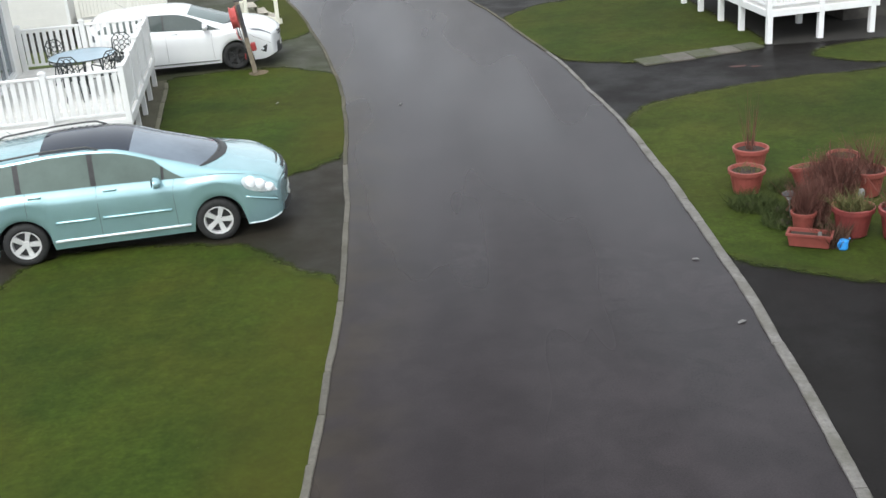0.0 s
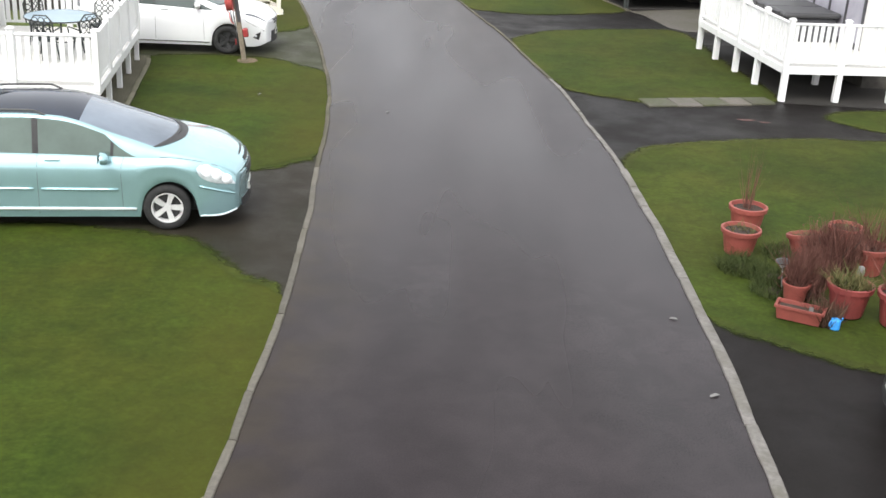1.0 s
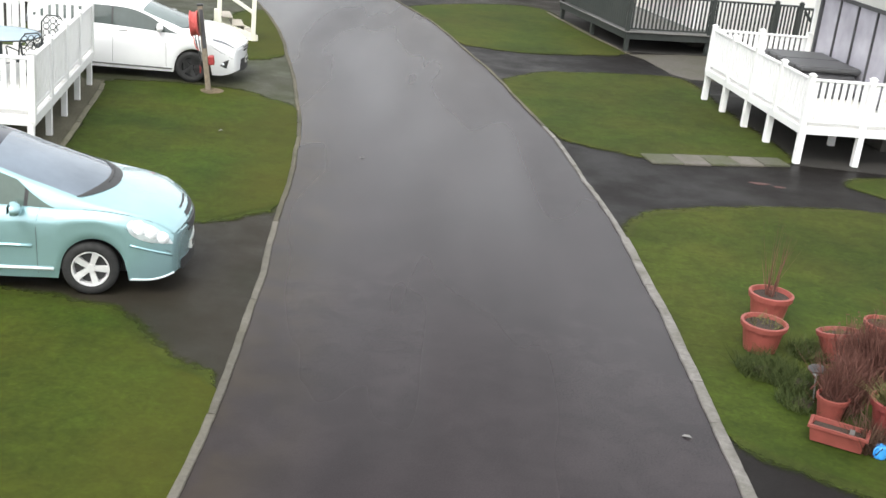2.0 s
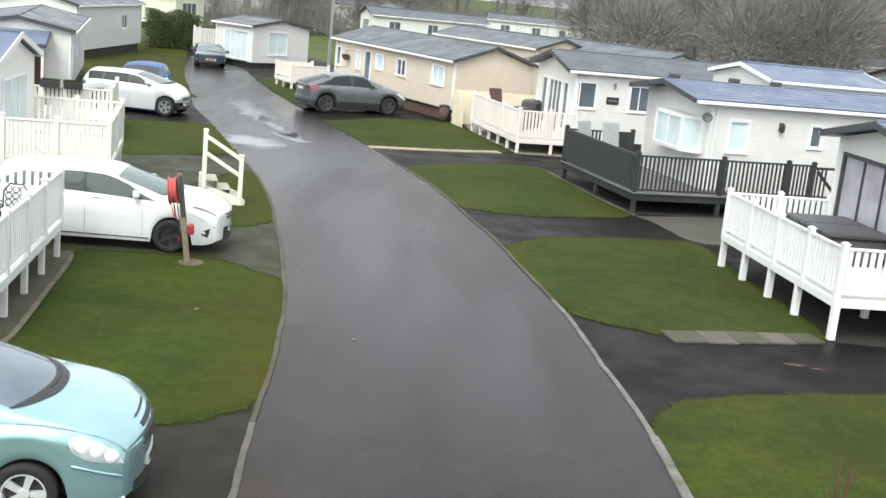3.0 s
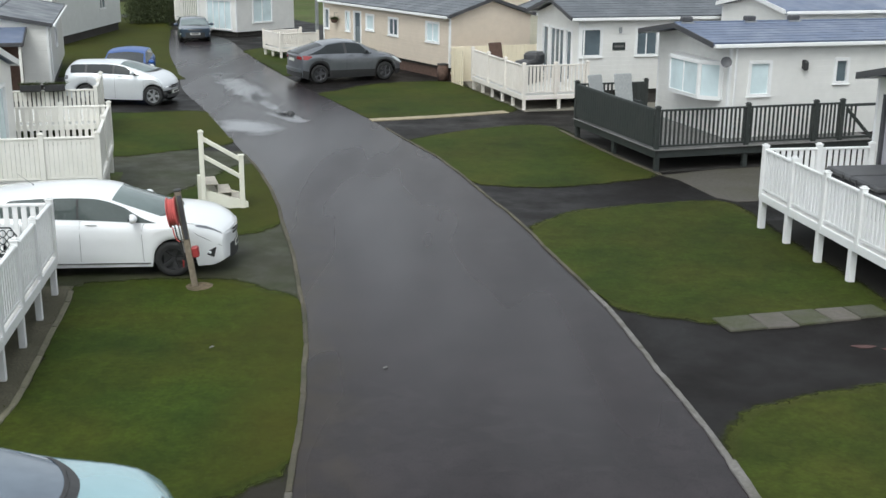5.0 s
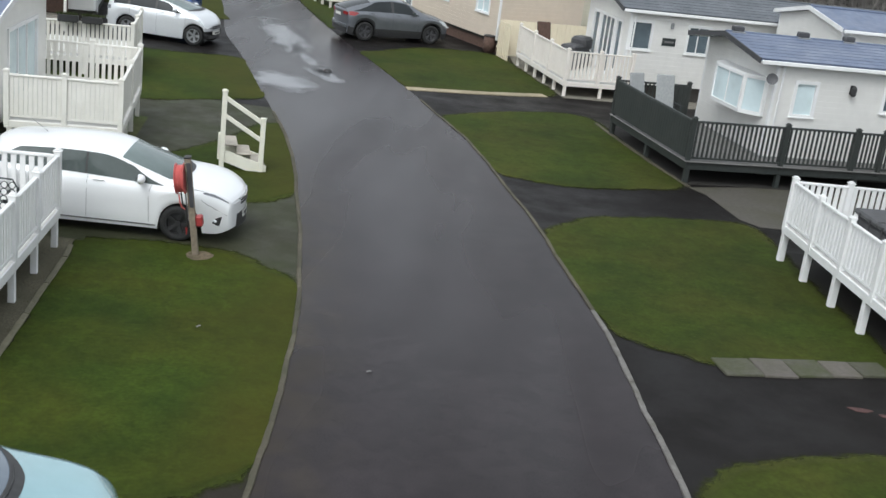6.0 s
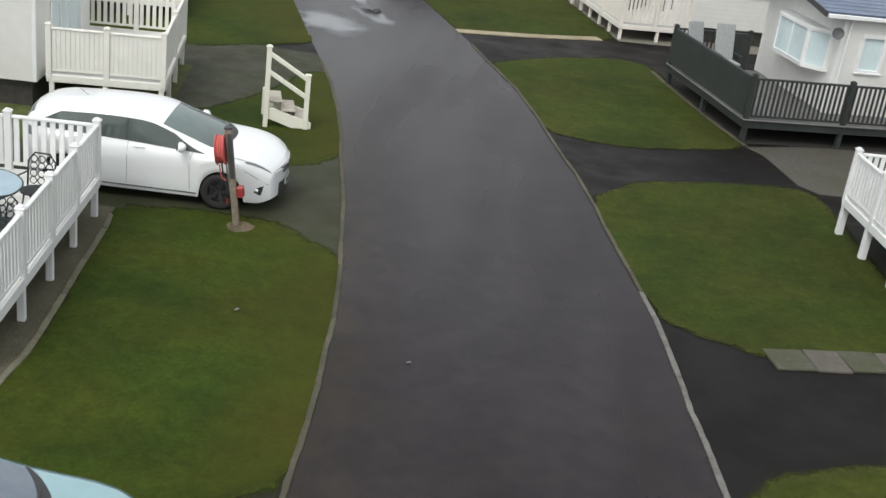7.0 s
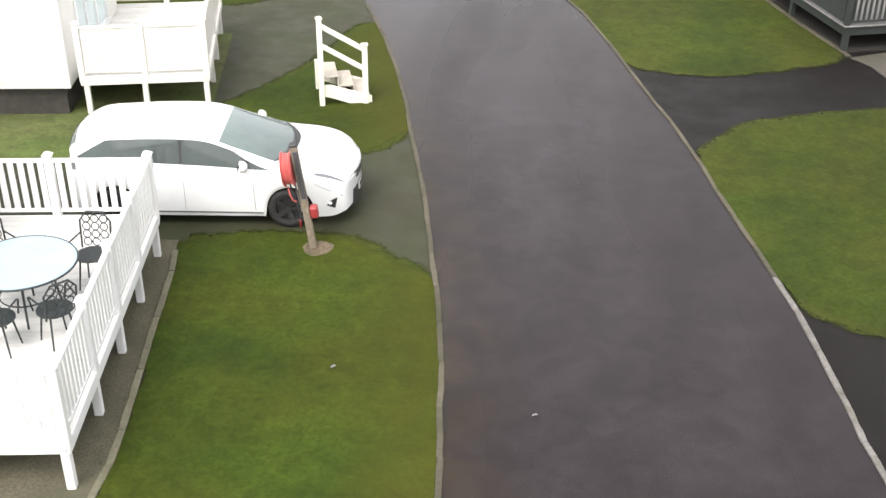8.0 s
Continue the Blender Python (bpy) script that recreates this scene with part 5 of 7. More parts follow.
lamp2 = thing("wall_lantern", "small grey wall light on white cladding", "lamp", frame2d((4.78, 40.2), U17) @ pose(1.5, 0.0, 2.55))
part("lantern_body", box((-0.05, -0.1, -0.1), (0.05, -0.003, 0.1), 0.02), M_GALV, lamp2)

# tan home
home("holiday_home", "tan clad holiday home with grey tiled roof", (0.31 + 11.6 * -0.53, 46.53 + 11.6 * 0.848), (0.53, -0.848), 11.6, 3.9, 0.5, 2.5, 0.6, M_CLAD_TAN, M_ROOF_GREY,
     side=[(0.14, 1.2, 0.66, 2.15, 0, G), (2.40, 1.25, 2.86, 2.15, 0, B), (3.25, 0.55, 3.95, 2.2, 0, G), (4.45, 1.45, 5.2, 2.15, 0, B), (6.55, 1.4, 7.4, 2.15, 1, G), (9.75, 1.4, 10.8, 2.2, 1, B)],
     back=(), skirt=M_BRICKSKIRT, courses=True)
hb = thing("hanging_basket", "dark hanging basket on the tan wall", "hanging basket", frame2d((0.31 + 11.6 * -0.53, 46.53 + 11.6 * 0.848), (0.53, -0.848)) @ pose(1.6, -0.2, 1.55))
part("basket", spin([(0.0, 0.0), (0.10, 0.02), (0.17, 0.10), (0.19, 0.18), (0.0, 0.17)], 14), M_BRICKSKIRT, hb, smooth=True)
part("bracket", tube([(0, 0.2, 0.45), (0, 0.0, 0.48), (0, 0.0, 0.18)], 0.012), M_IRON, hb)
ob = new("foliage", blade_mesh("foliage", rng.normal(0, 0.08, 300), rng.normal(0, 0.06, 300), np.full(300, 0.15), 0.14, 0.03, 0.9, M_FERN))
ob.parent = hb
fence = thing("cream_fence", "buff boarded privacy fence below the tan gable", "fence", frame2d((0.38, 46.1), (0.9, 0.36)))
bd = mesh_from(box((0, 0, 0), (0.18, 0.025, 1.38), 0.005), "board", M_CREAM_B)
for i in range(20):
    share("board", bd, fence, pose(0.02 + i * 0.186, 0, 0.0))
part("rail", box((0, 0.027, 0.3), (3.7, 0.07, 0.38)), M_CREAM_B, fence)
part("rail", box((0, 0.027, 1.1), (3.7, 0.07, 1.18)), M_CREAM_B, fence)
ret = mesh_from(box((0, 0, 0), (0.18, 0.025, 1.36), 0.005), "board", M_CREAM_B)
for i in range(7):
    share("board", ret, fence, pose(0.0, -0.03 - i * 0.186, 0, 0, 0, -100))

# home behind the hot tub deck: its glazed gable faces the lane
home("holiday_home", "white holiday home with a fully glazed gable", (9.9, 20.05), (0.986, 0.168), 10.0, 4.1, 0.6, 3.05, 0.42, M_CLAD_WHITE, M_ROOF_BLUE,
     front=[(0.22, 0.85, 3.7, 2.72, 3, M_MAUVEPANE, M_FASCIA)], side=[(1.0, 1.5, 1.9, 2.4, 1, G)], over_front=0.4, courses=True)
# home of the left deck
home("holiday_home", "white holiday home behind the deck with the garden table", (-8.05 - 9.88, 14.15 - 1.52), U8, 10.0, 4.0, 0.6, 2.85, 0.5, M_CLAD_WHITE, M_ROOF_GREY,
     side=[(2, 1.5, 3, 2.4, 1, G)], back=[(0.6, 0.8, 3.2, 2.5, 3, G)])
# home behind the white car
home("holiday_home", "white holiday home with glazed sliding doors", (-9.2 - 9.88, 23.45 - 1.52), U8, 10.0, 4.1, 0.55, 2.75, 0.55, M_CLAD_WHITE, M_ROOF_BLUE,
     side=[(2, 1.5, 3, 2.4, 1, G)], back=[(0.9, 0.8, 3.2, 2.4, 2, B)], over_front=0.15, fascia=M_PVC)


# ---- homes further off ----
def far_home(o, heading, length, width, m_wall, m_roof, label, eave=2.6, rise=0.55, side=(), front=(), back=(), fascia=M_FASCIA):
    return home("holiday_home", label, o, heading, length, width, 0.45, eave, rise, m_wall, m_roof, side=side, front=front, back=back, fascia=fascia)


far_home((-13.65, 40.9), (-0.28, 0.96), 10.0, 3.7, M_CLAD_WHITE, M_ROOF_GREY, "white holiday home with a plain gable and porch", 2.5, 0.34, side=[(4, 1.4, 5, 2.2, 1, G)])
porch = thing("porch", "slate-roofed porch with a brown door on a white gable", "porch", frame2d((-14.34, 40.70), (-0.96, -0.28)))
part("roof", box((0, 0.02, 0), (3.0, 2.1, 0.08), 0.02), M_ROOF_BLUE, porch, at=pose(0, 0, 2.40, -9.5, 0, 0))
part("fascia_board", box((-0.02, 2.07, 2.0), (3.02, 2.10, 2.13), 0.006), M_FASCIA, porch)
part("fascia_board", box((-0.03, 0.03, -0.05), (-0.003, 2.1, 0.09), 0.006), M_FASCIA, porch, at=pose(0, 0, 2.40, -9.5, 0, 0))
part("door", box((0.2, 0.02, 0.3), (0.98, 0.07, 1.95), 0.01), M_BRICKSKIRT, porch, "brown panelled door")
part("step", box((0.1, 0.08, -0.02), (1.1, 0.7, 0.28), 0.01), M_STEPGREY, porch)
for x in (0.06, 2.85):
    part("post", box((x, 1.92, -0.02), (x + 0.09, 2.01, 2.06), 0.008), M_WARMWHITE, porch)
far_home((-19.3, 57.6), (0.02, 1.0), 10.6, 4.0, M_CLAD_PALE, M_ROOF_GREY, "pale holiday home on dark piers", 2.75, side=[(7, 1.4, 8, 2.2, 1, G)], back=())
far_home((-34, 70), (0.97, 0.24), 11.0, 4.0, M_CLAD_CREAM, M_ROOF_GREY, "far cream holiday home", 2.7)
home("holiday_home", "far white home with a low windowed gable", (-14.11, 66.22), (0.78, -0.624), 3.3, 4.3, 0.25, 2.27, 0.36, M_CLAD_WHITE, M_ROOF_GREY,
     side=[(0.8, 0.35, 2.9, 1.95, 3, B)], back=[(1.1, 0.7, 2.55, 2.0, 1, B)])
far_home((10.95, 37.3), U17, 4.6, 4.0, M_CLAD_WHITE, M_ROOF_BLUE, "white home with slate-blue roof and white eaves behind", 3.42, 0.36, fascia=M_PVC)
far_home((15.5, 44.5), U17, 11.0, 4.0, M_CLAD_PALE, M_ROOF_BLUE, "pale home with a slate-blue roof in the next row", 2.8)
far_home((3.4, 52.0), (0.53, -0.848), 3.0, 3.9, M_CLAD_CREAM, M_ROOF_GREY, "cream home glimpsed beyond the tan one", 2.5)
far_home((-1.5, 72.0), (0.6, -0.8), 10.0, 4.0, M_CLAD_TAN, M_ROOF_GREY, "tan home beyond the first row", 2.6, side=[(2, 1.3, 3, 2.2, 1, G), (6, 1.3, 7, 2.2, 1, G)])
far_home((4.5, 68.0), (0.6, -0.8), 10.0, 4.0, M_CLAD_CREAM, M_ROOF_GREY, "cream home beyond the first row", 2.6, side=[(2, 1.3, 3, 2.2, 1, G)])
for i, (x, y, a, w, r) in enumerate(((-34, 92, 10, M_CLAD_WHITE, M_ROOF_GREY), (-22, 96, 160, M_CLAD_CREAM, M_ROOF_GREY), (-8, 98, 20, M_CLAD_WHITE, M_ROOF_GREY),
                                     (12, 88, 15, M_CLAD_WHITE, M_ROOF_GREY), (18, 112, 8, M_CLAD_WHITE, M_ROOF_GREY),
                                     (-14, 122, 14, M_CLAD_WHITE, M_ROOF_GREY), (2, 128, -6, M_CLAD_PALE, M_ROOF_GREY), (-30, 126, 4, M_CLAD_CREAM, M_ROOF_GREY),
                                     (26, 66, 18, M_CLAD_WHITE, M_ROOF_BLUE), (25, 52, 18, M_CLAD_WHITE, M_ROOF_BLUE),
                                     (13, 140, 12, M_CLAD_WHITE, M_ROOF_BLUE), (30, 90, 20, M_CLAD_PALE, M_ROOF_GREY))):
    far_home((x, y), (math.cos(radians(a)), math.sin(radians(a))), 10.5, 4.0, w, r, "distant holiday home among the rows", 2.7,
             side=[(1.5, 1.3, 2.6, 2.3, 1, G), (5, 1.3, 6, 2.3, 1, G), (8, 0.7, 8.8, 2.3, 0, G)], front=[(0.8, 1.2, 2.9, 2.3, 2, G)])


# ---- vehicles ----
def car(name, label, rear_axle, heading, length, width, height, wheelbase, wheel_r, paint, front_over, keys, glass_roof=None,
        rails=False, rim=M_ALLOY, screen=M_SCREEN, spokes=5, lower=None, strip=False, chrome=False, lens=M_LAMPGLASS, bulbs=0, fog=True, glass=M_CARGLASS):
    """A parked car. rear_axle: plan point under the middle of its rear axle. keys: side-profile splines, x from the rear axle.
    The skin is a grid of stations along x and rows k round the section; both ends bow outwards in plan."""
    root = thing(name, label, "car", frame2d(rear_axle, heading))
    bow_f, bow_r = 0.17, 0.13
    xf, xr = wheelbase + front_over - bow_f, wheelbase + front_over - length + bow_r
    xs = np.unique(np.concatenate([np.linspace(xr, xf, int(length / 0.04)), xr + np.array([0.01, 0.025]), xf - np.array([0.01, 0.025])]))
    hw = width / 2

    def spl(k):
        a = np.array(keys[k])
        y = np.interp(xs, a[:, 0], a[:, 1])
        for _ in range(2):
            y = np.convolve(np.pad(y, 2, mode="edge"), np.ones(5) / 5, "valid")
        return y

    belt, top, edge_w = spl("belt"), spl("top"), spl("roof_w") * hw
    nose = np.where(xs > wheelbase / 2, xf - xs, xs - xr)
    w = hw * (1 - 0.09 * np.clip(1 - nose / 0.6, 0, 1) ** 2.8)
    arch = wheel_r * 1.16
    low = np.full_like(xs, 0.185) + 0.09 * np.clip(1 - nose / 0.3, 0, 1) ** 2
    for xw in (0.0, wheelbase):
        q = arch ** 2 - (xs - xw) ** 2
        low = np.maximum(low, np.where(q > 0, wheel_r + np.sqrt(np.maximum(q, 0)), 0))
    low = np.minimum(low, belt - 0.08)
    ease = lambda t: t * t * (3 - 2 * t)
    bow = bow_f * ease(np.clip((xs - wheelbase * 0.45) / (wheelbase * 0.45), 0, 1)) - bow_r * ease(np.clip((0.1 - xs) / 0.6, 0, 1))
    # the screen bows forward in plan about its foot
    bow = bow + keys.get("screen_bow", 0.06) * np.exp(-((xs - keys["screen"][1]) / 0.42) ** 2)
    Y, Z = [], []
    for i, x in enumerate(xs):
        zb, zt, zl = belt[i], top[i], low[i]
        we = min(edge_w[i], w[i] * 0.92)
        cab = np.clip((zt - zb - 0.12) / 0.25, 0, 1)
        ze = max(zt - 0.055 * cab - 0.02 - 0.015 * (1 - cab), zb + 0.004)
        lip = 0.020 * max(0.0, 1 - max(0.0, min(abs(x), abs(x - wheelbase)) - arch * 0.9) / 0.12)
        ring = [(w[i] * 0.925 + lip, zl), (w[i] * 0.958 + lip, zl + 0.12 * (zb - zl)), (w[i] * 0.972 + lip * 0.5, zl + 0.33 * (zb - zl)), (w[i] * 0.987, zl + 0.58 * (zb - zl)),
                (w[i] * 1.0, zl + 0.80 * (zb - zl)), (w[i] * 0.962, zb - 0.045), (w[i] * 0.925, zb)]
        g0, g1, g2, g3 = keys.get("taper", (-9, -8, keys["cabin"][1] - 0.55, keys["cabin"][1]))
        q = max(0.03, min(1.0, (g3 - x) / (g3 - g2), (x - g0) / (g1 - g0)))
        for t in (0.06, 0.06 + 0.22 * q, 0.06 + 0.44 * q, 0.06 + 0.66 * q, 0.06 + 0.87 * q):
            ring.append((w[i] * 0.925 + (we - w[i] * 0.925) * t ** 1.15, zb + (ze - zb) * t))
        ring.append((we, ze))
        for t in (0.07, 0.2, 0.4, 0.6, 0.8, 1.0):
            ring.append((we * (1 - t), ze + (zt - ze) * (1 - (1 - t) ** 2)))
        Y.append([p[0] for p in ring])
        Z.append([p[1] for p in ring])
    Y, Z = np.array(Y), np.array(Z)
    nr = Y.shape[1]
    GL, TOP = (7, 10), 13

    def at(i, k, s):
        return (xs[i] + bow[i] * (1 - (Y[i][k] / w[i]) ** 2), s * Y[i][k], Z[i][k])

    def surf(x, kf, s, off=0.0):
        """A point of the skin at station x and row kf, off metres out of it."""
        k0 = int(min(max(math.floor(kf), 0), nr - 2))
        f = kf - k0
        ya = np.interp(x, xs, Y[:, k0]) * (1 - f) + np.interp(x, xs, Y[:, k0 + 1]) * f
        za = np.interp(x, xs, Z[:, k0]) * (1 - f) + np.interp(x, xs, Z[:, k0 + 1]) * f
        dy = np.interp(x, xs, Y[:, k0 + 1]) - np.interp(x, xs, Y[:, k0])
        dz = np.interp(x, xs, Z[:, k0 + 1]) - np.interp(x, xs, Z[:, k0])
        ln = math.hypot(dy, dz) or 1.0
        wx = np.interp(x, xs, w)
        front = max(0.0, (x - (xf - 0.5)) / 0.5)
        return Vector((x + np.interp(x, xs, bow) * (1 - (ya / wx) ** 2) + off * front, s * (ya + off * dz / ln), za - off * dy / ln))

    def patch(nm, mat, s, fn, nu=14, nv=5, label=""):
        """A skin-hugging panel: fn(u, v) gives (x, kf)."""
        bm = bmesh.new()
        g = [[bm.verts.new(surf(*fn(u / nu, v / nv), s, 0.006)) for v in range(nv + 1)] for u in range(nu + 1)]
        for a in range(nu):
            for c in range(nv):
                bm.faces.new((g[a][c], g[a + 1][c], g[a + 1][c + 1], g[a][c + 1]))
        bmesh.ops.recalc_face_normals(bm, faces=bm.faces)
        return part(nm, bm, mat, root, label, smooth=True)

    def line_on(nm, pts, s, r=0.004):
        return part(nm, tube([surf(x, k, s, 0.001) for x, k in pts], r, 4), M_BLACKPLASTIC, root)

    c0, c1 = keys["cabin"]
    s0, s1 = keys["screen"]
    r0, r1 = keys["rear"]

    def where(x, k, room):
        """The part that a face belongs to."""
        if GL[0] <= k <= GL[1] and c0 < x < c1 and room > 0.11:
            return next((f"pillar{j}" for j, (a, b) in enumerate(keys["pillars"]) if a < x < b), f"side_glass{sum(x > b for a, b in keys['pillars'])}")
        if k >= TOP and s0 < x < s1:
            return "windscreen"
        if k >= TOP and r0 < x < r1:
            return "rear_window"
        if glass_roof and k >= TOP and glass_roof[0] < x < glass_roof[1]:
            return "roof_glass"
        if lower is not None and k <= keys.get("sill_rows", 1) and (k == 1 or "sill_rows" not in keys or 0 < x < wheelbase):
            return "sill"
        return "body"

    bms = {}
    for s in (1, -1):
        for i in range(len(xs) - 1):
            xm = (xs[i] + xs[i + 1]) / 2
            room = (Z[i][12] + Z[i + 1][12] - belt[i] - belt[i + 1]) / 2
            for k in range(nr - 1):
                nm = where(xm, k, room)
                key = nm + ("" if nm in ("body", "windscreen", "rear_window", "roof_glass") else ("_r" if s < 0 else "_l"))
                bm, vm = bms.setdefault(key, (bmesh.new(), {}))
                q = []
                for a, b in ((i, k), (i + 1, k), (i + 1, k + 1), (i, k + 1)):
                    vk = (a, b, 0 if b == nr - 1 else s)
                    if vk not in vm:
                        vm[vk] = bm.verts.new(at(a, b, s))
                    q.append(vm[vk])
                bm.faces.new(q if s < 0 else q[::-1])
    # rounded nose and tail
    bm = bms["body"][0]
    for a, sg in ((0, -1), (len(xs) - 1, 1)):
        cols = np.linspace(-1, 1, 13)
        g = [[bm.verts.new((xs[a] + bow[a] * (1 - (Y[a][k] * t / w[a]) ** 2) + sg * 0.02 * math.sin(math.pi * min(1, k / 12)) * (1 - t * t), Y[a][k] * t, Z[a][k])) for t in cols] for k in range(nr - 1)]
        for k in range(nr - 2):
            for c in range(12):
                q = (g[k][c], g[k][c + 1], g[k + 1][c + 1], g[k + 1][c])
                bm.faces.new(q if sg > 0 else q[::-1])
    bmesh.ops.remove_doubles(bm, verts=bm.verts, dist=0.0008)
    looks = {"body": paint, "pillar": M_BLACKPLASTIC, "windscreen": screen, "rear_window": glass, "roof_glass": M_ROOFGLASS,
             "sill": lower or paint, "side_glass": glass}
    for key, (b, _) in bms.items():
        base = (key.rsplit("_", 1)[0] if key[-2:] in ("_l", "_r") else key).rstrip("0123456789")
        bmesh.ops.recalc_face_normals(b, faces=b.faces)
        part(base, b, looks[base], root, smooth=True)
    # underside and wheel wells
    part("underbody", box((xr + 0.12, -hw * 0.60, 0.17), (xf - 0.12, hw * 0.60, 0.42), 0.02), M_BLACKPLASTIC, root)
    for xw in (0.0, wheelbase):
        bm = bmesh.new()
        seg = 16
        arcs = [[bm.verts.new((xw + arch * math.cos(math.pi * j / seg), y, wheel_r + arch * math.sin(math.pi * j / seg))) for j in range(seg + 1)] for y in (-hw * 0.93, hw * 0.93)]
        for j in range(seg):
            bm.faces.new((arcs[0][j], arcs[0][j + 1], arcs[1][j + 1], arcs[1][j]))
        part("wheel_well", bm, M_BLACKPLASTIC, root)
    # wheels
    wt = 0.205
    tyre = spin([(wheel_r * 0.66, -wt / 2), (wheel_r * 0.93, -wt / 2), (wheel_r, -wt / 2 + 0.03), (wheel_r, wt / 2 - 0.03), (wheel_r * 0.93, wt / 2), (wheel_r * 0.70, wt / 2 + 0.004), (wheel_r * 0.66, wt / 2 - 0.01)], 32)
    tyre = mesh_from(tyre, "tyre", M_TYRE, smooth=True)
    rm = spin([(wheel_r * 0.68, wt / 2 - 0.006), (wheel_r * 0.63, wt / 2 - 0.004), (wheel_r * 0.60, wt / 2 - 0.02), (wheel_r * 0.58, wt / 2 - 0.07), (wheel_r * 0.58, -wt / 2)], 32)
    for j in range(spokes):
        mtx = Matrix.Rotation(2 * math.pi * j / spokes, 4, "Z")
        n0 = len(rm.verts)
        vs = [rm.verts.new((r * wheel_r, h * wheel_r, z)) for r, h, z in ((0.10, 0.085, wt / 2 - 0.03), (0.10, -0.085, wt / 2 - 0.03), (0.61, -0.125, wt / 2 - 0.012), (0.61, 0.125, wt / 2 - 0.012))]
        lo = [rm.verts.new((v.co.x, v.co.y, v.co.z - 0.035)) for v in vs]
        rm.faces.new(vs[::-1])
        for a in range(4):
            c = (a + 1) % 4
            rm.faces.new((vs[a], vs[c], lo[c], lo[a]))
        rm.verts.ensure_lookup_table()
        bmesh.ops.transform(rm, matrix=mtx, verts=rm.verts[n0:])
    add_rod(rm, (0, 0, wt / 2 - 0.06), (0, 0, wt / 2 - 0.015), wheel_r * 0.19, wheel_r * 0.16, 12)
    bmesh.ops.recalc_face_normals(rm, faces=rm.faces)
    rm = mesh_from(rm, "rim", rim)
    hub = mesh_from(rod((0, 0, -0.05), (0, 0, wt / 2 - 0.075), wheel_r * 0.57, seg=20), "brake_drum", M_BLACKPLASTIC)
    for xw in (0.0, wheelbase):
        for s in (1, -1):
            wh = share("wheel", hub, root, pose(xw, s * (hw * 0.965 - wt / 2 - 0.005), wheel_r, -90 * s, 0, 0), "spoked wheel with black tyre")
            share("tyre", tyre, wh, Matrix())
            share("rim", rm, wh, Matrix())
    # lamps, grilles and seams hug the skin
    l0, l1, lk, lh = keys["lamp"]
    sd = keys.get("scuttle", 0.13)
    for s in (1, -1):
        patch("scuttle", M_BLACKPLASTIC, s, lambda u, v: (s1 - 0.012 + sd * v * (0.12 + 0.88 * min(1.0, 1.5 * u) ** 0.8), 12.75 + u * (nr - 1.001 - 12.75)), 10, 3)
        lamp = patch("headlight", lens, s, lambda u, v: (l0 + (l1 - l0) * u, lk - 0.9 * u * keys.get("lamp_drop", 1.0) + lh * (v - 0.5) * (0.12 + math.sin(math.pi * u ** 0.7) ** 0.6)), label="clear headlamp lens")
        patch("tail_light", keys.get("tail", M_TAIL), s, lambda u, v: (xr + 0.005 + keys.get("tail_len", 0.25) * u, 4.2 + 2.6 * v * (1 - 0.6 * u)), label="rear lamp")
        for slot in keys.get("slots", ()):
            patch("grille_slot", M_BLACKPLASTIC, s, lambda u, v: (slot[0] + slot[1] * v, slot[2] + (nr - 1.001 - slot[2]) * u), 8, 1)
        for j in range(bulbs):
            q = surf(l0 + (l1 - l0) * (0.26 + 0.26 * j), lk - 0.9 * keys.get("lamp_drop", 1.0) * (0.26 + 0.26 * j), s, -0.014)
            bm = bmesh.new()
            bmesh.ops.create_uvsphere(bm, u_segments=12, v_segments=8, radius=0.088, matrix=Matrix.Translation(q) @ Matrix.Diagonal((1.0, 0.5, 1.15 - 0.15 * j, 1)))
            part("reflector", bm, M_BULB, lamp, "bright round lamp", smooth=True)
        if fog:
            f0, f1, fk, fh = keys.get("fog", (xf - 0.17, xf - 0.05, 1.6, 0.8))
            pk = patch("fog_pocket", M_BLACKPLASTIC, s, lambda u, v: (f0 + (f1 - f0) * u + 0.05 * v, fk + fh * (v - 0.5) * (0.35 + 0.65 * u)))
            if "fog" in keys:
                bm = bmesh.new()
                bmesh.ops.create_uvsphere(bm, u_segments=10, v_segments=6, radius=0.035, matrix=Matrix.Translation(surf((f0 + f1) / 2, fk, s, -0.01)))
                part("fog_lamp", bm, M_BULB, pk, "small round fog lamp", smooth=True)
        line_on("bonnet_gap", [(s1 + 0.12 + (l1 - s1 - 0.14) * t, 8.2 + 2.8 * t * t) for t in (0, 0.25, 0.5, 0.75, 1.0)], s)
        line_on("bumper_gap", [(wheelbase + arch * 0.80 + (xf - 0.02 - wheelbase - arch * 0.8) * t, 4.2 - 1.2 * t) for t in (0, 0.3, 0.6, 1.0)], s)
        for sx in keys["seams"]:
            line_on("door_gap", [(sx + 0.02 * (k / 6), k) for k in np.linspace(0.6, 6.8, 9)], s, 0.0035)
    zn = float(np.interp(xf, xs, top))

    def nose_bar(nm, y0, y1, z0, z1, mat, out=0.012, n=10):
        """A panel across the bowed nose."""
        bm = bmesh.new()
        g = []
        for j in range(n + 1):
            y = y0 + (y1 - y0) * j / n
            x = xf + bow_f * (1 - (y / (hw * 0.85)) ** 2) + 0.02
            g.append([bm.verts.new((x + out, y, z0)), bm.verts.new((x + out - 0.012, y, z1)), bm.verts.new((x - 0.05, y, z1)), bm.verts.new((x - 0.05, y, z0))])
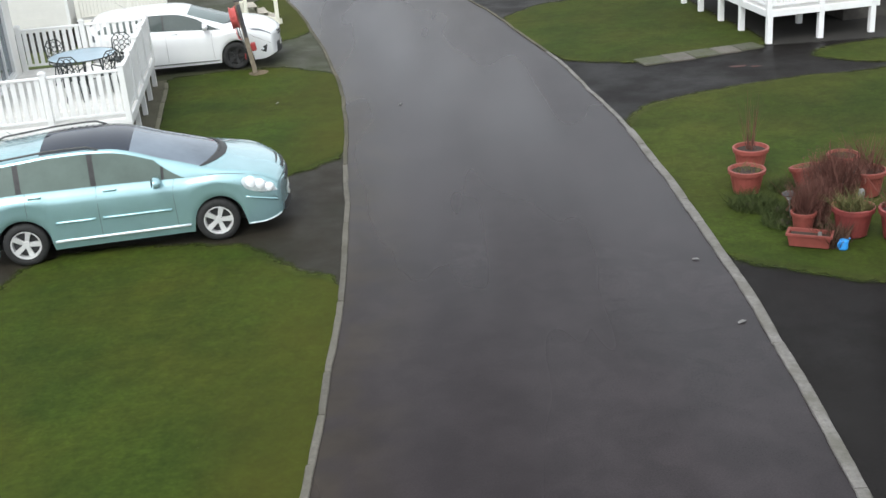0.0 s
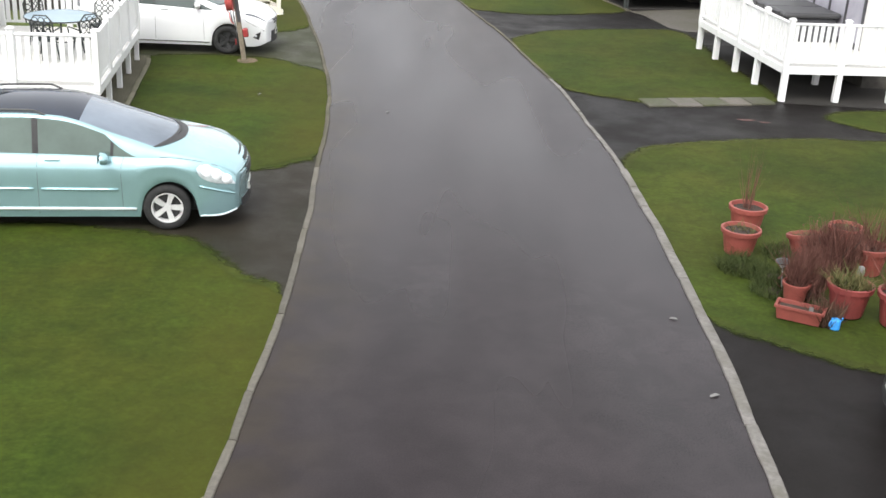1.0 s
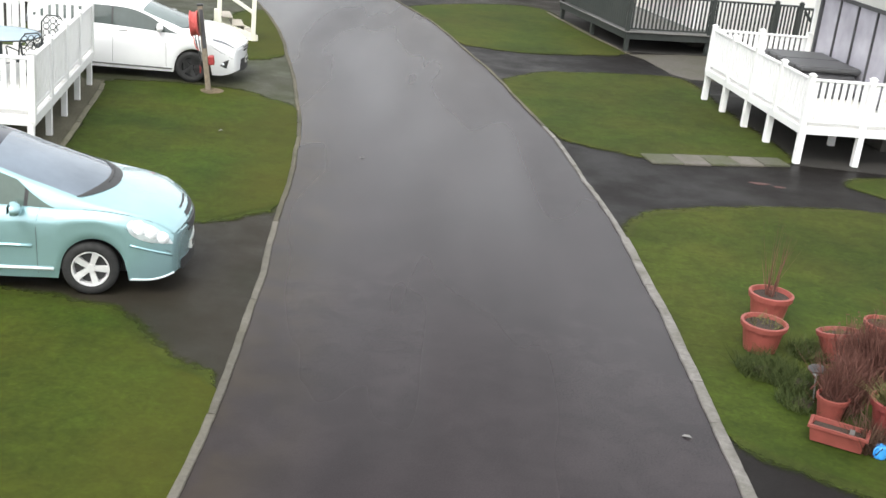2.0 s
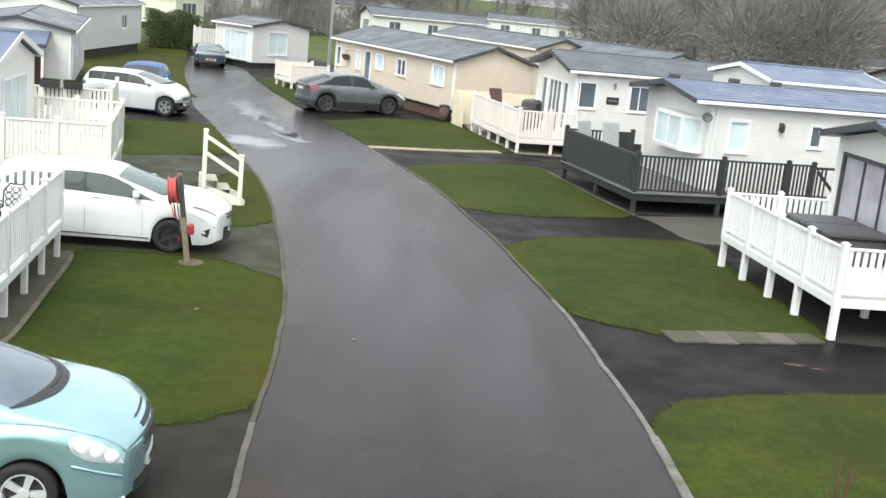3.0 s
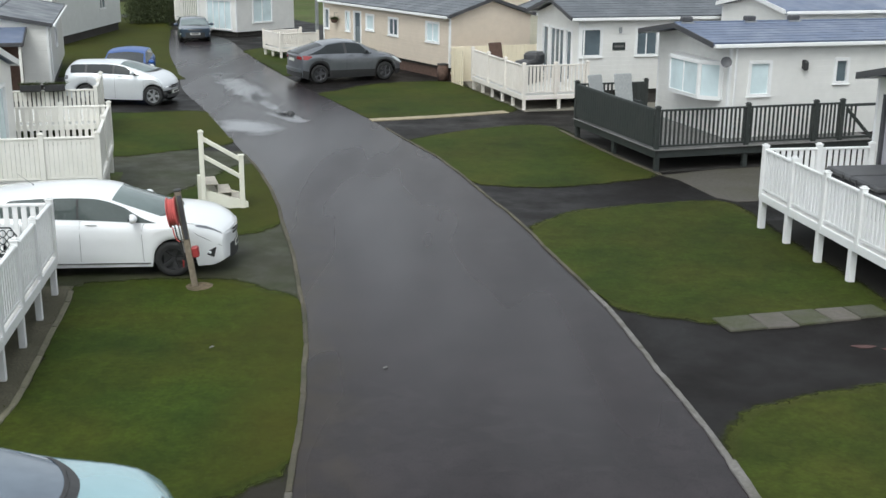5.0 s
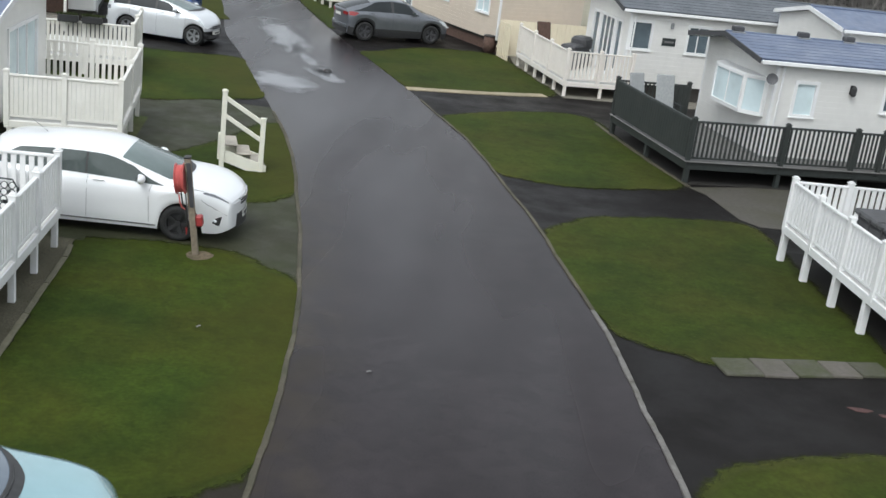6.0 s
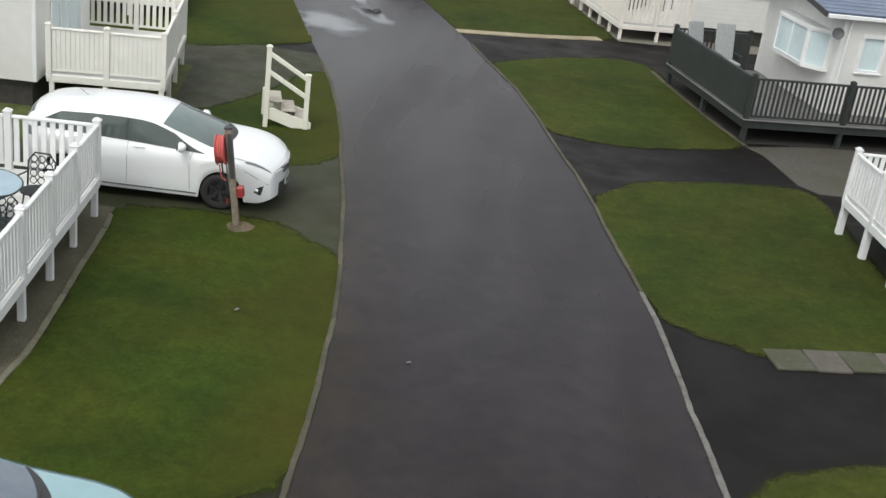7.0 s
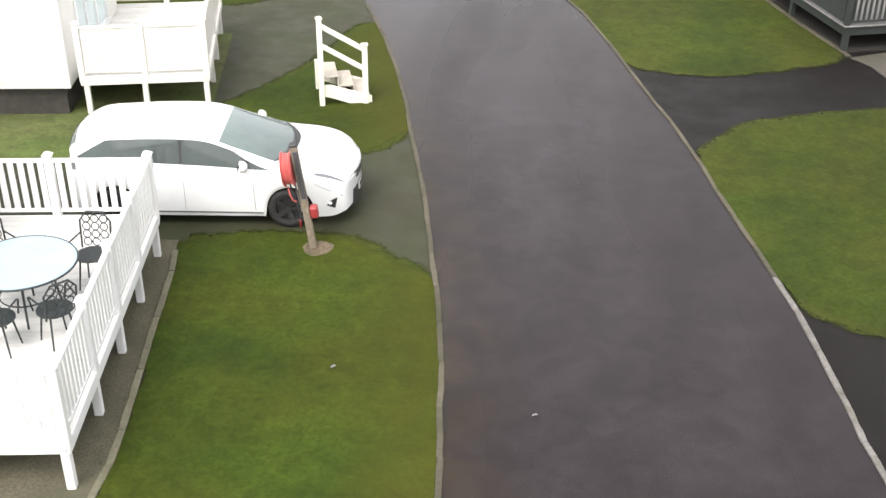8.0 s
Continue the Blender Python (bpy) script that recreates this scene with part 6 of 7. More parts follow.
        for a, c in zip(g, g[1:]):
            for k in range(4):
                bm.faces.new((a[k], c[k], c[(k + 1) % 4], a[(k + 1) % 4]))
        bm.faces.new(g[0])
        bm.faces.new(g[-1][::-1])
        bmesh.ops.recalc_face_normals(bm, faces=bm.faces)
        return part(nm, bm, mat, root)

    for k in range(2):
        nose_bar("grille", -hw * 0.42, hw * 0.42, zn - 0.075 - 0.06 * k, zn - 0.04 - 0.06 * k, M_BLACKPLASTIC)
    i0, i1, iw = keys.get("intake", (0.26, 0.37, 0.66))
    nose_bar("lower_intake", -hw * iw, hw * iw, i0, i1, M_BLACKPLASTIC)
    nose_bar("number_plate", -0.26, 0.26, 0.385, 0.49, M_PLATE, 0.016)
    nose_bar("plate_bar", -0.2, 0.2, 0.41, 0.465, M_BLACKPLASTIC, 0.019)

    def tail_bar(nm, y0, y1, z0, z1, mat, out=0.012, n=10, label=""):
        """A panel across the bowed tail."""
        bm = bmesh.new()
        g = []
        for j in range(n + 1):
            y = y0 + (y1 - y0) * j / n
            x = xr - bow_r * (1 - (y / (hw * 0.93)) ** 2) - 0.02
            g.append([bm.verts.new(p) for p in ((x - out, y, z0), (x - out + 0.006, y, z1), (x + 0.06, y, z1), (x + 0.06, y, z0))])
        for a, c in zip(g, g[1:]):
            for k in range(4):
                bm.faces.new((a[k], c[k], c[(k + 1) % 4], a[(k + 1) % 4]))
        bm.faces.new(g[0])
        bm.faces.new(g[-1][::-1])
        bmesh.ops.recalc_face_normals(bm, faces=bm.faces)
        return part(nm, bm, mat, root, label)

    zt = float(np.interp(xr, xs, belt))
    tail_bar("rear_valance", -hw * 0.80, hw * 0.80, 0.27, 0.44, M_BLACKPLASTIC)
    tail_bar("rear_bumper", -hw * 0.84, hw * 0.84, 0.47, 0.58, paint, 0.03)
    tail_bar("rear_plate", -0.26, 0.26, zt - 0.22, zt - 0.11, M_PLATE)
    for s in (1, -1):
        a, b = sorted((s * hw * 0.52, s * hw * 0.84))
        tail_bar("tail_light", a, b, zt - 0.13, zt - 0.02, keys.get("tail", M_TAIL), 0.010, 5, "rear lamp")
    if chrome:
        nose_bar("badge_strip", -hw * 0.5, hw * 0.5, zn - 0.035, zn - 0.015, M_CHROME, 0.014)
    # mirrors, handles, strips, wipers
    mx, mz = keys["mirror"]
    for s in (1, -1):
        bm = bmesh.new()
        bmesh.ops.create_uvsphere(bm, u_segments=14, v_segments=10, radius=1, matrix=pose(mx, s * (hw + 0.085), mz, 0, 0, -12 * s) @ Matrix.Diagonal((0.095, 0.125, 0.082, 1)))
        bmesh.ops.delete(bm, geom=[v for v in bm.verts if v.co.x < mx - 0.045], context="VERTS")
        part("wing_mirror", bm, paint, root, smooth=True)
        part("mirror_glass", box((mx - 0.05, min(s * (hw + 0.0), s * (hw + 0.17)), mz - 0.045), (mx - 0.04, max(s * hw, s * (hw + 0.17)), mz + 0.045), 0.004), M_CARGLASS, root)
        part("mirror_arm", box((mx - 0.03, min(s * (hw - 0.12), s * (hw + 0.03)), mz - 0.055), (mx + 0.04, max(s * (hw - 0.12), s * (hw + 0.03)), mz - 0.02), 0.006), M_BLACKPLASTIC, root)
        for hx in keys["handles"]:
            p = surf(hx, 5.0, s, 0.016)
            part("door_handle", box((p.x - 0.095, p.y - 0.014, p.z - 0.015), (p.x + 0.095, p.y + 0.014, p.z + 0.015), 0.007), paint, root)
        if "sill_rows" in keys and not strip:
            part("sill_line", tube([surf(arch + 0.04 + (wheelbase - 2 * arch - 0.08) * j / 8, 0.75, s, 0.001) for j in range(9)], 0.012, 5), M_BLACKPLASTIC, root)
        if strip:
            for a, b in keys["strips"]:
                part("rub_strip", tube([surf(a + (b - a) * j / 8, 2.62, s, 0.004) for j in range(9)], 0.019, 6), paint, root, smooth=True)
            part("sill_strip", tube([surf(arch + 0.05 + (wheelbase - 2 * arch - 0.1) * j / 8, 1.15, s, 0.004) for j in range(9)], 0.020, 6), M_LAMPGLASS, root, "pale bright sill strip", smooth=True)
            part("bumper_crease", tube([surf(wheelbase + arch + 0.06 + (xf - wheelbase - arch - 0.06) * j / 6, 3.0 - 0.25 * j / 6, s, 0.003) for j in range(7)], 0.014, 6), paint, root, smooth=True)
            part("bumper_trim", tube([surf(wheelbase + arch + 0.05 + (xf - wheelbase - arch - 0.05) * j / 6, 0.2, s, 0.004) for j in range(7)], 0.012, 6), M_LAMPGLASS, root, smooth=True)
        part("wiper", tube([surf(s1 + 0.03, 18.6 - 3.0 * t if s > 0 else 16.5 + 2.2 * t, s, 0.012) for t in (0, 0.5, 1.0)], 0.007, 5), M_BLACKPLASTIC, root)
    if rails:
        for s in (1, -1):
            x0, x1 = rails
            pts = []
            for j in range(12):
                p = surf(x0 + (x1 - x0) * j / 11, 12.6, s)
                pts.append((p.x, p.y, p.z + (0.05 if 0 < j < 11 else 0.0)))
            part("roof_rail", tube(pts, 0.015), M_BLACKPLASTIC, root)
    part("aerial", rod((0.15, 0, float(np.interp(0.15, xs, top))), (-0.12, 0, float(np.interp(0.15, xs, top)) + 0.2), 0.004, 0.002, 5), M_BLACKPLASTIC, root)
    return root


ESTATE = dict(
    belt=[(-0.95, 0.86), (-0.7, 1.01), (0, 1.04), (1.5, 1.015), (2.35, 1.0), (2.75, 1.01), (3.12, 0.965), (3.40, 0.89), (3.53, 0.81), (3.61, 0.70)],
    top=[(-0.96, 0.90), (-0.90, 1.06), (-0.66, 1.46), (-0.3, 1.535), (0.5, 1.605), (1.0, 1.61), (1.4, 1.58), (1.63, 1.515), (2.46, 1.165), (2.62, 1.12), (2.9, 1.07), (3.18, 1.015), (3.43, 0.945), (3.54, 0.865), (3.61, 0.76)],
    roof_w=[(-0.95, 0.76), (-0.5, 0.75), (0.8, 0.78), (1.5, 0.80), (2.2, 0.87), (2.46, 0.90), (3.2, 0.92), (3.5, 0.88)],
    cabin=(-0.72, 2.26), taper=(-9, -8, 1.90, 2.28), pillars=((0.02, 0.10), (1.02, 1.11), (1.97, 2.01)), screen=(1.60, 2.46), screen_bow=0.21, scuttle=0.15, rear=(-0.86, -0.60), lamp=(3.10, 3.60, 4.55, 1.6), lamp_drop=0.4, mirror=(1.92, 1.04),
    handles=(0.25, 1.28), seams=(0.10, 1.07, 2.12), strips=((0.47, 1.02), (1.12, 2.08)), tail_len=0.2,
    slots=((3.475, 0.02, 16.3), (3.545, 0.035, 16.0)))
car("car", "mint green metallic estate car with a glass roof", (-5.35 - 0.18 * 0.80, 8.44 + 0.983 * 0.80), (0.983, 0.18), 4.57, 1.84, 1.545, 2.71, 0.315, M_MINT, 1.06, ESTATE,
    glass_roof=(0.38, 1.60), rails=(-0.4, 1.2), strip=True, bulbs=3, lens=M_LAMPCLEAR, fog=False, glass=M_GREENGLASS)
HATCH = dict(
    belt=[(-0.78, 0.86), (-0.6, 1.08), (0, 1.06), (1.4, 0.99), (2.2, 0.95), (2.7, 0.96), (3.05, 0.92), (3.25, 0.87), (3.36, 0.81), (3.44, 0.71)],
    top=[(-0.78, 0.92), (-0.73, 1.06), (-0.50, 1.38), (-0.3, 1.45), (0.4, 1.495), (0.9, 1.505), (1.3, 1.49), (1.50, 1.445), (2.32, 1.085), (2.46, 1.065), (2.85, 1.03), (3.12, 0.98), (3.30, 0.915), (3.40, 0.84), (3.44, 0.77)],
    roof_w=[(-0.78, 0.78), (-0.4, 0.77), (0.8, 0.785), (1.4, 0.79), (2.2, 0.87), (2.5, 0.89), (3.1, 0.90), (3.44, 0.86)],
    cabin=(-0.5, 2.32), taper=(-0.62, -0.08, 1.78, 2.34), pillars=((1.0, 1.06), (1.94, 1.98)), screen=(1.56, 2.32), screen_bow=0.14, scuttle=0.11, rear=(-0.70, -0.48), lamp=(2.98, 3.43, 5.55, 0.85), lamp_drop=-0.35,
    fog=(3.17, 3.29, 2.1, 1.3), intake=(0.25, 0.50, 0.58), mirror=(1.96, 1.08), sill_rows=0,
    handles=(0.22, 1.25), seams=(0.08, 1.04, 2.08), strips=(), tail_len=0.10, tail=M_LAMPSMOKE)
car("car", "white estate hatchback parked across the tarmac bay", (-4.25 - 2.60 * 0.994 - 0.11 * 0.76, 19.85 - 2.60 * 0.11 + 0.994 * 0.76), (0.994, 0.11), 4.36, 1.78, 1.475, 2.60, 0.315, M_CARWHITE, 1.02, HATCH,
    rim=M_DARKRIM, lens=M_LAMPSMOKE, screen=M_SCREEN_DARK, chrome=True)
SUV = dict(
    belt=[(-0.72, 0.93), (-0.5, 1.03), (0, 1.045), (1.4, 1.01), (2.0, 0.99), (2.28, 0.99), (2.52, 0.90), (2.64, 0.80), (2.71, 0.62)],
    top=[(-0.72, 0.97), (-0.68, 1.10), (-0.5, 1.41), (-0.25, 1.43), (0.5, 1.455), (0.95, 1.45), (1.3, 1.40), (2.02, 1.15), (2.12, 1.11), (2.32, 1.05), (2.52, 0.96), (2.64, 0.85), (2.71, 0.68)],
    roof_w=[(-0.72, 0.76), (-0.4, 0.73), (0.8, 0.75), (1.3, 0.76), (2.1, 0.86), (2.4, 0.89), (3.0, 0.88), (3.26, 0.84)],
    cabin=(-0.5, 1.95), pillars=((0.0, 0.08), (0.95, 1.02), (1.75, 1.8)), screen=(1.2, 2.02), rear=(-0.64, -0.44), lamp=(2.32, 2.70, 5.5, 1.6), mirror=(1.72, 1.12),
    handles=(0.22, 1.25), seams=(0.08, 1.04, 2.05), strips=(), tail_len=0.12, tail=M_LAMPSMOKE)
car("car", "silver-white crossover parked beside the lawn", (-9.5 - 2.5 * 0.995 + 0.10 * 0.74, 39.2 + 2.5 * 0.10 + 0.995 * 0.74), (0.995, -0.10), 3.72, 1.70, 1.62, 2.36, 0.335, M_SILVER, 0.52, SUV, glass=M_GLASSDARK, screen=M_SCREEN_DARK, rim=M_GALV)
COUPE_SUV = dict(
    belt=[(-1.05, 0.80), (-0.92, 0.98), (-0.7, 1.07), (0, 1.11), (1.5, 1.08), (2.5, 1.02), (2.9, 0.98), (3.3, 0.88), (3.45, 0.78), (3.55, 0.62)],
    top=[(-1.05, 0.84), (-0.98, 1.00), (-0.78, 1.13), (-0.1, 1.40), (0.5, 1.57), (1.1, 1.63), (1.65, 1.58), (2.4, 1.17), (2.55, 1.12), (2.9, 1.05), (3.3, 0.94), (3.45, 0.83), (3.55, 0.66)],
    roof_w=[(-1.05, 0.74), (-0.5, 0.66), (0.8, 0.64), (1.5, 0.66), (2.4, 0.82), (2.7, 0.84), (3.4, 0.80), (3.75, 0.7)],
    cabin=(-0.45, 2.2), pillars=((1.08, 1.16), (1.95, 2.0)), screen=(1.6, 2.4), rear=(-0.75, 0.25), taper=(-0.6, 0.4, 1.8, 2.3), lamp=(3.1, 3.55, 5.5, 1.6), mirror=(1.98, 1.14),
    handles=(0.25, 1.32), seams=(0.1, 1.12, 2.2), strips=(), tail_len=0.35)
car("car", "dark grey coupe-backed crossover beside the tan home", (-4.75 - 0.49 * 0.82, 45.32 + 0.872 * 0.82), (0.872, 0.49), 4.45, 1.9, 1.62, 2.80, 0.36, M_GREYCAR, 0.85, COUPE_SUV, lower=M_BLACKPLASTIC, rim=M_FASCIA, glass=M_GLASSDARK, screen=M_GLASSDARK)
car("car", "blue hatchback half hidden behind the crossover", (-12.15, 45.7), (0.15, -0.989), 4.2, 1.75, 1.47, 2.60, 0.31, M_BLUECAR, 0.80,
    dict(HATCH, top=[(x, z * 0.9) for x, z in HATCH["top"]], belt=[(x, z * 0.92) for x, z in HATCH["belt"]], mirror=(1.98, 0.94)), lower=None, screen=M_GLASSDARK, glass=M_GLASSDARK)
car("car", "dark car on the far bend facing the lane", (-14.0, 64.3), (0.26, -0.966), 4.1, 1.70, 1.40, 2.55, 0.30, M_SLATECAR, 0.85,
    dict(HATCH, top=[(x, z * 0.76) for x, z in HATCH["top"]], belt=[(x, z * 0.80) for x, z in HATCH["belt"]], mirror=(1.98, 0.82)), screen=M_SCREEN_DARK)
car("car", "navy blue hatchback in the bay by the pots", (9.11, 4.42), (-0.995, 0.06), 4.3, 1.76, 1.47, 2.60, 0.31, M_NAVYCAR, 0.92, dict(HATCH))


# ---- free-standing steps ----
st = thing("garden_steps", "cream plastic steps with a sloping handrail, standing on the grass", "steps", frame2d((-4.76, 24.58), (0.955, 0.297)))
post = box((-0.05, -0.05, -0.02), (0.05, 0.05, 1.70), 0.008)
add_box(post, (-0.065, -0.065, 1.70), (0.065, 0.065, 1.725), 0.008)
add_box(post, (-0.04, -0.04, 1.725), (0.04, 0.04, 1.75), 0.01)
part("newel_post", post, M_CREAM, st)
post = box((-0.05, -0.05, -0.02), (0.05, 0.05, 1.16), 0.008)
add_box(post, (-0.065, -0.065, 1.16), (0.065, 0.065, 1.185), 0.008)
part("newel_post", post, M_CREAM, st, at=pose(0.83, 0, 0))
for z0, z1 in ((1.64, 1.12), (1.26, 0.74)):
    a = math.degrees(math.atan2(z1 - z0, 0.83))
    part("handrail", box((0.03, -0.03, -0.05), (math.hypot(0.83, z1 - z0) - 0.03, 0.03, 0.04), 0.01), M_CREAM, st, at=pose(0, 0, z0 - 0.05, 0, -a, 0))
for s in (0.02, 0.86):
    bm = slab_poly([(-0.05, 0.22), (0.0, 0.40), (0.18, 0.40), (0.95, 0.14), (0.95, -0.02), (0.62, -0.02), (0.25, 0.12)], -0.022, 0.022)
    part("stringer", bm, M_CREAM, st, at=pose(0, s, 0, 90, 0, 0))
for i, z in enumerate((0.56, 0.37, 0.18)):
    part("tread", box((0.02 + 0.29 * i, 0.05, z - 0.03), (0.33 + 0.29 * i, 0.84, z), 0.008), M_STEPGREY, st, "grey textured tread")
    part("riser", box((0.31 + 0.29 * i, 0.05, max(0.0, z - 0.19)), (0.328 + 0.29 * i, 0.84, z - 0.031)), M_STEPGREY, st)
part("newel_post", box((-0.05, -0.05, -0.02), (0.05, 0.05, 0.6), 0.008), M_CREAM, st, at=pose(0, 0.88, 0))

# ---- fire point post ----
fp = thing("fire_point", "weathered post carrying a red hose reel and alarm box", "fire point", pose(-3.74, 19.18, 0.012, 1.2, -7.0, 8))
ft = spin([(0.0, 0.02), (0.09, 0.018), (0.12, 0.030), (0.16, 0.028), (0.21, 0.010), (0.26, -0.03)], 22)
for v in ft.verts:
    g = 1 + 0.07 * math.sin(3 * math.atan2(v.co.y, v.co.x) + 0.6) + 0.05 * math.sin(7 * math.atan2(v.co.y, v.co.x))
    v.co.x, v.co.y = v.co.x * g + 0.02, v.co.y * g - 0.02
part("footing", ft, M_EARTH, fp, "bare trodden earth round the foot")
part("post", box((-0.05, -0.05, 0), (0.05, 0.05, 1.68), 0.008), M_TIMBER, fp)
part("post_cap", box((-0.06, -0.06, 1.68), (0.06, 0.06, 1.72), 0.012), M_BLACKPLASTIC, fp)
reel = part("hose_reel", rod((-0.19, 0, 1.34), (-0.06, 0, 1.34), 0.20, seg=24), M_REDDARK, fp, "red hose reel with hanging hoses")
for x in (-0.205, -0.075):
    part("flange", spin([(0.0, -0.012), (0.245, -0.012), (0.26, 0.0), (0.245, 0.012), (0.0, 0.012)], 28), M_RED, reel, at=pose(x, 0, 1.34, 0, 90, 0))
for k in range(4):
    part("hose_turn", torus(0.212 + 0.006 * (k % 2), 0.014, 24, 6), M_RED, reel, at=pose(-0.18 + 0.028 * k, 0, 1.34, 0, 90, 0))
part("hose", tube([(-0.14, -0.06, 1.12), (-0.13, -0.08, 0.95), (-0.10, -0.07, 0.75), (-0.08, -0.05, 0.58), (-0.11, 0.0, 0.48)], 0.014), M_BLACKPLASTIC, fp)
part("hose", tube([(-0.17, -0.12, 1.12), (-0.16, -0.13, 0.98), (-0.14, -0.10, 0.88), (-0.10, -0.08, 0.84)], 0.013), M_RED, fp, "red loop of hose")
part("hose", tube([(-0.10, 0.10, 1.12), (-0.10, 0.12, 0.92), (-0.08, 0.10, 0.70), (-0.07, 0.05, 0.60)], 0.013), M_LITTER, fp, "pale weathered hose")
part("nozzle", rod((-0.11, 0.0, 0.49), (-0.13, 0.03, 0.36), 0.020, 0.012), M_REDDARK, fp)
part("notice_board", box((-0.02, -0.080, 0.86), (0.05, -0.053, 1.62), 0.006), M_FASCIA, fp, "dark back of a notice board")
part("alarm_box", box((0.055, -0.075, 0.52), (0.17, 0.075, 0.70), 0.02), M_REDDARK, fp, "dull red alarm box")
part("alarm_bracket", box((0.04, -0.02, 0.57), (0.06, 0.02, 0.67)), M_RED, fp)


# ---- pots, troughs and plants ----
def sprigs(name, n, radius, height, mat, parent, z, width=0.012, lean=0.55, label=""):
    a, r = rng.uniform(0, 2 * np.pi, n), radius * np.sqrt(rng.uniform(0, 1, n))
    px, py = r * np.cos(a), r * np.sin(a)
    me = blade_mesh(name, px, py, np.full(n, z), height, width, lean, mat)
    ob = new(name, me)
    ob.parent = parent
    if label:
        ob["label"] = label
    return ob


def bush(name, n, rx, rz, mat, parent, z, size=0.03):
    """Many small leaves on a few stems, in an uneven crown."""
    d = rng.normal(0, 1, (n, 3))
    d /= np.linalg.norm(d, axis=1)[:, None]
    r = rng.uniform(0.35, 1.0, n) ** 0.6 * (1 + 0.25 * np.sin(3 * np.arctan2(d[:, 1], d[:, 0])) * rng.uniform(0, 1, n))
    c = d * r[:, None] * np.array([rx, rx, rz]) + np.array([0, 0, z + rz * 0.8])
    v = c[:, None, :] + rng.normal(0, size, (n, 3, 3))
    ob = new(name, mesh_arrays(name, v.reshape(-1, 3), 3, mat))
    ob.parent = parent
    return ob


def twiggy(name, n, rx, rz, mat, parent, z):
    """A crown of thin bare twigs that fork outwards from the stems."""
    a = rng.uniform(0, 2 * np.pi, n)
    q = np.sqrt(rng.uniform(0, 1, n)) * (1 + 0.2 * np.sin(3 * a))
    tip = np.stack([rx * q * np.cos(a), rx * q * np.sin(a), z + rz * (0.55 + 1.1 * rng.uniform(0, 1, n) * (1 - 0.45 * q))], 1)
    foot = tip * np.array([0.6, 0.6, 0.45]) * rng.uniform(0.4, 1.5, (n, 1)) + rng.normal(0, 0.07, (n, 3))
    foot[:, 2] = np.minimum(foot[:, 2], tip[:, 2] - 0.05)
    side = rng.normal(0, 0.0038, (n, 3))
    v = np.stack([foot - side, foot + side, tip + rng.normal(0, 0.06, (n, 3))], 1)
    ob = new(name, mesh_arrays(name, v.reshape(-1, 3), 3, mat))
    ob.parent = parent
    return ob


def pot(x, y, r, h, label, plant=None, lean=0.0, turn=0.0, clay=M_TERRA):
    root = thing("plant_pot", label, "plant pot", pose(x, y, 0.03, lean, 0, turn), "terracotta pots")
    seg = 24
    prof = [(r * 0.66, 0.0), (r * 0.70, 0.01), (r * 0.90, h * 0.82), (r, h * 0.83), (r * 1.02, h * 0.985), (r * 0.98, h), (r * 0.90, h), (r * 0.84, h * 0.82)]
    pb = spin(prof, seg)
    part("pot", pb, clay, root, smooth=False)
    part("saucer_base", spin([(0.0, 0.002), (r * 0.66, 0.002)], seg), clay, root)
    part("soil", spin([(0.0, h * 0.90), (r * 0.4, h * 0.89), (r * 0.86, h * 0.86)], seg), M_SOIL, root)
    if plant == "twigs":
        sprigs("dry_growth", 150, r * 0.7, 0.55, M_TWIG, root, h * 0.85, 0.012, 0.45, "russet leafless twigs")
    elif plant == "tall":
        sprigs("dry_growth", 30, r * 0.25, 0.85, M_TWIG, root, h * 0.85, 0.012, 0.16, "thin upright russet stems")
    elif plant == "sprigs":
        sprigs("green_growth", 420, r * 0.85, 0.20, M_SPRIG, root, h * 0.85, 0.018, 0.7, "low straggling green growth")
    elif plant == "low":
        sprigs("green_growth", 60, r * 0.7, 0.12, M_SPRIG, root, h * 0.85, 0.014, 0.8)
    return root


pot(5.06, 9.28, 0.27, 0.36, "terracotta planter with sparse dry growth", "low", turn=15)
pot(5.33, 10.14, 0.27, 0.40, "terracotta planter with thin russet stems", "tall")
pot(6.00, 7.44, 0.275, 0.40, "large crimson-brown pot with straggling greenery", "sprigs", clay=M_CRIMSON)
pot(5.98, 9.25, 0.25, 0.34, "terracotta pot leaning on its neighbour", "low", lean=-14, turn=30)
pot(6.66, 8.85, 0.27, 0.38, "terracotta pot with dry russet growth", "twigs")
pot(6.54, 7.20, 0.285, 0.42, "large crimson-brown pot on the grass", "twigs", clay=M_CRIMSON)
pot(5.42, 7.66, 0.17, 0.28, "small upright terracotta pot", "twigs")
pot(6.62, 9.75, 0.24, 0.32, "terracotta pot behind the shrub", "low")

tr = thing("planter_trough", "oblong terracotta trough with bare soil", "planter", pose(5.36, 7.16, 0.03, 0, 0, -24))
bm = bmesh.new()
o0 = [(-0.26, -0.10), (0.26, -0.10), (0.26, 0.10), (-0.26, 0.10)]
rings = []
for sx, sy, z in ((0.94, 0.86, 0.0), (1.04, 1.08, 0.15), (1.12, 1.25, 0.15), (1.12, 1.25, 0.18), (1.0, 1.0, 0.18), (0.98, 0.95, 0.13)):
    rings.append([bm.verts.new((x * sx, y * sy, z)) for x, y in o0])
for a, b in zip(rings, rings[1:]):
    for i in range(4):
        bm.faces.new((a[i], a[(i + 1) % 4], b[(i + 1) % 4], b[i]))
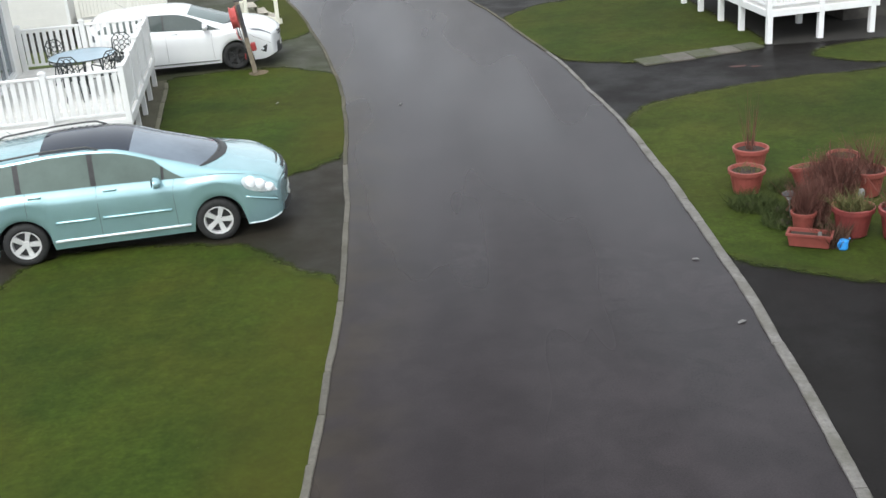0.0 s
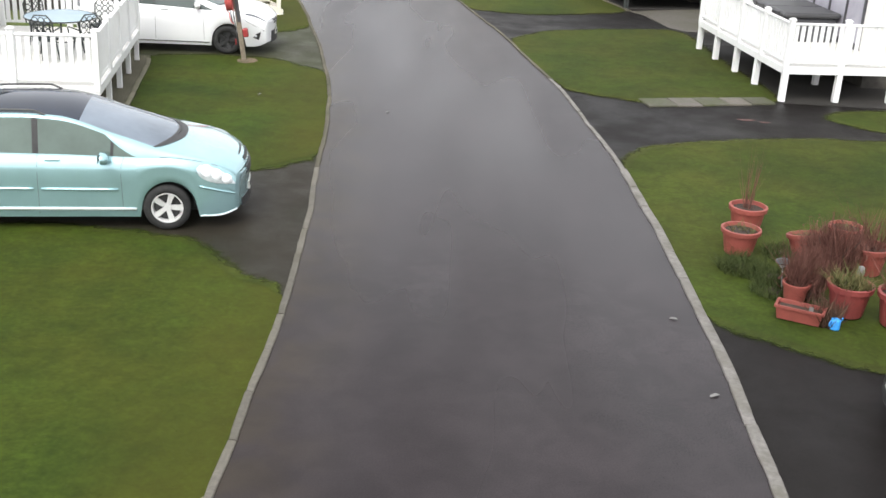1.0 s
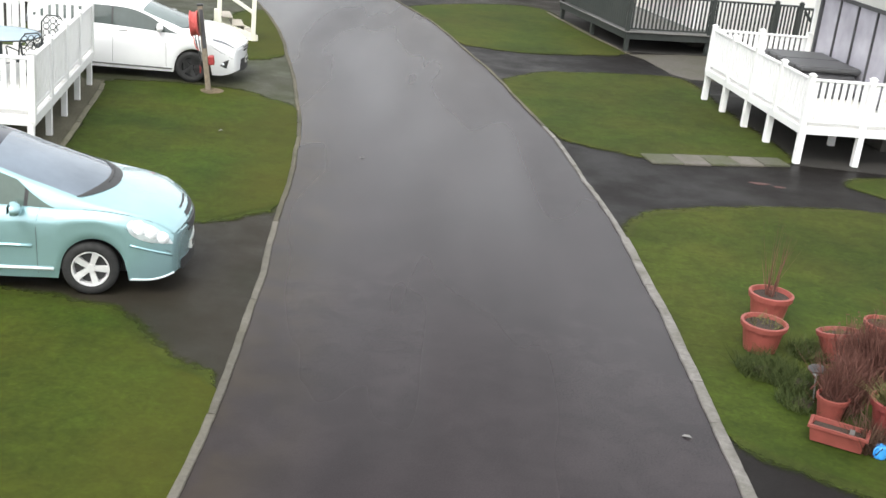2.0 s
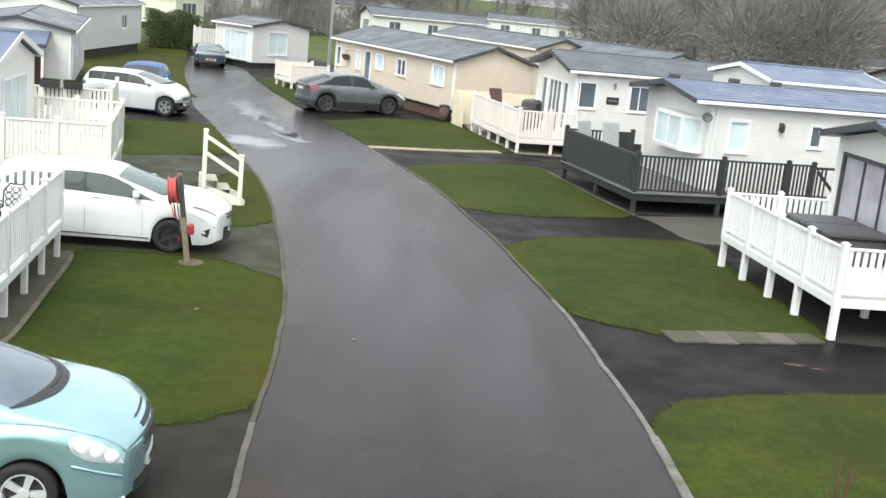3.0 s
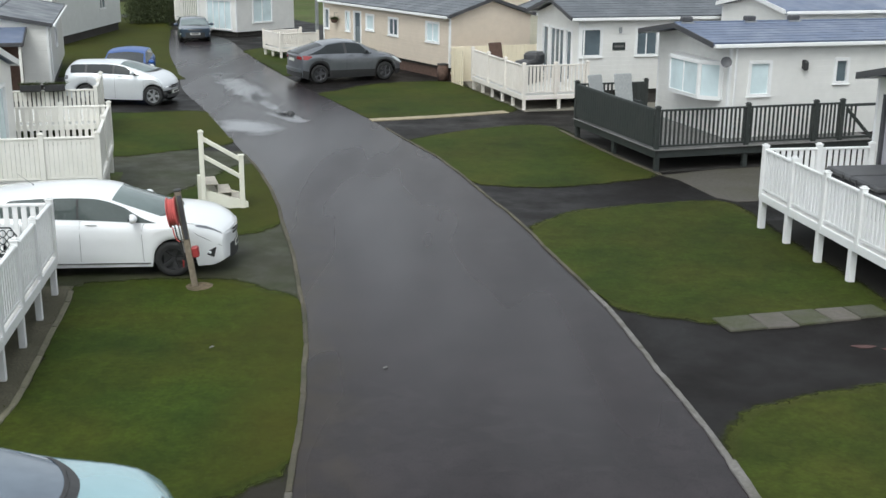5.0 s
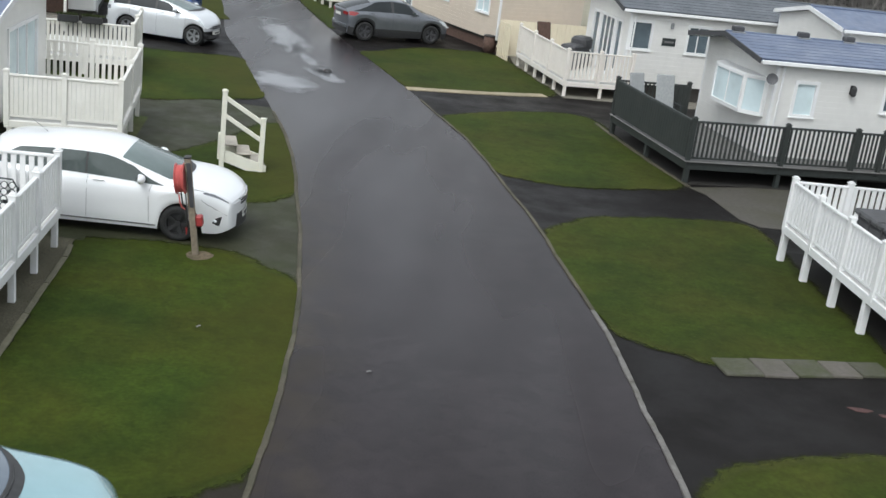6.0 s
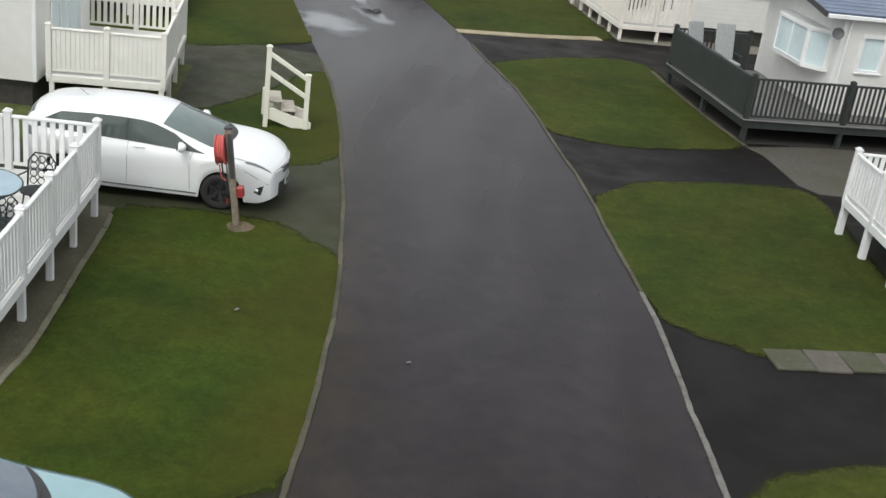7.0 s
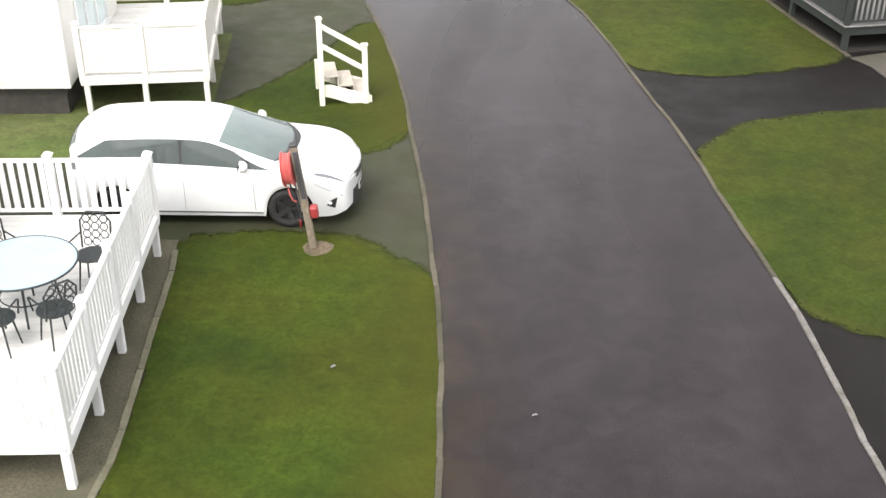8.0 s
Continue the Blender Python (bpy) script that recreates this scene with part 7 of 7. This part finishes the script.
bm.faces.new(rings[0][::-1])
part("trough", bm, M_TERRA, tr)
part("soil", box((-0.25, -0.093, 0.10), (0.25, 0.093, 0.14), 0.01), M_SOIL, tr)
part("label_tag", box((0.10, -0.02, 0.14), (0.15, -0.012, 0.20)), M_LITTER, tr)

sh = thing("shrub", "russet leafless heather shrub between the pots", "shrub", pose(6.14, 8.62, 0.02))
twiggy("dry_crown", 2300, 0.44, 0.54, M_TWIG, sh, 0.05)
bush("seed_heads", 1500, 0.46, 0.42, M_TWIG, sh, 0.08, 0.008)
stem = bmesh.new()
for k in range(9):
    a = k * 0.7
    add_rod(stem, (0.02 * math.cos(a), 0.02 * math.sin(a), 0), (0.3 * math.cos(a), 0.3 * math.sin(a), 0.5 + 0.05 * (k % 3)), 0.010, 0.004, 5)
part("stem_cluster", stem, M_BARK, sh)
sh = thing("shrub", "dark russet shrub beside the trough", "shrub", pose(5.62, 7.85, 0.02))
twiggy("dry_crown", 1300, 0.30, 0.44, M_TWIG, sh, 0.08)
bush("seed_heads", 700, 0.26, 0.32, M_TWIG, sh, 0.10, 0.008)
stem = bmesh.new()
for k in range(7):
    a = k * 0.9
    add_rod(stem, (0.02 * math.cos(a), 0.02 * math.sin(a), 0), (0.16 * math.cos(a), 0.16 * math.sin(a), 0.42), 0.009, 0.004, 5)
part("stem_cluster", stem, M_BARK, sh)
for x, y, n, r, h in ((5.0, 8.7, 260, 0.28, 0.30), (5.35, 8.45, 260, 0.30, 0.28), (5.65, 9.3, 180, 0.22, 0.30), (5.25, 8.0, 200, 0.25, 0.22)):
    cl = thing("leaf_clump", "dark strap-leaved clump growing in the lawn", "plant", pose(x, y, 0.02), "leaf clumps by the pots")
    sprigs("foliage", n * 3, r * 1.2, h * 0.62, M_FERN, cl, 0.0, 0.011, 0.75)
    part("crown", spin([(0.0, 0.05), (r * 0.4, 0.03), (r * 0.5, 0.0)], 8), M_SOIL, cl)
for x, y in ((6.35, 8.15), (6.55, 9.1), (5.50, 7.92)):
    s = thing("garden_ornament", "small pale stone ornament among the pots", "ornament", pose(x, y, 0.03), "garden ornaments")
    part("figure", spin([(0.0, 0.0), (0.06, 0.0), (0.055, 0.10), (0.035, 0.2), (0.05, 0.28), (0.035, 0.34), (0.0, 0.36)], 10), M_LITTER, s, smooth=True)
cl = thing("leaf_clump", "dead brown grassy clump between trough and pot", "plant", pose(5.68, 7.12, 0.02), "leaf clumps by the pots")
sprigs("foliage", 260, 0.16, 0.30, M_DEAD, cl, 0.0, 0.020, 0.5)
part("crown", spin([(0.0, 0.05), (0.06, 0.03), (0.08, 0.0)], 8), M_SOIL, cl)
sl = thing("solar_lamp", "small black solar lamp on a stake among the pots", "lamp", pose(5.36, 8.02, 0.02, 6, -8, 0))
part("stake", rod((0, 0, -0.03), (0, 0, 0.40), 0.010), M_GALV, sl)
part("lantern_glass", spin([(0.0, 0.36), (0.035, 0.36), (0.045, 0.42), (0.0, 0.43)], 12), M_LAMPGLASS, sl)
part("cap", spin([(0.0, 0.43), (0.085, 0.425), (0.09, 0.44), (0.04, 0.465), (0.0, 0.47)], 16), M_BLACKPLASTIC, sl)
can = thing("watering_can", "bright blue plastic toy can lying on the grass", "can", pose(5.74, 6.99, 0.018, 0, 0, 30) @ Matrix.Scale(0.72, 4))
part("body", spin([(0.0, 0.0), (0.085, 0.0), (0.09, 0.02), (0.08, 0.16), (0.065, 0.18), (0.0, 0.175)], 16), M_BLUEPLASTIC, can, smooth=True)
part("spout", rod((0.07, 0, 0.05), (0.17, 0, 0.17), 0.018, 0.012), M_BLUEPLASTIC, can)
part("handle", torus(0.06, 0.01, 16, 6), M_BLUEPLASTIC, can, at=pose(-0.08, 0, 0.11, 90, 0, 0))


# ---- deck furniture ----
SCROLL = mesh_from(torus(0.05, 0.008, 12, 5), "scroll", M_IRON)


def filigree_chair(x, y, z, turn):
    root = thing("garden_chair", "dark cast-iron garden chair with a filigree back", "chair", pose(x, y, z, 0, 0, turn), "chairs round the garden table")
    seat = spin([(0.0, 0.43), (0.19, 0.43), (0.215, 0.44), (0.215, 0.455), (0.0, 0.452)], 18)
    part("seat", seat, M_IRON, root)
    for a in (45, 135, 225, 315):
        c, s = math.cos(radians(a)), math.sin(radians(a))
        part("leg", rod((0.16 * c, 0.16 * s, 0.435), (0.23 * c, 0.23 * s, 0.0), 0.014, 0.011), M_IRON, root)
    part("back_frame", tube([(-0.18, -0.19, 0.44), (-0.25, -0.20, 0.80), (-0.27, -0.11, 0.92), (-0.27, 0.11, 0.92), (-0.25, 0.20, 0.80), (-0.18, 0.19, 0.44)], 0.014), M_IRON, root)
    for i in range(4):
        for j in range(3):
            tz, ty = 0.52 + 0.105 * i, -0.115 + 0.115 * j
            share("scroll", SCROLL, root, pose(-0.195 - 0.13 * (tz - 0.45), ty, tz, 0, 80, 0))
    for s in (-1, 1):
        part("arm", tube([(-0.22, 0.205 * s, 0.64), (0.10, 0.235 * s, 0.66), (0.13, 0.235 * s, 0.64), (0.14, 0.20 * s, 0.44)], 0.012), M_IRON, root)
    return root


TX, TY, TZ = -6.58, 16.02, 0.66
tb = thing("garden_table", "round pale blue-glass garden table on dark iron legs", "table", pose(TX, TY, TZ))
part("tabletop", spin([(0.0, 0.70), (0.635, 0.70), (0.66, 0.708), (0.66, 0.718), (0.635, 0.725), (0.0, 0.725)], 36), M_TABLEGLASS, tb, "pale blue frosted top")
part("rim", torus(0.66, 0.014, 36, 6), M_IRON, tb, at=pose(0, 0, 0.712))
for a in (20, 110, 200, 290):
    c, s = math.cos(radians(a)), math.sin(radians(a))
    part("leg", rod((0.30 * c, 0.30 * s, 0.70), (0.40 * c, 0.40 * s, 0.0), 0.018, 0.014), M_IRON, tb)
part("stretcher_ring", torus(0.33, 0.01, 24, 6), M_IRON, tb, at=pose(0, 0, 0.28))
for a, r, turn in ((53, 0.92, 272), (138, 0.82, 318), (272, 0.83, 92), (318, 0.82, 140)):
    c, s = math.cos(radians(a)), math.sin(radians(a))
    filigree_chair(TX + r * c, TY + r * s, TZ, turn)

# hot tub with its cover
tub = thing("hot_tub", "square hot tub under a charcoal folding cover", "hot tub", frame2d((8.82, 22.2), (0.986, 0.168), 0.75))
part("cabinet", box((-0.64, -0.92, 0.0), (0.64, 0.92, 0.56), 0.06), M_FASCIA, tub)
part("cover", box((-0.70, -0.98, 0.564), (0.70, -0.004, 0.68), 0.04), M_TUBCOVER, tub)
part("cover", box((-0.70, 0.004, 0.564), (0.70, 0.98, 0.68), 0.04), M_TUBCOVER, tub)
for s in (-0.7, -0.25, 0.25, 0.7):
    part("cover_strap", box((-0.712, s - 0.025, 0.36), (-0.698, s + 0.025, 0.66)), M_BLACKPLASTIC, tub)


def lounge_chair(x, y, z, turn, label, mat):
    root = thing("lounge_chair", label, "chair", pose(x, y, z, 0, 0, turn), "deck chairs")
    part("seat", box((-0.28, -0.28, 0.36), (0.28, 0.28, 0.42), 0.02), mat, root)
    part("backrest", box((-0.03, -0.28, 0.0), (0.03, 0.28, 0.96), 0.025), mat, root, at=pose(-0.26, 0, 0.40, 0, -14, 0))
    for sx in (-0.25, 0.25):
        for sy in (-0.25, 0.25):
            part("leg", rod((sx, sy, 0.36), (sx * 1.1, sy * 1.1, 0.0), 0.018), M_IRON, root)
    for sy in (-0.29, 0.29):
        part("arm", box((-0.28, sy - 0.025, 0.58), (0.22, sy + 0.025, 0.61), 0.01), M_IRON, root)
        part("arm_post", box((0.17, sy - 0.018, 0.36), (0.21, sy + 0.018, 0.58)), M_IRON, root)
    return root


lounge_chair(4.88, 33.15, 0.56, -50, "grey high-backed deck chair on the black deck", M_CUSHION)
lounge_chair(5.58, 33.40, 0.56, -70, "grey high-backed deck chair on the black deck", M_CUSHION)
stb = thing("side_table", "low dark slatted table between the deck chairs", "table", pose(5.22, 33.0, 0.56, 0, 0, 17))
for i in range(4):
    part("slat", box((-0.24, -0.24 + 0.122 * i, 0.50), (0.24, -0.13 + 0.122 * i, 0.53), 0.005), M_IRON, stb)
for sx in (-0.2, 0.2):
    for sy in (-0.2, 0.2):
        part("leg", box((sx - 0.02, sy - 0.02, 0.0), (sx + 0.02, sy + 0.02, 0.5), 0.004), M_IRON, stb)
lounge_chair(2.25, 42.9, 0.50, -60, "dark brown garden chair on the far deck", M_BRICKSKIRT)
bar = thing("barbecue", "barbecue under a dark weather cover on the far deck", "barbecue", pose(3.25, 42.15, 0.50, 0, 0, 62))
cv = box((-0.72, -0.30, 0.02), (0.30, 0.30, 0.86), 0.06)
add_box(cv, (0.0, -0.30, 0.60), (0.72, 0.30, 1.10), 0.10)
add_box(cv, (0.05, -0.27, 0.02), (0.66, 0.27, 0.62), 0.05)
part("cover", cv, M_TUBCOVER, bar, "creased charcoal weather cover")
part("draw_cord", tube([(-0.74, -0.31, 0.16), (0.3, -0.32, 0.13), (0.7, -0.30, 0.16)], 0.010), M_BLACKPLASTIC, bar)
gb = thing("water_butt", "brown water butt beside the tan home", "water butt", pose(0.05, 46.6, 0.0))
part("barrel", spin([(0.0, 0.0), (0.2, 0.0), (0.23, 0.3), (0.21, 0.62), (0.0, 0.62)], 16), M_BRICKSKIRT, gb, smooth=True)
part("lid", spin([(0.23, 0.62), (0.23, 0.66), (0.0, 0.70)], 16), M_BLACKPLASTIC, gb)
lp = thing("lamp_post", "tall grey lamp post beyond the grey car", "street lamp", pose(-6.66, 60.5, 0))
part("column", rod((0, 0, -0.05), (0, 0, 5.2), 0.10, 0.075, 10), M_GALV, lp)
part("lantern", box((-0.35, -0.1, 5.15), (0.1, 0.1, 5.28), 0.03), M_GALV, lp)
part("base", rod((0, 0, -0.02), (0, 0, 0.9), 0.09, seg=10), M_GALV, lp)
deck("deck_distant", "cream railed deck beside the far tan gable", (-7.55, 53.8), (-0.53, 0.848), 1.95, -1.9, 0.45, 1.14,
     [(0, 0, 1.95, 0, 1), (0, -1.9, 0, 0, 1), (1.95, 0, 1.95, -1.9, 1)], BLUSH, [(0.03, -0.04), (1.0, -0.04), (1.9, -0.04), (0.03, -1.8)], pitch=0.098, board_along="y", group="white decks")

deck("deck_by_hedge", "small white railed landing beside the far home", (-16.2, 71.0), (0.866, 0.5), 1.25, 1.2, 0.45, 1.55,
     [(0, 0, 1.25, 0, 1), (0, 0, 0, 1.2, 1)], WARM, [(0.04, 0.04), (1.21, 0.04), (0.04, 1.15)], pitch=0.12, group="white decks")

# ---- hedge and woods behind ----
hd = thing("hedge", "clipped dark green hedge beyond the far lawn", "hedge", pose(-18.4, 73.0, 0, 0, 0, 38))
n = 26000
c = np.stack([rng.uniform(-1.7, 1.7, n), rng.normal(0, 0.5, n), rng.uniform(0, 1, n) ** 0.8 * 2.3], 1)
c[:, 2] *= 1 + 0.06 * np.sin(c[:, 0] * 3)
v = c[:, None, :] + rng.normal(0, 0.038, (n, 3, 3))
ob = new("foliage", mesh_arrays("foliage", v.reshape(-1, 3), 3, M_HEDGE))
ob.parent = hd
sb = bmesh.new()
for i in range(8):
    add_rod(sb, (-1.5 + 0.42 * i, 0, -0.05), (-1.45 + 0.42 * i, 0.1, 1.5), 0.05, 0.02, 6)
part("stem_cluster", sb, M_BARK, hd)


def woods(name, centres, label, twigs=650):
    """Bare winter trees: a trunk, limbs and a haze of twigs each."""
    out = []
    for x, y, h, r in centres:
        for k in range(26):
            a, z0 = rng.uniform(0, 2 * np.pi), rng.uniform(0, 0.55) * h if k else 0.0
            dx, dy = (0.0, 0.0) if k == 0 else (r * 0.8 * np.cos(a), r * 0.8 * np.sin(a))
            z1 = h * (0.85 if k == 0 else rng.uniform(0.6, 1.0))
            w = 0.16 if k == 0 else rng.uniform(0.02, 0.06)
            p0, p1 = np.array([x, y, z0]), np.array([x + dx, y + dy, z1])
            for s in (np.array([w, 0, 0]), np.array([0, w, 0])):
                out.append(np.stack([p0 - s, p0 + s, p1]))
        n = twigs
        d = rng.normal(0, 1, (n, 3))
        d /= np.linalg.norm(d, axis=1)[:, None]
        q = np.array([x, y, h * 0.62]) + d * (rng.uniform(0.2, 1, n) ** 0.5)[:, None] * np.array([r, r, h * 0.38])
        t = d * rng.uniform(0.3, 0.9, n)[:, None] + rng.normal(0, 0.25, (n, 3)) + np.array([0, 0, 0.35])
        s = rng.normal(0, 0.012, (n, 3))
        out.extend(np.stack([q - s, q + s, q + t], 1))
        m = twigs // 2
        q = np.stack([x + rng.normal(0, r, m), y + rng.normal(0, r, m), np.abs(rng.normal(0, 0.9, m))], 1)
        s = rng.normal(0, 0.012, (m, 3))
        t = np.stack([rng.normal(0, 0.3, m), rng.normal(0, 0.3, m), rng.uniform(0.6, 2.0, m)], 1)
        out.extend(np.stack([q - s, q + s, q + t], 1))
    v = np.concatenate([o.reshape(-1, 3) for o in out])
    ob = new(name, mesh_arrays(name, v, 3, M_WOODS))
    return tagged(ob, label, "woods", "", "stuff")


cs = [(rng.uniform(22, 75), rng.uniform(84, 150), rng.uniform(9, 14), rng.uniform(3, 5)) for _ in range(70)]
cs += [(rng.uniform(38, 90), rng.uniform(50, 84), rng.uniform(9, 13), rng.uniform(3, 5)) for _ in range(30)]
cs += [(rng.uniform(-110, 60), rng.uniform(165, 215), rng.uniform(10, 15), rng.uniform(4, 6)) for _ in range(80)]
cs += [(rng.uniform(8, 24), rng.uniform(66, 96), rng.uniform(6, 10), rng.uniform(2.5, 4)) for _ in range(14)]
cs += [(rng.uniform(-24, -4), rng.uniform(104, 118), rng.uniform(5, 8), rng.uniform(2, 3)) for _ in range(6)]
woods("far_woods", cs, "bare grey-brown winter woods behind the holiday homes", 4200)
sheet("wood_floor", [(20, 82), (36, 48), (100, 48), (100, 225), (-120, 225), (-120, 160), (16, 158)], -0.035, M_LITTERFALL, 0.01,
      "brown fallen leaves under the bare woods", "ground")
